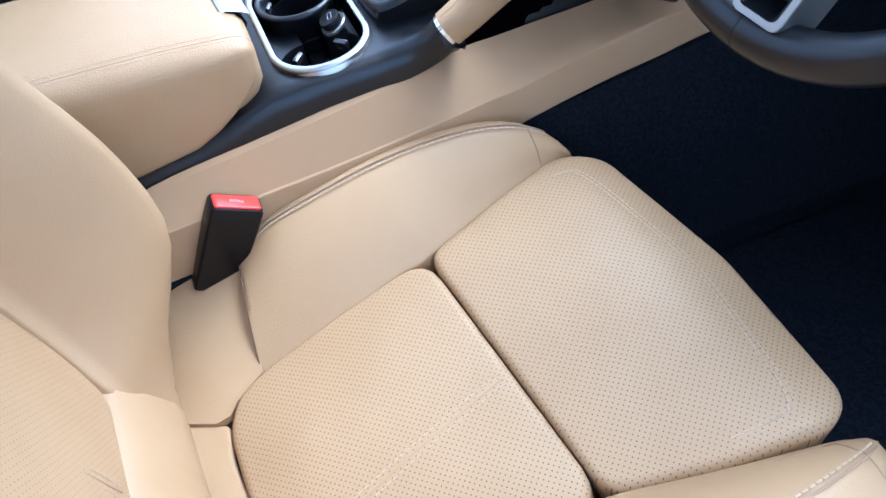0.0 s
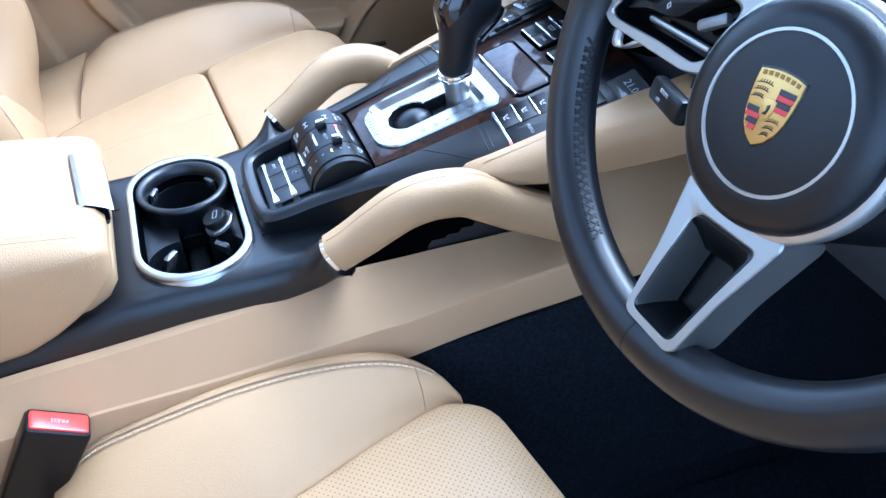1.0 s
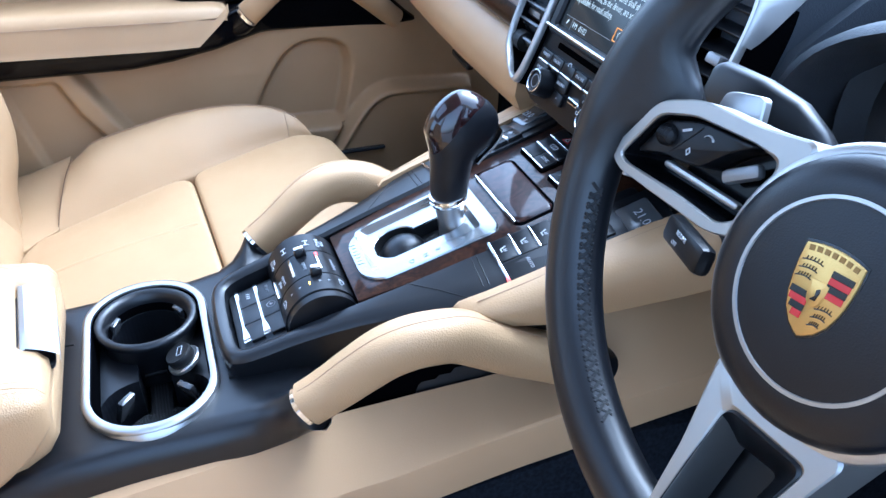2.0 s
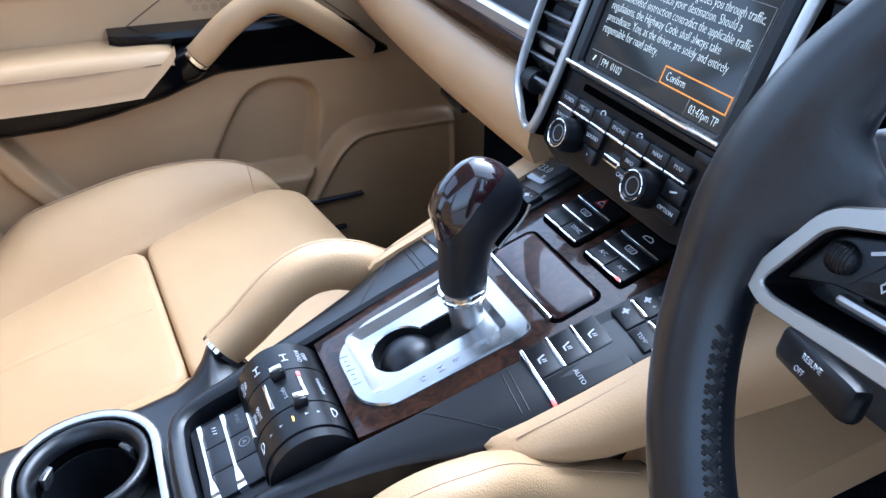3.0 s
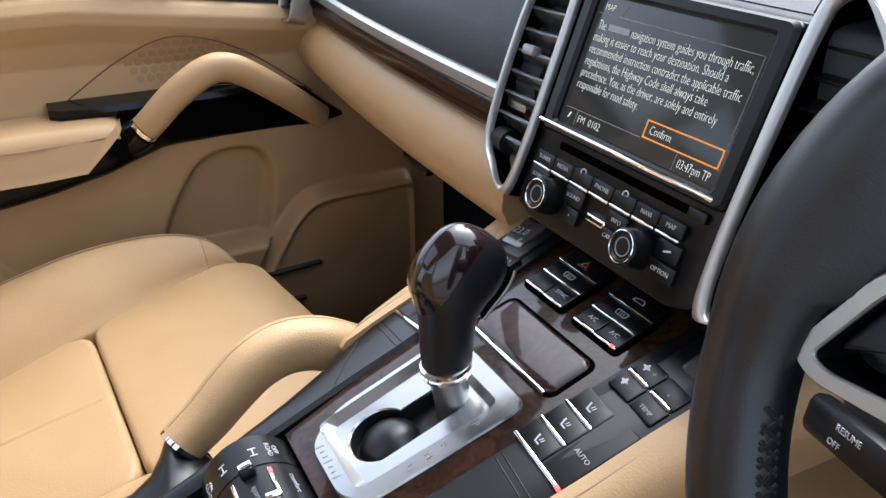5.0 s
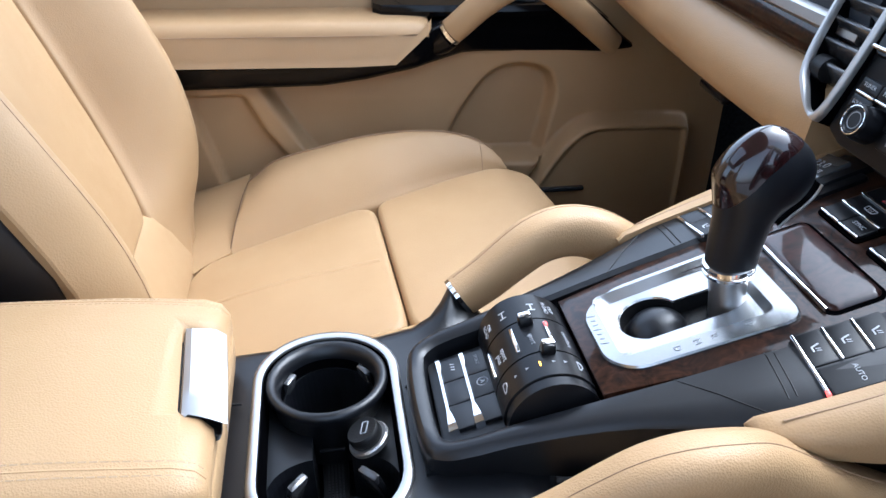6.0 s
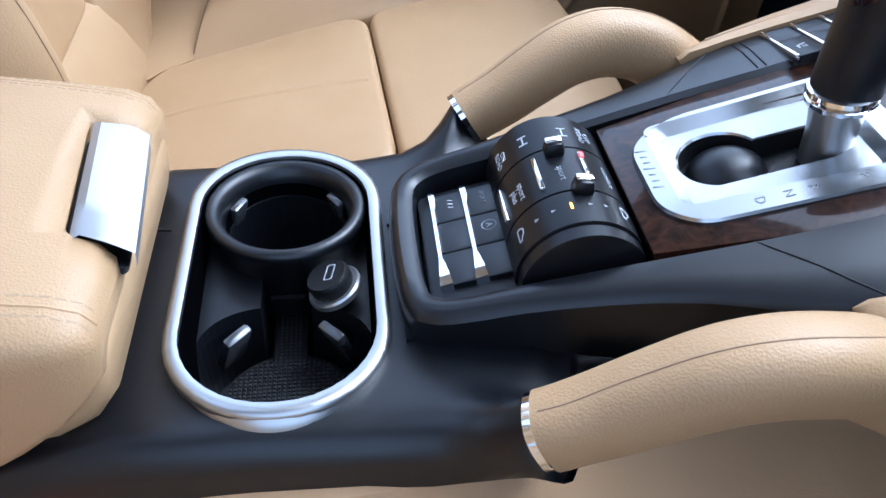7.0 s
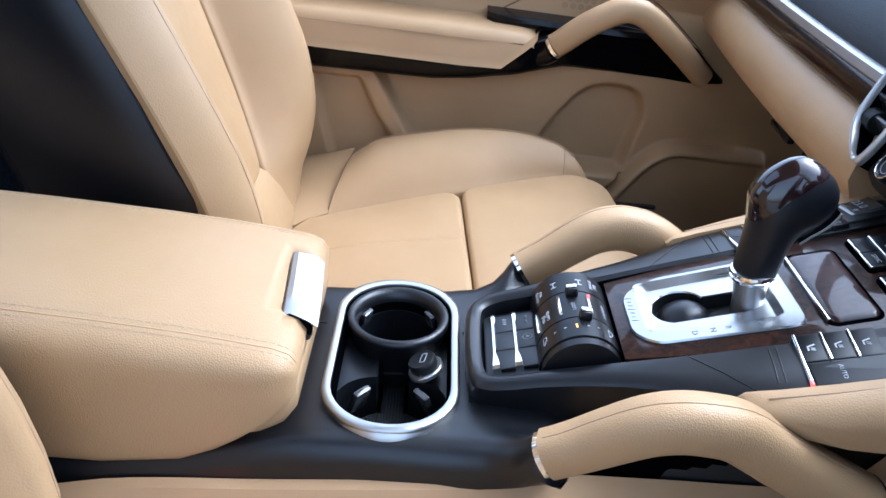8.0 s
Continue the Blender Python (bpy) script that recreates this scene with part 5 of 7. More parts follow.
# ---- seat heater and temperature switches on the flanks ----
for s in (-1, 1):
    FL = plane_frame(cp(s * 0.088, 0.14, 0.0012), (math.cos(radians(10)), 0, -s * math.sin(radians(10))), (0, math.cos(radians(19.3)), math.sin(radians(19.3))))
    flank = thing("seat_heater_switches", "black seat heating and ventilation switches with chrome strips", "switches", tuple(cp(s * 0.088, 0.14, 0)), "flank switches")
    part("plate", slab([(x, y) for x, y in corners([(-0.024, -0.026), (0.023, -0.026), (0.025, 0.112), (-0.024, 0.112)], 0.005, 3)], 0.0016, FL, 0.0006, -0.008), M_BUTTON, flank)
    for k in range(3):
        v0 = -0.022 + k * 0.0185
        ui, uo = (-0.024, 0.002) if s > 0 else (-0.002, 0.024)
        b_ = button(ui, uo, v0, v0 + 0.0165, 0.0042, FL, flank)
        if s > 0:
            bar(ui, v0 - 0.0008, uo if k else 0.022, v0 - 0.0008, 0.0026, 0.0036, FL, flank, z=0.0036)
        else:
            bar(-0.022, v0 - 0.0008, uo, v0 - 0.0008, 0.0026, 0.0036, FL, flank, z=0.0036)
        m = FL @ T((ui + uo) / 2, v0 + 0.008, 0.0043)
        bm = box((0.0010, 0.0050, 0.0003), m @ T(-0.0016, 0.0004) @ Rz(18))
        box((0.0040, 0.0010, 0.0003), m @ T(0.0008, -0.0022), bm=bm)
        for q in range(2):
            box((0.0005, 0.0030, 0.0003), m @ T(0.0010 + q * 0.0016, 0.0010) @ Rz(-15), bm=bm)
        part("symbol", bm, M_WHITE, b_, "printed seat symbol", smooth=False)
    ui, uo = (0.003, 0.023) if s > 0 else (-0.023, -0.003)
    auto = button(ui, uo, -0.021, 0.034, 0.0036, FL, flank)
    if s > 0:
        lettering("AUTO", FL @ T(0.013, 0.000, 0.0037), 0.0052, M_WHITE, auto)
        part("indicator", box((0.004, 0.0024, 0.003), FL @ T(0.0215, -0.0228, 0.0044), 0.0006), M_LED, flank, "small red indicator")
    # storage seams behind the switches
    for v in (-0.036, -0.041):
        a, b = CP.inverted() @ (FL @ V(-0.021, v, 0)), CP.inverted() @ (FL @ V(0.017, v - 0.002, 0))
        rim_line(a.x, a.y, b.x, b.y)
    # fan and temperature rockers
    for k, (u0, u1) in enumerate(((-0.020, -0.0005), (0.0005, 0.020))):
        for j in range(2):
            v0 = 0.042 + j * 0.0165
            b_ = button(u0, u1, v0, v0 + 0.0150, 0.0056, FL, flank)
            if k == (1 if s > 0 else 0):
                lettering("TEMP" if j == 0 else "+", FL @ T((u0 + u1) / 2, v0 + 0.005, 0.0057), 0.0046, M_WHITE, b_)
            else:
                lettering("-" if j == 0 else "+", FL @ T((u0 + u1) / 2 + 0.004, v0 + 0.008, 0.0057), 0.0060, M_WHITE, b_)
                o = [(0.0022 * (1 + 0.35 * math.cos(4 * a)) * math.cos(a), 0.0022 * (1 + 0.35 * math.cos(4 * a)) * math.sin(a)) for a in [q * math.pi / 12 for q in range(24)]]
                part("symbol", slab(o, 0.0003, FL @ T((u0 + u1) / 2 - 0.003, v0 + 0.008, 0.0056), 0.0001), M_WHITE, b_, "printed fan symbol")
        bar(u0 + 0.001, 0.0578, u1 - 0.001, 0.0578, 0.0042, 0.0052, FL, flank, z=0.0045)
    # small temperature display
    disp = thing("temperature_display", "small tilted temperature display with pale digits", "display", tuple(cp(s * 0.105, 0.245, 0)), "temperature displays")
    DP = FL @ T(s * 0.016, 0.098, 0.003) @ Matrix.Rotation(radians(4), 4, "X")
    part("glass", slab(rounded(0.0190, 0.0150, 0.003, 3), 0.0030, DP, 0.001), M_LCD, disp, "glossy grey display glass")
    lettering("23.0" if s < 0 else "21.0", DP @ T(0, 0.001, 0.0031), 0.0125, M_WHITE, disp, name="digits")
    for k in range(3):
        part("symbol", box((0.004, 0.0007, 0.0003), DP @ T(0.010, -0.009 + k * 0.0016, 0.0031)), M_WHITE, disp, smooth=False)

# ---- dashboard ----
TS = radians(20)
SP = plane_frame((0, 0.4275, 0.6565), (1, 0, 0), (0, math.sin(TS), math.cos(TS)))


def sp_(u, w, h=0.0):
    return SP @ Vector((u, w, h))


dash = thing("dashboard", "dashboard in dark grained leather over beige leather with a walnut band", "dashboard", (0, 0.6, 0.4))
# main body: one moulding from door to door, cut away where the centre stack stands
def dash_section(x):
    """Section (y, z) from the lower beige lip up over the roll to the windscreen."""
    e = min(1.0, max(0.0, (abs(x) - 0.15) / 0.55))
    y = 0.418 + 0.030 * e * e
    return y


def dash_side(x0, x1, parent, n=22):
    top, wood_, alu, low = [], [], [], []
    for i in range(n):
        x = x0 + (x1 - x0) * i / (n - 1)
        y = dash_section(x)
        low.append([V(x, y + 0.30, 0.46), V(x, y + 0.10, 0.485), V(x, y + 0.035, 0.490), V(x, y + 0.006, 0.496), V(x, y - 0.014, 0.509), V(x, y - 0.023, 0.528), V(x, y - 0.021, 0.548), V(x, y - 0.010, 0.566), V(x, y + 0.004, 0.577), V(x, y + 0.05, 0.577), V(x, y + 0.30, 0.55)])
        wood_.append([V(x, y + 0.05, 0.577), V(x, y - 0.001, 0.578), V(x, y - 0.0035, 0.583), V(x, y - 0.0015, 0.597), V(x, y + 0.001, 0.602), V(x, y + 0.05, 0.602)])
        alu.append([V(x, y + 0.05, 0.602), V(x, y - 0.0010, 0.6025), V(x, y - 0.0045, 0.6060), V(x, y - 0.0030, 0.6140), V(x, y + 0.002, 0.6175), V(x, y + 0.05, 0.6175)])
        top.append([V(x, y + 0.05, 0.6172), V(x, y + 0.004, 0.6172), V(x, y + 0.003, 0.625), V(x, y + 0.018, 0.655), V(x, y + 0.040, 0.690), V(x, y + 0.064, 0.711), V(x, y + 0.100, 0.721), V(x, y + 0.20, 0.727), V(x, y + 0.50, 0.725), V(x, y + 0.50, 0.62)])
    part("lower_dash", loft(low), M_LEATHER, parent, "beige leather lower dashboard", angle=60)
    part("walnut_band", loft(wood_), M_WALNUT, parent, "burr walnut band", angle=40)
    part("metal_band", loft(alu), M_ALU, parent, "satin aluminium band", angle=40)
    part("upper_dash", loft(top), M_DASH, parent, "dark grained leather upper dashboard", angle=60)


dash_side(-0.745, -0.125, dash)
# middle dash top behind the stack
rings = []
for x in np.linspace(-0.14, 0.15, 8):
    rings.append([V(x, 0.60, 0.50), V(x, 0.452, 0.50), V(x, 0.447, 0.7020), V(x, 0.449, 0.7070), V(x, 0.454, 0.7095), V(x, 0.515, 0.7165), V(x, 0.60, 0.7255), V(x, 0.70, 0.732), V(x, 0.92, 0.734), V(x, 0.92, 0.62)])
part("dash_middle", loft(rings), M_DASH, dash, "dark grained leather dashboard centre", angle=60)
GR = T(-0.012, 0.622, 0.7276) @ Rz(-1) @ Matrix.Rotation(radians(4), 4, "X")
grille = part("speaker_grille", slab(rounded(0.080, 0.056, 0.012), 0.0022, GR, 0.001), M_BLACK, dash, "black ribbed dashboard speaker grille")
bm = bmesh.new()
for i in range(-21, 22):
    box((0.0018, 0.104, 0.0014), GR @ T(i * 0.0036, 0, 0.0028), bm=bm)
tagged(part("grille_ribs", bm, M_RUBBER, grille, smooth=False), kind="stuff")
part("grille_rim", frame_ring(rounded(0.0822, 0.0582, 0.014), rounded(0.080, 0.056, 0.012), 0.0034, GR, round_=0.001), M_SILVER, dash, "thin silver rim")
part("seam", sweep([V(-0.095 + 0.19 * k / 12, 0.4600, 0.7104) for k in range(13)], oval(0.0009, 0.0007, 6)), M_RUBBER, dash)
# driver side of the dashboard: plain leather with the instrument hood
rings = []
for x in (0.145, 0.152, 0.158, 0.164, 0.25, 0.32, 0.40, 0.48, 0.56, 0.632, 0.638, 0.68, 0.745):
    low_ = 0.16 <= x <= 0.632
    sec = [(0.80, 0.36), (0.50, 0.44), (0.46, 0.47), (0.442, 0.52), (0.446, 0.60), (0.47, 0.66), (0.52, 0.695), (0.60, 0.720), (0.92, 0.725), (0.92, 0.6)]
    rings.append([V(x, y, min(z, 0.560) if low_ and y < 0.55 else z) for y, z in sec])
part("driver_dash", loft(rings), M_DASH, dash, "dark leather dashboard on the driver's side", angle=60)
lettering("AIRBAG", plane_frame((-0.655, 0.4620, 0.646), (1, -0.02, 0), (0, 0.5, 0.85)), 0.011, M_BLACK, dash)

part("glovebox_latch", box((0.062, 0.010, 0.009), T(-0.312, 0.4105, 0.5035) @ Rz(-3), 0.003), M_GLOSS, dash, "dark glovebox latch slot")

# instrument cluster
cluster = thing("instrument_cluster", "hooded instrument cluster with a grey rev counter dial", "instruments", (0.385, 0.5, 0.62))
hood = []
for k in range(41):
    a = math.pi * k / 40
    cx_, cz_ = 0.412 - 0.247 * math.cos(a), 0.60 + 0.135 * math.sin(a) ** 0.7
    hood.append((cx_, cz_))
outer = [[V(0.412 + (x - 0.412) * f, y, 0.57 + (z - 0.57) * g) for x, z in hood] for y, f, g in ((0.60, 1.05, 1.0), (0.47, 1.05, 1.0), (0.455, 1.03, 0.985), (0.450, 0.995, 0.965), (0.455, 0.98, 0.95), (0.480, 0.975, 0.94), (0.545, 0.97, 0.92))]
part("hood", loft(outer, closed=False), M_DASH, cluster, "dark leather instrument hood", angle=60)
for x, z, r, wide_r in ((0.274, 0.648, 0.070, 0.094), (0.412, 0.645, 0.070, 0.078), (0.560, 0.640, 0.070, 0.094)):
    DI = plane_frame((x, 0.520, z), (1, 0, 0), (0, math.sin(radians(18)), math.cos(radians(18))))

    def circ(rad, h, n=40):
        return [DI @ V(rad * math.cos(2 * math.pi * i / n), rad * math.sin(2 * math.pi * i / n), h) for i in range(n)]
    dial = part("dial", loft([circ(wide_r, -0.03), circ(wide_r, 0.0), circ(r * 0.3, 0.001)]), M_RUBBER, cluster, "dark round dial")
    part("dial_tube", loft([circ(wide_r * 0.86, 0.0), circ(wide_r * 0.97, 0.014), circ(wide_r * 1.0, 0.017), circ(wide_r * 1.035, 0.014), circ(wide_r * 1.05, 0.0)], cap=False), M_RUBBER, dial, "black dial surround")
    part("dial_ring", loft([circ(r * 0.89, 0.001), circ(r * 0.89, 0.003), circ(r * 0.86, 0.003), circ(r * 0.86, 0.001)], cap=False), M_SILVER, dial, "thin silver dial ring")
    part("red_band", loft([[DI @ V(q * math.cos(a), q * math.sin(a), h) for q, h in ((r * 0.80, 0.0022), (r * 0.80, 0.0030), (r * 0.86, 0.0030), (r * 0.86, 0.0022))] for a in np.linspace(radians(150), radians(118), 12)]), M_RED, dial, "red scale band")
    for k in range(9):
        a = radians(225 - k * 33.75)
        m = DI @ T(0.70 * r * math.cos(a), 0.70 * r * math.sin(a), 0.002) @ Rz(math.degrees(a))
        part("tick", box((0.008, 0.0012, 0.0006), m), M_WHITE, dial, smooth=False)
        lettering(str(k), DI @ T(0.54 * r * math.cos(a), 0.54 * r * math.sin(a), 0.002), 0.0075, M_WHITE, dial, name="numeral")
    part("needle", box((r * 0.62, 0.0016, 0.0015), DI @ Rz(228) @ T(r * 0.40, 0, 0.004), 0.0004), M_RED, dial, "red needle")
part("cluster_back", box((0.44, 0.02, 0.20), T(0.411, 0.560, 0.64)), M_DASH, cluster)

# ---- centre stack ----
stack = thing("infotainment_unit", "infotainment unit with a navigation screen, knobs and black buttons", "infotainment", tuple(sp_(0, -0.02, -0.03)))
face = corners([(-0.094, 0.056), (-0.094, -0.112), (-0.075, -0.1185), (0.075, -0.1185), (0.094, -0.112), (0.094, 0.056)], 0.004, 3)
part("fascia", slab(face, 0.0, SP, 0.0015, -0.06), M_BUTTON, stack, "black plastic fascia")
bez_o, bez_i = rounded(0.0905, 0.0545, 0.006, 5), rounded(0.0775, 0.0455, 0.004, 5)
part("bezel", frame_ring(bez_o, bez_i, 0.0060, SP @ T(0, 0.001), round_=0.0025), M_BUTTON, stack, "black screen bezel")
screen = part("screen", slab(rounded(0.0785, 0.0465, 0.003, 3), 0.0010, SP @ T(0, 0.0), 0.0003), M_SCREEN, stack, "lit navigation screen showing a notice")
notice = ("The", "navigation system guides you through traffic,", "making it easier to reach your destination. Should a", "recommended instruction contradict the applicable traffic",
          "regulations, the Highway Code shall always take", "precedence. You, as the driver, are solely and entirely", "responsible for road safety.")


def fitted(text, u0, u1, w, size, mat, parent, name="screen_text"):
    """A line of text squeezed to run from u0 to u1."""
    ob = lettering(text, Matrix(), size, mat, parent, name, "LEFT", 0.00005, thin=size * 0.019)
    xs = [v.co.x for v in ob.data.vertices]
    k = (u1 - u0) / (max(xs) - min(xs))
    ob.data.transform(SP @ T(u0, w, 0.0013) @ Matrix.Diagonal((k, 1, 1, 1)) @ T(-min(xs), 0, 0))
    return ob


fitted("The", -0.0700, -0.0620, 0.0260, 0.0092, M_GLOW, screen)
part("name_bar", box((0.0215, 0.0042, 0.0002), SP @ T(-0.0485, 0.0260, 0.0013)), M_GREYPRINT, screen, smooth=False)
fitted(notice[1], -0.0350, 0.0700, 0.0260, 0.0092, M_GLOW, screen)
for text, w, end in zip(notice[2:], (0.0177, 0.0094, 0.0011, -0.0072, -0.0155), (0.0550, 0.0690, 0.0470, 0.0590, -0.0060)):
    fitted(text, -0.0705, end, w, 0.0092, M_GLOW, screen)
fitted("MAP", -0.0690, -0.0590, 0.0385, 0.0066, M_GLOW, screen)
fitted("FM", -0.0570, -0.0500, -0.0385, 0.0076, M_GLOW, screen)
fitted("0102", -0.0455, -0.0330, -0.0385, 0.0076, M_GLOW, screen)
fitted("03:47pm", 0.0430, 0.0620, -0.0385, 0.0082, M_GLOW, screen)
fitted("TP", 0.0640, 0.0700, -0.0385, 0.0082, M_GLOW, screen)
fitted("Confirm", 0.0120, 0.0310, -0.0265, 0.0082, M_GLOW, screen)
part("button_frame", frame_ring(rounded(0.0330, 0.0060, 0.0005, 1), rounded(0.0320, 0.0050, 0.0005, 1), 0.0004, SP @ T(0.0400, -0.0265, 0.0010), round_=0.0001), M_GLOW_ORANGE, screen, "orange button frame", smooth=False)
for u0, w0, u1, w1 in ((-0.075, 0.0340, 0.073, 0.0340), (-0.074, -0.0330, 0.006, -0.0330), (-0.0600, -0.0330, -0.0600, -0.0440), (0.0400, -0.0330, 0.0400, -0.0440), (0.0735, 0.034, 0.0735, -0.0330), (-0.0505, 0.0342, -0.0475, 0.0420)):
    bar(u0, w0, u1, w1, 0.0005, 0.0003, SP, screen, M_GREYGLOW, "screen_line", "grey screen line", 0.0011)
bar(-0.0685, -0.0400, -0.0665, -0.0360, 0.0012, 0.0003, SP, screen, M_GLOW, "symbol", "phone symbol", 0.0012)
part("chrome_bar", box((0.175, 0.0036, 0.010), SP @ T(-0.004, -0.0482, 0.0035), 0.0016), M_CHROME, stack, "chrome bar below the screen")
part("disc_slot", slab(rounded(0.067, 0.0028, 0.002, 3), 0.0006, SP @ T(0.0, -0.0605), 0.0003), M_DEEP, stack, "dark disc slot")
part("eject_button", slab(rounded(0.0075, 0.0032, 0.0012, 3), 0.0035, SP @ T(0.0735, -0.0605), 0.0006), M_BUTTON, stack)
labels = ("TUNER", "MEDIA", "", "PHONE", "", "NAVI", "MAP")
for k, text in enumerate(labels):
    u0 = -0.0840 + k * 0.0222
    b_ = button(u0, u0 + 0.0212, -0.0780, -0.0688, 0.0042, SP, stack)
    part("chrome_strip", box((0.0206, 0.0022, 0.0040), SP @ T(u0 + 0.0106, -0.0797, 0.0032), 0.0007), M_CHROME, b_, "chrome strip")
    if text:
        lettering(text, SP @ T(u0 + 0.0106, -0.0733, 0.0043), 0.0050, M_WHITE, b_)
    else:
        bm = frame_ring([(0.0030 * math.cos(a * math.pi / 12), 0.0030 * math.sin(a * math.pi / 12)) for a in range(13)] + [(-0.0030, -0.001)], [(0.0020 * math.cos(a * math.pi / 12), 0.0020 * math.sin(a * math.pi / 12)) for a in range(13)] + [(-0.0020, -0.001)], 0.0003, SP @ T(u0 + 0.0106, -0.0695, 0.0042), round_=0.0001)
        part("symbol", bm, M_WHITE, b_, "phone symbol")
for text, u, w, hw, hh in (("SOURCE", -0.0740, -0.0870, 0.0110, 0.0055), ("SOUND", -0.0310, -0.0880, 0.0105, 0.0062), (">", -0.0290, -0.1010, 0.0085, 0.0055), ("INFO", 0.0155, -0.0880, 0.0100, 0.0055), ("CAR", 0.0120, -0.0995, 0.0070, 0.0050), ("", 0.0640, -0.0880, 0.0100, 0.0060), ("OPTION", 0.0640, -0.1010, 0.0115, 0.0055)):
    b_ = part("button", slab(rounded(hw, hh, 0.0015, 3), 0.0036, SP @ T(u, w), 0.0007), M_BUTTON, stack)
    if text:
        lettering(text, SP @ T(u, w, 0.0037), 0.0047, M_WHITE, b_)
    else:
        bar(-0.003 + u, w - 0.001, 0.003 + u, w + 0.001, 0.0012, 0.0003, SP, b_, M_WHITE, "symbol", "phone symbol", 0.0037)
part("card_slot", slab(rounded(0.0100, 0.0026, 0.001, 3), 0.0030, SP @ T(-0.004, -0.0950), 0.0006), M_CHROME, stack, "chrome card slot")
part("card_slot_gap", slab(rounded(0.0085, 0.0012, 0.0006, 3), 0.0034, SP @ T(-0.004, -0.0950), 0.0002), M_GLOSS, stack)
for u in (-0.0560, 0.0395):
    K = SP @ T(u, -0.0965) @ Matrix.Diagonal((0.84, 0.84, 1, 1))

    def kr(r, h, n=36, wave=0.0):
        return [K @ V((r + wave * math.cos(9 * 2 * math.pi * i / n)) * math.cos(2 * math.pi * i / n), (r + wave * math.cos(9 * 2 * math.pi * i / n)) * math.sin(2 * math.pi * i / n), h) for i in range(n)]
    knob = part("knob", loft([kr(0.0158, 0.0), kr(0.0152, 0.010, wave=0.0003), kr(0.0142, 0.0150, wave=0.0003), kr(0.0125, 0.0162), kr(0.0105, 0.0162), kr(0.0095, 0.0150), kr(0.0080, 0.0150)]), M_BUTTON, stack, "black ribbed rotary knob", angle=30)
    part("knob_ring", loft([kr(0.0127, 0.0155), kr(0.0127, 0.0166), kr(0.0121, 0.0168), kr(0.0117, 0.0160)], cap=False), M_CHROME, knob, "chrome knob ring")
    part("knob_mark", loft([kr(0.0075, 0.0150), kr(0.0075, 0.0153), kr(0.0066, 0.0153), kr(0.0066, 0.0150)], cap=False), M_GREYPRINT, knob)

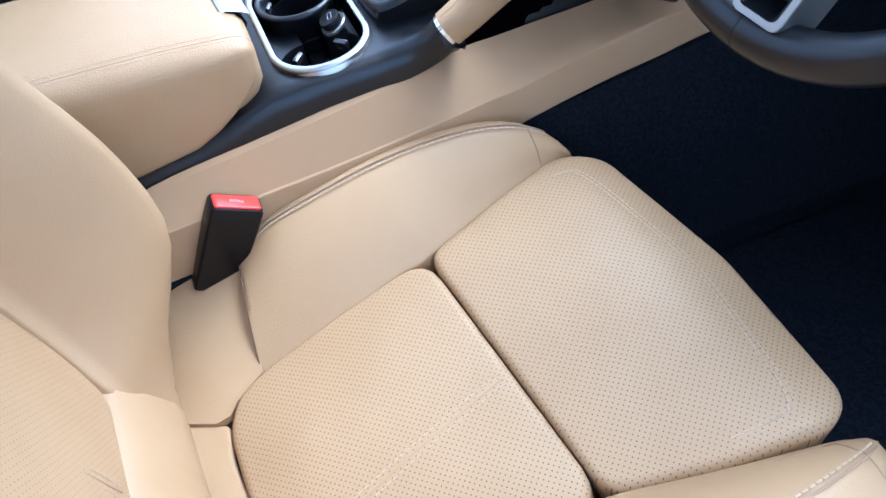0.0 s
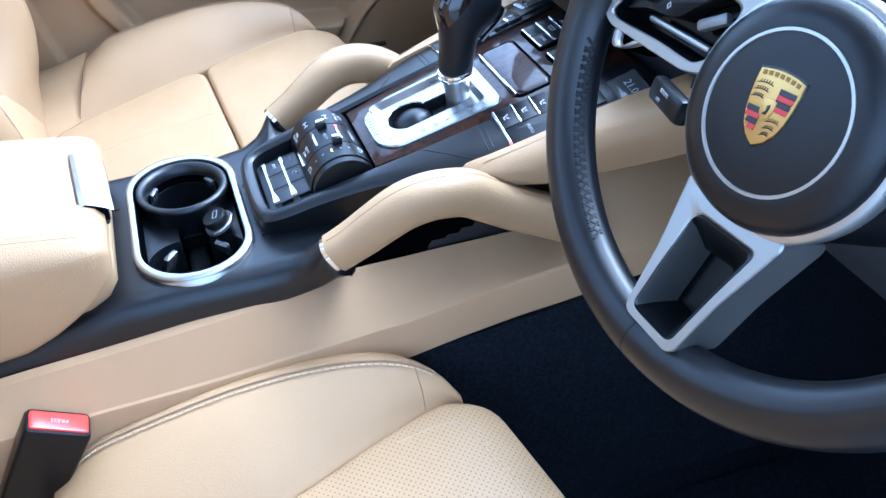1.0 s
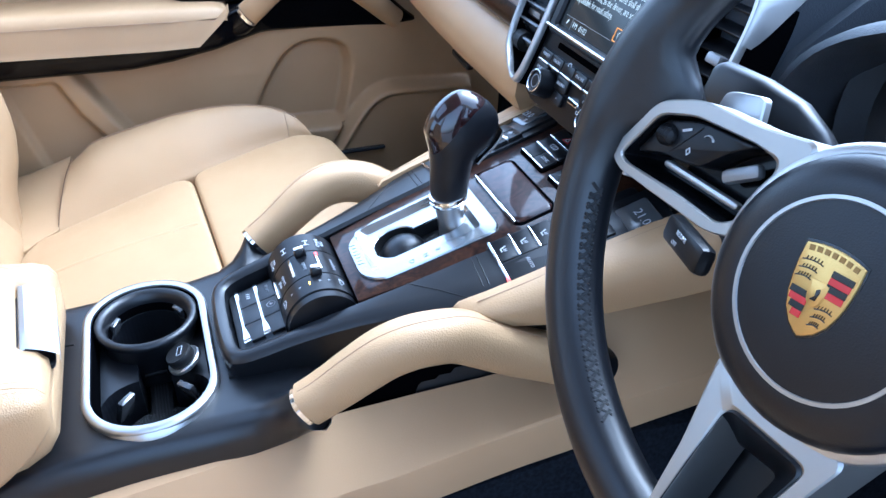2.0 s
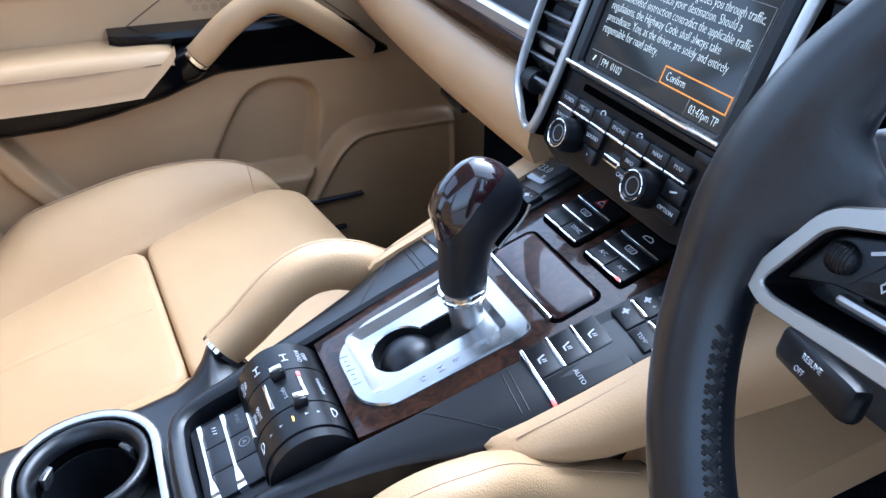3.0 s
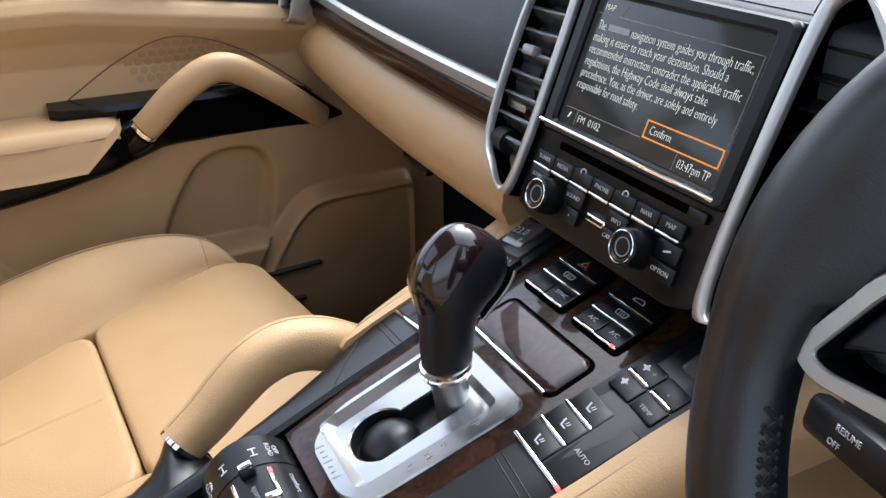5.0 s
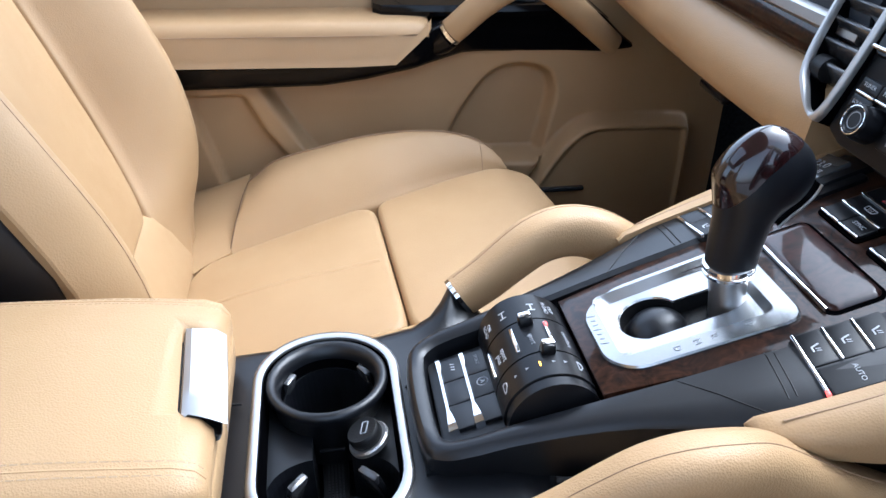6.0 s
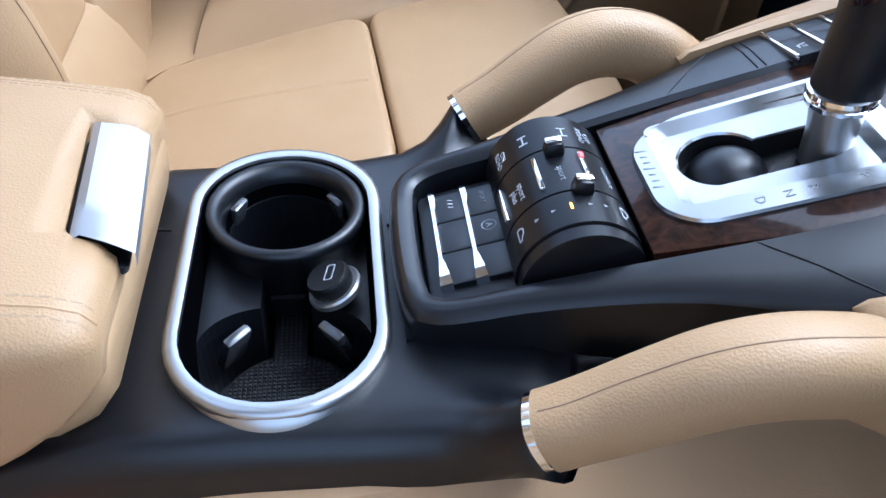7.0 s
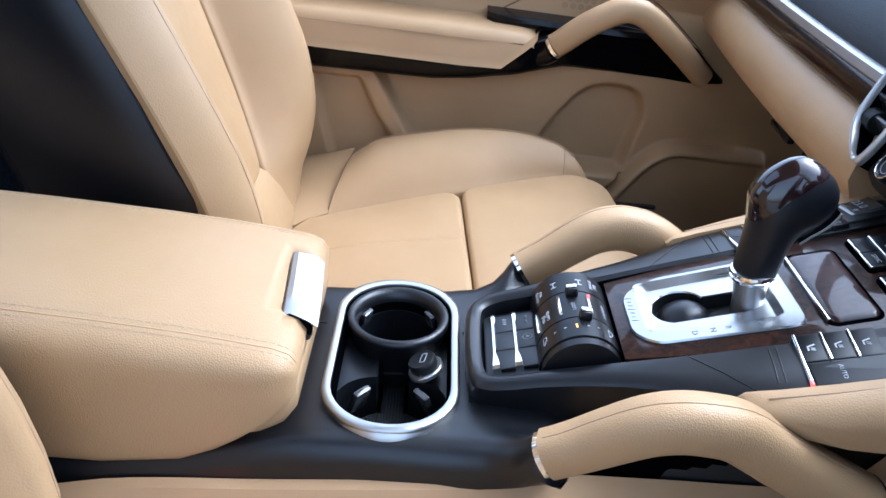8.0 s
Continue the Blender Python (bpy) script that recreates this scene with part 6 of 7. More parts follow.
# silver-framed vents either side of the screen
for s in (-1, 1):
    vent = thing("center_vent", "tall curved air vent with a silver frame beside the screen", "air vent", tuple(sp_(s * 0.128, -0.02, 0)), "centre vents")
    out = spline([(s * u, w, 0) for u, w in ((0.0965, 0.060), (0.1000, 0.0720), (0.112, 0.0775), (0.132, 0.068), (0.1480, 0.049), (0.1550, 0.018), (0.1555, -0.040), (0.1500, -0.082), (0.1340, -0.1000), (0.1080, -0.1130), (0.0985, -0.106), (0.0950, -0.070), (0.0945, -0.02), (0.0950, 0.03))], 56, True)
    cxv, cyv = s * 0.124, -0.015
    inn = [(p.x + (1 if p.x < cxv else -1) * (0.0042 if (p.x - cxv) * s > 0 else 0.0080 if s > 0 else 0.0060) * min(1, abs(p.x - cxv) / 0.012), p.y - (p.y - cyv) * 0.05) for p in out]
    out2 = [(p.x, p.y) for p in out]
    part("frame", frame_ring(out2, inn, 0.0090, SP, 0.003, 0.002), M_SILVER, vent, "satin silver vent frame", angle=60)
    part("housing", frame_ring(out2, inn, 0.0032, SP, -0.03, 0.0005), M_DEEP, vent, "black vent housing", angle=60)
    bm = bmesh.new()
    bm.faces.new([bm.verts.new(SP @ V(x, y, -0.028)) for x, y in inn])
    part("duct", bm, M_DEEP, vent, "dark duct")
    for k in range(9):
        w = 0.052 - k * 0.0165
        xs = [q[0] for q, p in zip(inn, out) if abs(p.y - w) < 0.016]
        u0, u1 = min(xs), max(xs)
        if u1 - u0 < 0.012:
            continue
        m = SP @ T((u0 + u1) / 2, w, -0.006 if s < 0 else -0.012) @ Matrix.Rotation(radians(-38 if s < 0 else 32), 4, "X")
        part("slat", box((u1 - u0 - 0.002, 0.0034 if s < 0 else 0.0020, 0.022), m, 0.0008), M_TAB if s < 0 else M_BUTTON, vent)
    reach = 1.0 if s > 0 else 0.5
    arch = [p for p in spline([(s * u, w, 0) for u, w in ((0.0965, 0.060), (0.1000, 0.0720), (0.112, 0.0775), (0.130, 0.069), (0.1480, 0.049), (0.1535, 0.030), (0.1555, 0.010))], 26)]
    rows = []
    for h, grow, dy, dz in ((0.0086, 0.0, 0, 0), (0.0060, 0.0028, 0, 0), (0.0, 0.0040, 0, 0), (0.0, 0.0046, 0.022 * reach, 0.004 * reach), (0.0, 0.0040, 0.050 * reach, 0.005 * reach), (0.0, -0.006, 0.054 * reach, 0.003 * reach)):
        row = []
        for k, p in enumerate(arch):
            q = arch[min(25, k + 1)] - arch[max(0, k - 1)]
            n_ = Vector((-q.y, q.x, 0)).normalized() * s
            fade = 1.0 if k < 10 else max(0.0, 1 - ((k - 10) / 15) ** 1.5)
            row.append(SP @ (p + n_ * grow * (0.35 + 0.65 * fade) + V(0, 0, h)) + V(0, dy, dz) * fade)
        rows.append(row)
    part("cap", loft(rows, closed=False), M_SILVER, vent, "broad silver cap over the vent", angle=50)
    part("slider", box((0.015, 0.008, 0.010), SP @ T(s * 0.134, -0.006, 0.002), 0.002), M_ENGRAVED, vent, "grey vent slider")
    bm = loft([[SP @ V(s * 0.138 + dx, -0.078 + 0.010 * math.cos(a * math.pi / 9), -0.004 + 0.010 * math.sin(a * math.pi / 9)) for a in range(18)] for dx in (-0.007, 0.007)])
    part("thumbwheel", bm, M_RUBBER, vent, "ribbed thumbwheel")
# end vent by the passenger door
end = thing("end_vent", "small silver-framed air vent at the dashboard end", "air vent", (-0.715, 0.46, 0.62))
EV = plane_frame((-0.699, 0.4165, 0.633), (0.97, 0.22, 0), (0, 0.25, 0.97))
o = rounded(0.019, 0.057, 0.012, 5)
part("frame", frame_ring(o, rounded(0.0135, 0.0515, 0.007, 5), 0.006, EV, -0.02, 0.002), M_SILVER, end, "satin silver vent frame")
part("duct", slab(rounded(0.014, 0.052, 0.007, 5), -0.012, EV, 0.001, -0.02), M_GLOSS, end, "dark duct")
for k in range(5):
    part("slat", box((0.026, 0.002, 0.014), EV @ T(0, -0.036 + k * 0.018, -0.004) @ Matrix.Rotation(radians(20), 4, "X"), 0.0006), M_BUTTON, end)

# ---- steering wheel ----
wheel = thing("steering_wheel", "black leather steering wheel with satin metal spokes and round hub", "steering wheel", (0.372, 0.33, 0.63))
WC = Matrix.Translation((0.3871, 0.3009, 0.6550)) @ Rz(6.4) @ plane_frame((0, 0, 0), (1, 0, 0), (0, math.sin(radians(18.6)), math.cos(radians(18.6))))
WH = WC @ T(0.008, -0.009, 0.0) @ Matrix.Diagonal((0.88, 0.88, 0.52, 1))
RIM, TUBE = 0.1616, 0.0171


def torus(a0, a1, tube, n, bm=None, grow=1.0, flat=1.0):
    rings = []
    for i in range(n + 1):
        a = radians(a0 + (a1 - a0) * i / n)
        # thumb rests where the leather flows on to the side spokes
        deg = math.degrees(a) % 360
        d = min(abs((deg - q + 180) % 360 - 180) for q in (12, 168))
        t = tube * (1 + 0.16 * max(0.0, 1 - (d / 17) ** 2))
        lobe = 0.020 * math.exp(-(d / 7.2) ** 4)
        ring = []
        for b in [2 * math.pi * k / 20 for k in range(20)]:
            inward = max(0.0, -math.cos(b)) ** 1.5
            r_ = RIM + t * grow * math.cos(b) - lobe * inward
            ring.append(WC @ V(r_ * math.cos(a), r_ * math.sin(a), t * grow * 0.95 * math.sin(b) - 0.75 * lobe * inward))
        rings.append(ring)
    return rings


rings = torus(0, 360, TUBE, 120)[:-1]
rim = part("rim", loft(rings, loop=True), M_RIM_LEATHER, wheel, "black leather rim", angle=80)
for a in (-92, 62, 118):
    part("seam", loft(torus(a - 0.25, a + 0.25, TUBE, 1, grow=1.006)), M_RUBBER, rim)
# inner lacing
for a0, a1 in ((55, 125), (192, 243), (-34, -12)):
    bm = bmesh.new()
    n = int(abs(a1 - a0) / 1.1)
    for i in range(n):
        a = radians(a0 + (a1 - a0) * (i + 0.5) / n)
        m = WC @ Rz(math.degrees(a)) @ T(RIM + TUBE * math.cos(math.pi - 0.42), 0, TUBE * 0.95 * math.sin(math.pi - 0.42)) @ Matrix.Rotation(radians(-66), 4, "Y") @ Rz(40 if i % 2 else -40)
        box((0.0098, 0.0021, 0.0014), m @ T(0, 0, -0.0005), 0.0005, 1, bm=bm)
    tagged(part("lacing", bm, M_RUBBER, rim, "laced seam"), kind="stuff")
# hub
def wc(r, h, n=56, ky=1.0):
    return [WH @ V(r * math.cos(2 * math.pi * i / n), r * ky * math.sin(2 * math.pi * i / n), h) for i in range(n)]


part("hub_bezel", loft([wc(0.0740, -0.012), wc(0.0745, 0.004), wc(0.0725, 0.0085), wc(0.0690, 0.0095), wc(0.0680, 0.004)]), M_SILVER, wheel, "satin metal hub bezel", angle=50)
pad_hub = part("airbag_pad", loft([wc(0.0690, 0.000), wc(0.0692, 0.010), wc(0.0675, 0.018), wc(0.0630, 0.0250), wc(0.0560, 0.0295), wc(0.0500, 0.0312), wc(0.0470, 0.0305), wc(0.0440, 0.0312), wc(0.030, 0.0328), wc(0.010, 0.0335)]), M_BLACK_LEATHER, wheel, "round black leather airbag pad", angle=50)
part("hub_ring", loft([wc(0.0483, 0.0300), wc(0.0483, 0.0322), wc(0.0464, 0.0324), wc(0.0460, 0.0305)], cap=False), M_SILVER, wheel, "thin silver ring", angle=50)
BD = WC @ T(0.0055, -0.0078, 0.0) @ Rz(4)


def shield(k, y0=0.0):
    top = [(0.0138 - 0.0276 * i / 8, 0.0172 + 0.0022 * (1 - (i / 4 - 1) ** 2)) for i in range(9)]
    left = [(-0.0139, 0.0100), (-0.0134, 0.0030), (-0.0122, -0.0040), (-0.0098, -0.0105), (-0.0060, -0.0155), (-0.0025, -0.0180)]
    pts = top + left + [(0.0, -0.0192)] + [(-x, y) for x, y in left[::-1]]
    return [(x * k, y * k + y0) for x, y in pts]


crest = part("badge", slab(shield(1.0), 0.0186, BD, 0.0008, 0.0150), M_GOLD, pad_hub, "gold shield-shaped badge with red and black bars")
part("badge_edge", slab(shield(1.07), 0.0176, BD, 0.0006, 0.0150), M_CREST_BLACK, crest, "dark badge edge")
for k in range(4):
    w = 0.0100 - 0.0003 * k
    part("badge_bar", box((w, 0.00285, 0.0007), BD @ T(0.0024 + w / 2, 0.0102 - k * 0.0029, 0.0187), 0.0002), M_CREST_BLACK if k % 2 == 0 else M_CREST_RED, crest, smooth=False)
    w = (0.0092, 0.0084, 0.0068, 0.0046)[k]
    part("badge_bar", box((w, 0.00285, 0.0007), BD @ T(-0.0022 - w / 2, -0.0022 - k * 0.0029, 0.0187), 0.0002), M_CREST_BLACK if k % 2 == 0 else M_CREST_RED, crest, smooth=False)
# antlers: a curved beam with short points
for cx_, cy_, n_ in ((-0.0122, 0.0030, 3), (0.0020, -0.0128, 3)):
    for k in range(n_):
        size_ = (0.0098 - 0.0012 * (2 - k)) if cx_ < 0 else (0.0052 + 0.0014 * k)
        beam = [(cx_ + size_ * f, cy_ + k * 0.0036 + 0.0012 * math.sin(f * 2.4)) for f in np.linspace(0, 1, 7)]
        bm = sweep([BD @ V(x, y, 0.0187) for x, y in beam], oval(0.00032, 0.0003, 5))
        for x, y in beam[1:6:1]:
            sweep([BD @ V(x, y, 0.0187), BD @ V(x + 0.0004, y + 0.0016, 0.0188)], oval(0.00026, 0.00025, 5), bm=bm)
        part("badge_antler", bm, M_CREST_BLACK, crest)
part("badge_shield", slab(shield(0.30, -0.0004), 0.0194, BD, 0.0004, 0.0180), M_GOLD, crest, "small raised gold shield")
part("badge_figure", slab(corners([(-0.0016, -0.0030), (0.0002, -0.0010), (-0.0002, 0.0016), (0.0014, 0.0028), (0.0018, 0.0010), (0.0012, -0.0028)], 0.0004, 2), 0.0197, BD, 0.0002, 0.0190), M_CREST_BLACK, crest, "small dark shape on the shield")
for k in range(7):
    x = -0.0104 + k * 0.00347
    part("badge_mark", box((0.0024, 0.0024, 0.0005), BD @ T(x, 0.0151 + 0.0018 * (1 - (x / 0.0138) ** 2), 0.0187) @ Rz(-x * 900), 0.0002), M_CREST_DARK, crest, smooth=False)
for x, y, r in ((-0.0232, -0.0060, -10), (0.0356, -0.0068, 10), (0.000, -0.036, 0)):
    bm = frame_ring(rounded(0.0028, 0.0030, 0.0012, 3), rounded(0.0021, 0.0023, 0.0008, 3), 0.0007, WC @ T(x, y, 0.0158) @ Rz(r), round_=0.0002)
    box((0.0020, 0.0006, 0.0007), WC @ T(x, y, 0.0161) @ Rz(40), bm=bm)
    part("embossed_mark", bm, M_BLACK, pad_hub)
# side spokes with switch panels
for s in (-1, 1):
    spoke_o = corners([(s * x, y) for x, y in ((0.034, 0.0430), (0.066, 0.0378), (0.1050, 0.0366), (0.1305, 0.0268), (0.1490, -0.0090), (0.1390, -0.0160), (0.0950, -0.0170), (0.0660, -0.0175), (0.0480, -0.0110))], 0.008, 5)
    spoke_i = corners([(s * x, y) for x, y in ((0.0485, 0.0275), (0.0640, 0.0298), (0.1040, 0.0278), (0.1265, 0.0205), (0.1412, -0.0082), (0.1345, -0.0107), (0.0960, -0.0098), (0.0640, -0.0110), (0.0545, -0.0040))], 0.006, 5)
    spoke = part("spoke", frame_ring(spoke_o, spoke_i, 0.0040, WC, -0.016, 0.0010, lip=0.10), M_SPOKE, wheel, "satin metal spoke", angle=24)
    pod = [[WC @ V(s * (0.098 + (abs(x) - 0.098) * f), 0.009 + (y - 0.009) * f, z) for x, y in spoke_i] for f, z in ((1.0, 0.0018), (0.985, 0.0005), (0.95, -0.014), (0.90, -0.018), (0.3, -0.018))]
    bm = loft(pod, cap=False)
    bm.faces.new(bm.verts[:][-len(spoke_i):])
    part("switch_pod", bm, M_GLOSS, spoke, "gloss black switch pod", angle=50)
    part("switch_plate", slab(corners([(s * x, y) for x, y in ((0.0675, 0.0280), (0.0800, 0.0195), (0.0930, 0.0062), (0.1040, 0.0035), (0.1200, 0.0022), (0.1370, -0.0040), (0.1260, 0.0185), (0.1040, 0.0262))], 0.003, 3), -0.0020, WC, 0.0015, -0.016), M_BUTTON, spoke, "black switch plate")
    bm = bmesh.new()
    bmesh.ops.create_uvsphere(bm, u_segments=20, v_segments=12, radius=0.0060, matrix=WC @ T(s * 0.1203, 0.0122, -0.0020))
    ball = part("roller", bm, M_RUBBER, spoke, "ribbed ball roller")
    for k in range(-3, 4):
        ring_r = math.sqrt(0.0061 ** 2 - (k * 0.0012) ** 2)
        pts = [WC @ V(s * 0.1203 + k * 0.0012, 0.0122 + ring_r * math.sin(a), -0.0020 + ring_r * math.cos(a)) for a in np.linspace(-1.2, 1.2, 9)]
        part("rib", sweep(pts, oval(0.0003, 0.0003, 5), up=(0, 1, 0)), M_BUTTON, ball)
    part("rocker", box((0.054, 0.0042, 0.006), WC @ T(s * 0.0920, -0.0022, -0.009), 0.002), M_SILVER, spoke, "satin lower switch bar")
    part("rocker", box((0.022, 0.0075, 0.007), WC @ T(s * 0.0740, 0.0120, -0.011) @ Rz(-s * 33), 0.0025), M_ENGRAVED, spoke, "satin rocker switch")
    part("plate_groove", box((0.0235, 0.0007, 0.0006), WC @ T(s * 0.1082, 0.0140, -0.0019) @ Rz(-s * 53)), M_RUBBER, spoke, smooth=False)
    part("symbol", box((0.0060, 0.0013, 0.0004), WC @ T(s * 0.1098, 0.0190, -0.0018) @ Rz(28)), M_WHITE, spoke, "printed symbol", smooth=False)
    arc = [WC @ V(s * 0.0946 + 0.0032 * math.cos(a), 0.0195 + 0.0024 * math.sin(a), -0.0017) for a in np.linspace(0.2, 2.9, 8)]
    part("symbol", sweep(arc, oval(0.0007, 0.0003, 6)), M_WHITE, spoke, "printed phone symbol")
    dia = [(0.0017, 0), (0, 0.0024), (-0.0017, 0), (0, -0.0024)]
    part("symbol", frame_ring(dia, [(x * 0.55, y * 0.55) for x, y in dia], 0.0004, WC @ T(s * 0.1035, 0.0099, -0.0020), round_=0.0001), M_WHITE, spoke, "printed diamond symbol", smooth=False)
    # gear paddle behind the spoke
    tip = corners([(s * x, y) for x, y in ((0.0880, 0.0300), (0.1190, 0.0300), (0.1175, 0.0415), (0.1110, 0.0440), (0.0930, 0.0475))], 0.003, 3)
    part("paddle", slab(tip, -0.024, WC, 0.0015, -0.030), M_SILVER, wheel, "bright shift paddle behind the spoke")
# lower spoke with an opening
low_o = corners([(-0.0290, -0.060), (-0.0200, -0.105), (-0.0160, -0.1480), (0.0270, -0.1500), (0.0335, -0.110), (0.0460, -0.062)], 0.007, 5)
low_i = corners([(-0.0100, -0.0765), (-0.0112, -0.105), (-0.0116, -0.1430), (0.0220, -0.1440), (0.0278, -0.108), (0.0340, -0.0755)], 0.006, 5)
low_h = corners([(-0.0140, -0.1030), (-0.0142, -0.122), (-0.0140, -0.1400), (0.0058, -0.1425), (0.0088, -0.122), (0.0120, -0.1010)], 0.005, 5)
# the spoke rises towards the rim
LOW = WC @ Matrix(((1, 0, 0, 0), (0, 1, 0, 0), (0, -0.15, 1, -0.0093), (0, 0, 0, 1)))
low = part("lower_spoke", frame_ring(low_o, low_i, 0.0040, LOW, -0.034, 0.0010, lip=0.10), M_SPOKE, wheel, "satin metal lower spoke", angle=24)
bm = loft([[LOW @ V(x * f + g[0] * (1 - f), y * f + g[1] * (1 - f), z) for (x, y), g in zip(low_i, low_h)] for f, z in ((1.0, 0.0032), (0.95, 0.0040), (0.90, 0.0030), (0.12, -0.0240), (0.0, -0.0290), (-0.02, -0.0380))], cap=False)
bm.faces.new(bm.verts[:][-len(low_i):])
part("spoke_lining", bm, M_BLACK, low, "black funnel-shaped spoke insert", angle=40)
# column
rings = [wc(0.040, -0.010), wc(0.052, -0.03), wc(0.060, -0.06), wc(0.062, -0.20)]
column = thing("steering_column", "black plastic steering column cover", "column", (0.37, 0.42, 0.58))
part("cover", loft([[p + V(0, 0, -0.012) for p in r] for r in rings]), M_BLACK, column)
# wiper stalk behind the spoke
wiper = thing("wiper_stalk", "black rounded wiper stalk behind the steering wheel", "stalk", tuple(WC @ V(-0.11, 0.04, -0.07)))
ends = [(-0.166, 0.0385, -0.068, 0.30), (-0.1645, 0.0385, -0.068, 0.80), (-0.159, 0.0385, -0.068, 1.0), (-0.130, 0.0385, -0.070, 1.0), (-0.105, 0.0355, -0.073, 0.96), (-0.088, 0.0280, -0.078, 0.85), (-0.070, 0.0150, -0.085, 0.75)]
part("arm", loft([[WC @ V(x, y + b * f, z + a * f) for a, b in rounded(0.0085, 0.0145, 0.0065, 5)] for x, y, z, f in ends]), M_BLACK, wiper, angle=50)
# column stalk with printed words
ST = plane_frame((0.220, 0.360, 0.563), (0.95, -0.25, 0.10), (0.0, 0.25, 0.97))
stalk = thing("column_stalk", "black cruise control stalk with white lettering", "stalk", (0.27, 0.36, 0.575))
part("arm", box((0.060, 0.020, 0.013), ST @ T(0.006, 0, 0), 0.005), M_BUTTON, stalk)
lettering("RESUME", ST @ T(0.006, 0.0035, 0.0067), 0.0050, M_WHITE, stalk)
lettering("OFF", ST @ T(0.000, -0.004, 0.0067), 0.0050, M_WHITE, stalk)

# ---- passenger door ----
door = thing("passenger_door", "passenger door lined in beige leather with gloss black trim and a grab handle", "door", (-0.72, 0.1, 0.1))


def smooth(e0, e1, x):
    t = np.clip((x - e0) / (e1 - e0), 0.0, 1.0)
    return t * t * (3 - 2 * t)


def depth_in(outline, y, z):
    """Distance to a closed outline, positive inside it."""
    near = np.full(np.shape(y), 9.0)
    inside = np.zeros(np.shape(y), bool)
    for (y0, z0), (y1, z1) in zip(outline, outline[1:] + outline[:1]):
        dy, dz = y1 - y0, z1 - z0
        t = np.clip(((y - y0) * dy + (z - z0) * dz) / (dy * dy + dz * dz), 0.0, 1.0)
        near = np.minimum(near, np.hypot(y - y0 - t * dy, z - z0 - t * dz))
        if dz:
            inside ^= ((z0 > z) != (z1 > z)) & (y < y0 + (z - z0) / dz * dy)
    return np.where(inside, near, -near)


ELBOW = [(p.x, p.y) for p in spline([(0.190, 0.262, 0), (0.202, 0.299, 0), (0.222, 0.341, 0), (0.249, 0.381, 0), (0.274, 0.402, 0), (0.303, 0.410, 0), (0.334, 0.409, 0), (0.357, 0.399, 0), (0.367, 0.383, 0), (0.371, 0.363, 0), (0.365, 0.325, 0), (0.352, 0.262, 0)], 40)]
FRONT_BIN = [(p.x, p.y) for p in spline([(0.285, 0.130, 0), (0.315, 0.203, 0), (0.335, 0.235, 0), (0.362, 0.279, 0), (0.384, 0.306, 0), (0.408, 0.324, 0), (0.438, 0.331, 0), (0.500, 0.330, 0), (0.570, 0.326, 0), (0.590, 0.318, 0), (0.594, 0.290, 0), (0.595, 0.20, 0)], 44)] + [(0.595, 0.02), (0.25, 0.02)]
LEDGE = [(0.150, 0.272), (0.356, 0.272), (0.31, 0.195), (0.27, 0.02), (0.10, 0.02)]
REAR_BIN = [(-0.70, 0.398), (-0.072, 0.398), (-0.064, 0.394), (-0.036, 0.350), (-0.011, 0.312), (0.040, 0.245), (0.08, 0.02), (-0.70, 0.02)]
REAR_HOLLOW = [(-0.172, 0.380), (-0.092, 0.382), (-0.084, 0.376), (-0.058, 0.327), (-0.030, 0.290), (0.010, 0.235), (0.01, 0.02), (-0.09, 0.02), (-0.125, 0.235)]


def door_x(y, z):
    """How far the lining stands inboard, with its hollow, bins and bulges."""
    y, z = np.asarray(y, float), np.asarray(z, float)
    zs = (0.05, 0.14, 0.26, 0.36, 0.40, 0.50, 0.545, 0.575, 0.600, 0.615, 0.628, 0.638, 0.70)
    xs = (-0.706, -0.702, -0.704, -0.708, -0.713, -0.722, -0.724, -0.714, -0.700, -0.698, -0.706, -0.724, -0.740)
    x = np.interp(z + np.where(z > 0.5, smooth(0.5, 0.57, z) * ledge_drop(y), 0.0), zs, xs)
    f = np.maximum(0.0, (y - 0.36) / 0.30)
    x = x - 0.03 * f * f
    x = x - 0.026 * smooth(-0.002, 0.013, depth_in(ELBOW, y, z))
    d_ = depth_in(FRONT_BIN, y, z)
    x = x + 0.034 * smooth(-0.003, 0.010, d_) - 0.005 * smooth(0.013, 0.018, d_)
    x = x + 0.024 * smooth(-0.003, 0.007, depth_in(LEDGE, y, z)) * (1 - smooth(-0.004, 0.006, d_))
    x = x + 0.034 * smooth(-0.003, 0.007, depth_in(REAR_BIN, y, z)) - 0.016 * smooth(0.0, 0.009, depth_in(REAR_HOLLOW, y, z))
    return x


def ledge_drop(y):
    """How far the window ledge sinks towards the front."""
    return 0.125 * np.maximum(0.0, y - 0.14)


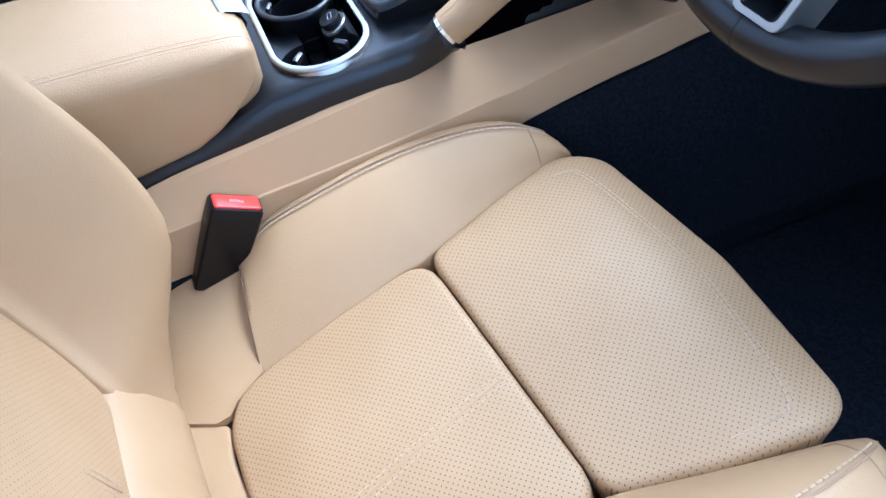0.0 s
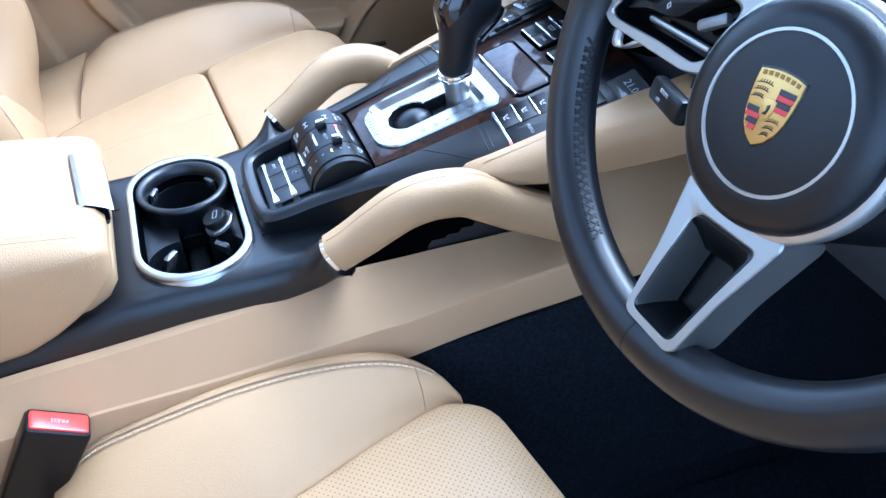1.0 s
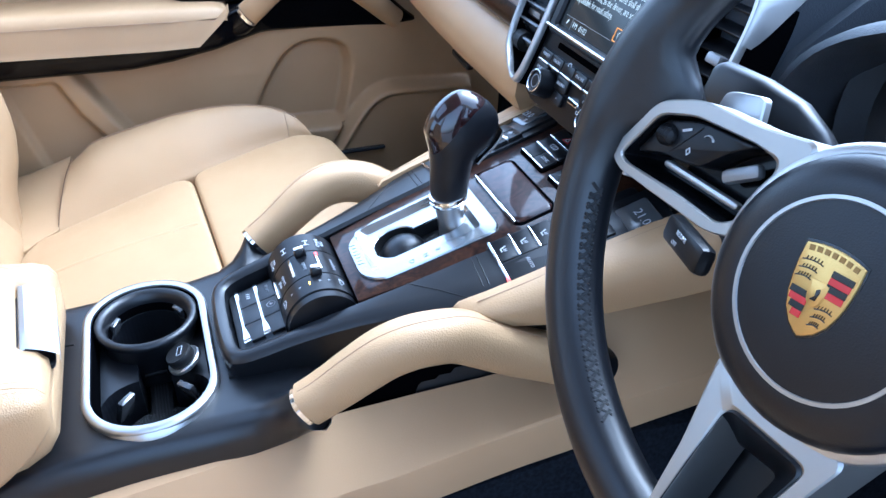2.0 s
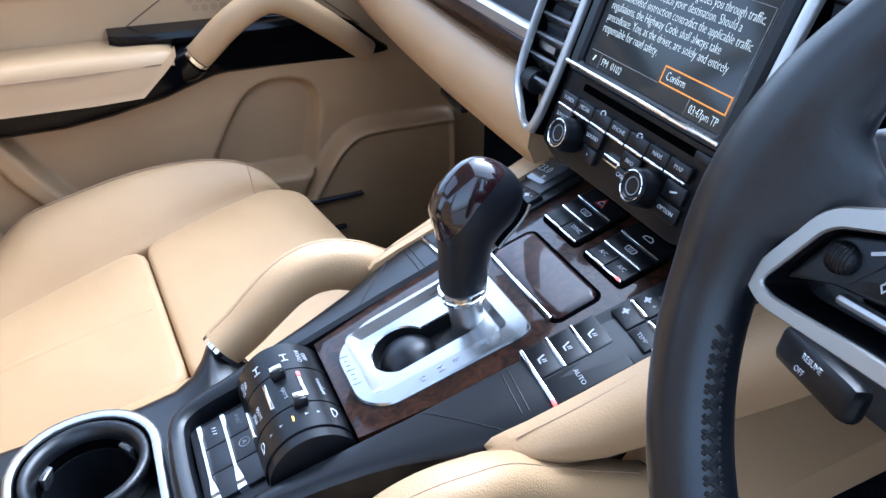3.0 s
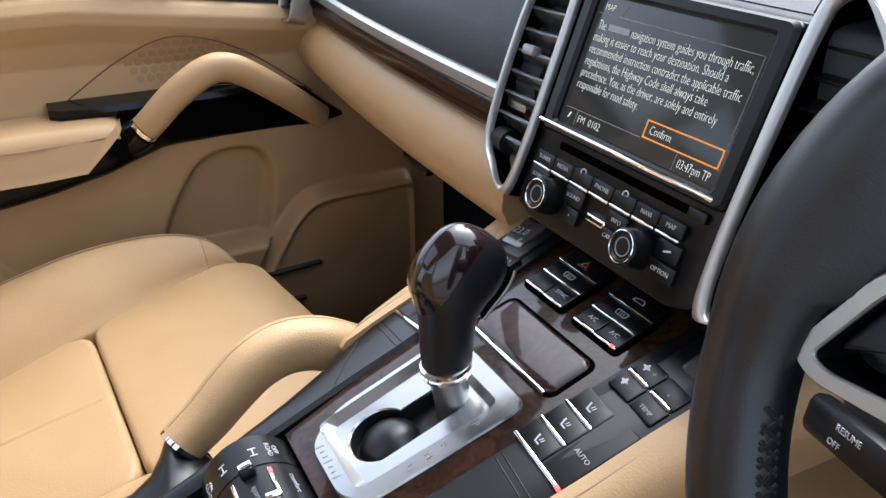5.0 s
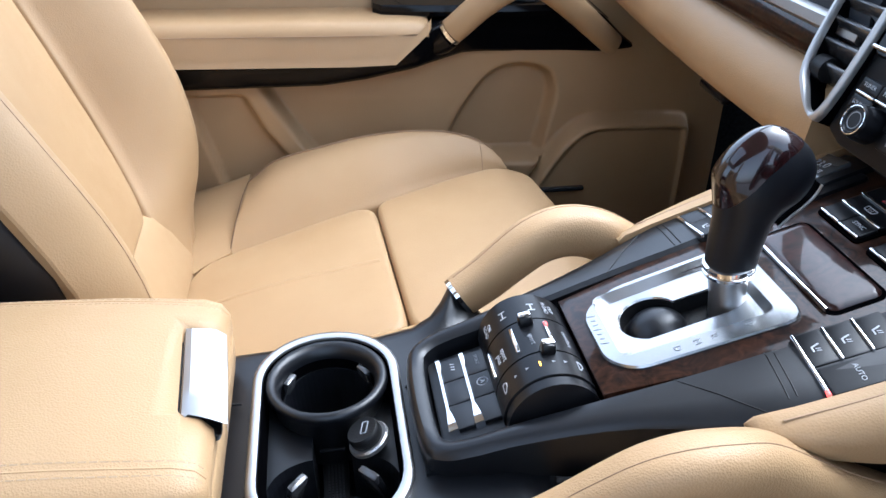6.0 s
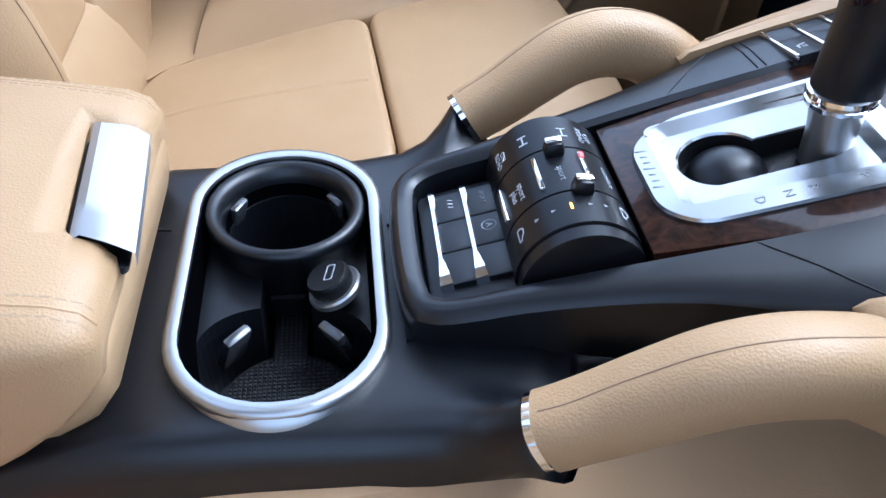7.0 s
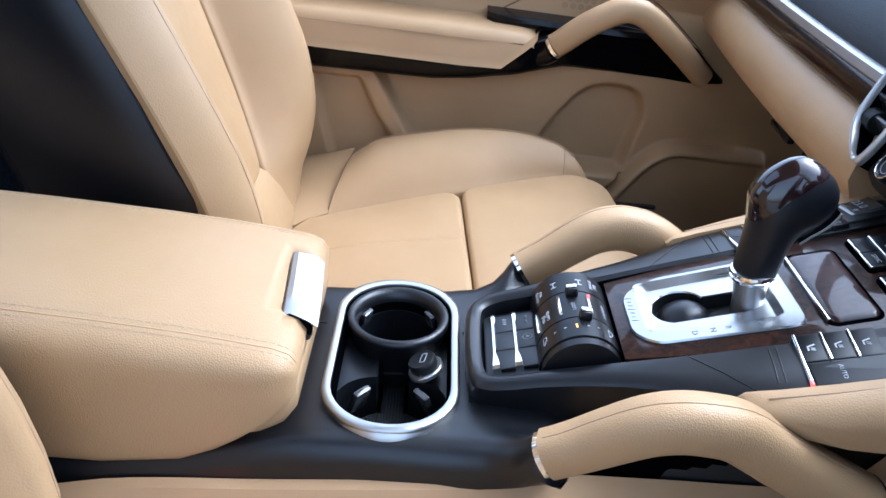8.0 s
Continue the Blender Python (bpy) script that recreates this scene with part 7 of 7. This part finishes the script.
NY, NZ = 360, 220
bm = bmesh.new()
ys_, zs_ = np.meshgrid(np.linspace(-0.62, 0.66, NY), np.linspace(0.05, 0.638, NZ), indexing="ij")
xs_ = door_x(ys_, zs_)
grid = [[bm.verts.new((xs_[i, k], ys_[i, k], zs_[i, k])) for k in range(NZ)] for i in range(NY)]
for i in range(NY - 1):
    for k in range(NZ - 1):
        bm.faces.new((grid[i][k], grid[i + 1][k], grid[i + 1][k + 1], grid[i][k + 1]))
back_row = [[bm.verts.new((-0.785, v.co.y, v.co.z)) for v in (grid[i][0], grid[i][-1])] for i in range(NY)]
for i in range(NY - 1):
    bm.faces.new((grid[i][-1], grid[i + 1][-1], back_row[i + 1][1], back_row[i][1]))
    bm.faces.new((back_row[i][0], back_row[i + 1][0], grid[i + 1][0], grid[i][0]))
    bm.faces.new((back_row[i][1], back_row[i + 1][1], back_row[i + 1][0], back_row[i][0]))
part("lining", bm, M_LEATHER, door, "beige leather door lining", angle=60)
rings = []
for y in (-0.62, 0.0, 0.14, 0.25, 0.36, 0.62):
    d = float(ledge_drop(y))
    rings.append([V(-0.790, y, 0.62 - d), V(-0.712, y, 0.634 - d), V(-0.716, y, 0.665 - d), V(-0.735, y, 0.690 - d), V(-0.790, y, 0.70 - d)])
part("window_ledge", loft(rings), M_BLACK_LEATHER, door, "black leather window ledge", angle=50)
part("lever_surround", frame_ring(rounded(0.055, 0.020, 0.008), rounded(0.050, 0.015, 0.006), 0.010, plane_frame((-0.716, 0.228, 0.6655), (0, 1, -0.10), (-0.3, 0, 1)), round_=0.003), M_CHROME, door, "chrome door opener surround")
part("opener", box((0.085, 0.020, 0.006), plane_frame((-0.712, 0.228, 0.6655), (0, 1, -0.10), (-0.3, 0, 1)), 0.003), M_BUTTON, door, "door opener lever")
for k in range(2):
    part("memory_button", box((0.020, 0.012, 0.004), plane_frame((-0.712, 0.338, 0.635 + 0.015 * k), (0, 1, -0.12), (-0.3, 0, 1)), 0.001), M_BUTTON, door)
# armrest along the door
rings = []
for y, x, zt in ((-0.62, -0.640, 0.480), (-0.30, -0.640, 0.482), (-0.05, -0.642, 0.486), (0.06, -0.644, 0.487), (0.12, -0.646, 0.486), (0.150, -0.649, 0.485), (0.164, -0.653, 0.482), (0.169, -0.664, 0.477)):
    lowz = 0.430 if y < 0.118 else 0.430 + (y - 0.118) * 0.92
    rings.append([V(-0.715, y, lowz), V(x + 0.006, y, lowz), V(x, y, lowz + 0.012), V(x, y, zt - 0.016), V(x - 0.006, y, zt - 0.004), V(x - 0.016, y, zt), V(-0.715, y, zt + 0.004)])
part("armrest", loft(rings), M_LEATHER, door, "beige leather door armrest", angle=60)
part("seam", sweep(spline([(-0.6402, -0.5, 0.466), (-0.6422, 0.0, 0.470), (-0.6456, 0.10, 0.470), (-0.6490, 0.148, 0.468)], 30), oval(0.0006, 0.0006, 6), up=(1, 0, 0)), M_SEAM, door)
# gloss black band under the armrest, climbing to the handle bowl
rings = []
for y, z0, z1, x in ((-0.62, 0.392, 0.430, -0.641), (-0.2, 0.394, 0.430, -0.641), (0.02, 0.399, 0.431, -0.642), (0.08, 0.406, 0.432, -0.646), (0.118, 0.414, 0.431, -0.648), (0.135, 0.417, 0.446, -0.649), (0.150, 0.420, 0.460, -0.651), (0.166, 0.424, 0.475, -0.656), (0.20, 0.430, 0.486, -0.670), (0.22, 0.431, 0.500, -0.685),
                     (0.24, 0.430, 0.508, -0.694), (0.30, 0.428, 0.508, -0.702), (0.38, 0.424, 0.502, -0.706), (0.43, 0.421, 0.480, -0.708), (0.465, 0.420, 0.450, -0.712), (0.482, 0.424, 0.438, -0.716)):
    rings.append([V(-0.73, y, z0), V(x - 0.014, y, z0), V(x - 0.009, y, z0 + 0.005), V(x - 0.004, y, (z0 + z1) / 2), V(x, y, z1 - 0.004), V(x - 0.004, y, z1), V(-0.73, y, z1)])
part("gloss_band", loft(rings), M_GLOSS, door, "gloss black door band", angle=50)
rings = [[V(-0.73, y, 0.486), V(-0.684 + d, y, 0.486), V(-0.681 + d, y, 0.493), V(-0.684 + d, y, 0.501), V(-0.73, y, 0.504)] for y, d in ((0.092, -0.012), (0.104, -0.002), (0.2, 0.0), (0.3, 0.0), (0.37, -0.01))]
part("gloss_shelf", loft(rings), M_GLOSS, door, "gloss black shelf edge", angle=40)
path = spline([(-0.675, 0.188, 0.458), (-0.664, 0.206, 0.478), (-0.655, 0.238, 0.510), (-0.650, 0.275, 0.535), (-0.650, 0.30, 0.540), (-0.654, 0.33, 0.528), (-0.664, 0.38, 0.492), (-0.680, 0.425, 0.456), (-0.69, 0.445, 0.440)], 34)
prof = oval(0.0165, 0.0185, 18, 2.4)
part("grab_handle", sweep(path[3:-2], prof, scale=lambda f: 1.0 - 0.12 * max(0.0, f - 0.6) / 0.4), M_LEATHER, door, "beige leather door grab handle", angle=70)
part("handle_collar", sweep([path[2].lerp(path[3], 0.3), path[2].lerp(path[3], 0.45), path[3]], [(x * 1.05, y * 1.05) for x, y in prof]), M_CHROME, door, "chrome handle collar")
part("handle_foot", sweep([path[0] + V(-0.018, -0.030, -0.022), path[0], path[1], path[2]], [(x * 1.12, y * 1.12) for x, y in prof], scale=lambda f: 0.75 if f == 0 else 1.0), M_GLOSS, door, "gloss black handle foot")
# speaker panel with hexagon perforations above the handle
sp_line = [V(float(door_x(p.y, p.z)) + 0.0006, p.y, p.z) for p in spline([(0, 0.112, 0.499), (0, 0.129, 0.511), (0, 0.179, 0.542), (0, 0.229, 0.567), (0, 0.264, 0.572), (0, 0.309, 0.561), (0, 0.356, 0.536), (0, 0.392, 0.511), (0, 0.440, 0.474)], 60)]
part("seam", sweep(sp_line, oval(0.0010, 0.0008, 6), up=(1, 0, 0)), M_DARK_SEAM, door)
bm = bmesh.new()
for i in range(-9, 10):
    for j in range(-3, 4):
        y, z = 0.272 + i * 0.0125 + (0.00625 if j % 2 else 0), 0.541 + j * 0.0108
        if ((y - 0.272) / 0.076) ** 2 + ((z - 0.536) / 0.033) ** 2 < 1:
            m = plane_frame((float(door_x(y, z)) + 0.0004, y, z), (0, 1, 0), (float(door_x(y, z + 0.005) - door_x(y, z - 0.005)) * 100, 0, 1))
            hexa = [(0.0056 * math.cos(math.pi / 3 * q + math.pi / 6), 0.0056 * math.sin(math.pi / 3 * q + math.pi / 6)) for q in range(6)]
            slab(hexa, 0.0003, m, 0.0001, bm=bm)
tagged(part("speaker_pattern", bm, M_HEX, door, "hexagon speaker pattern", smooth=False), kind="stuff")
# dark strips on the lower bin
for z, y0, y1 in ((0.2225, 0.324, 0.418), (0.1695, 0.328, 0.388)):
    part("pocket_strip", box((0.010, y1 - y0, 0.0065), T(-0.670, (y0 + y1) / 2, z) @ Matrix.Rotation(radians(2), 4, "X"), 0.0025), M_TAB, door, "shiny dark strip on the door pocket")
# rear seat bench, dark, behind the front seats
bench = thing("rear_footwell", "dark carpeted rear footwell floor hump", "footwell", (0, -0.8, 0.0))
part("hump", box((1.3, 0.30, 0.26), T(0, -1.0, 0.13), 0.03), M_CARPET, bench)
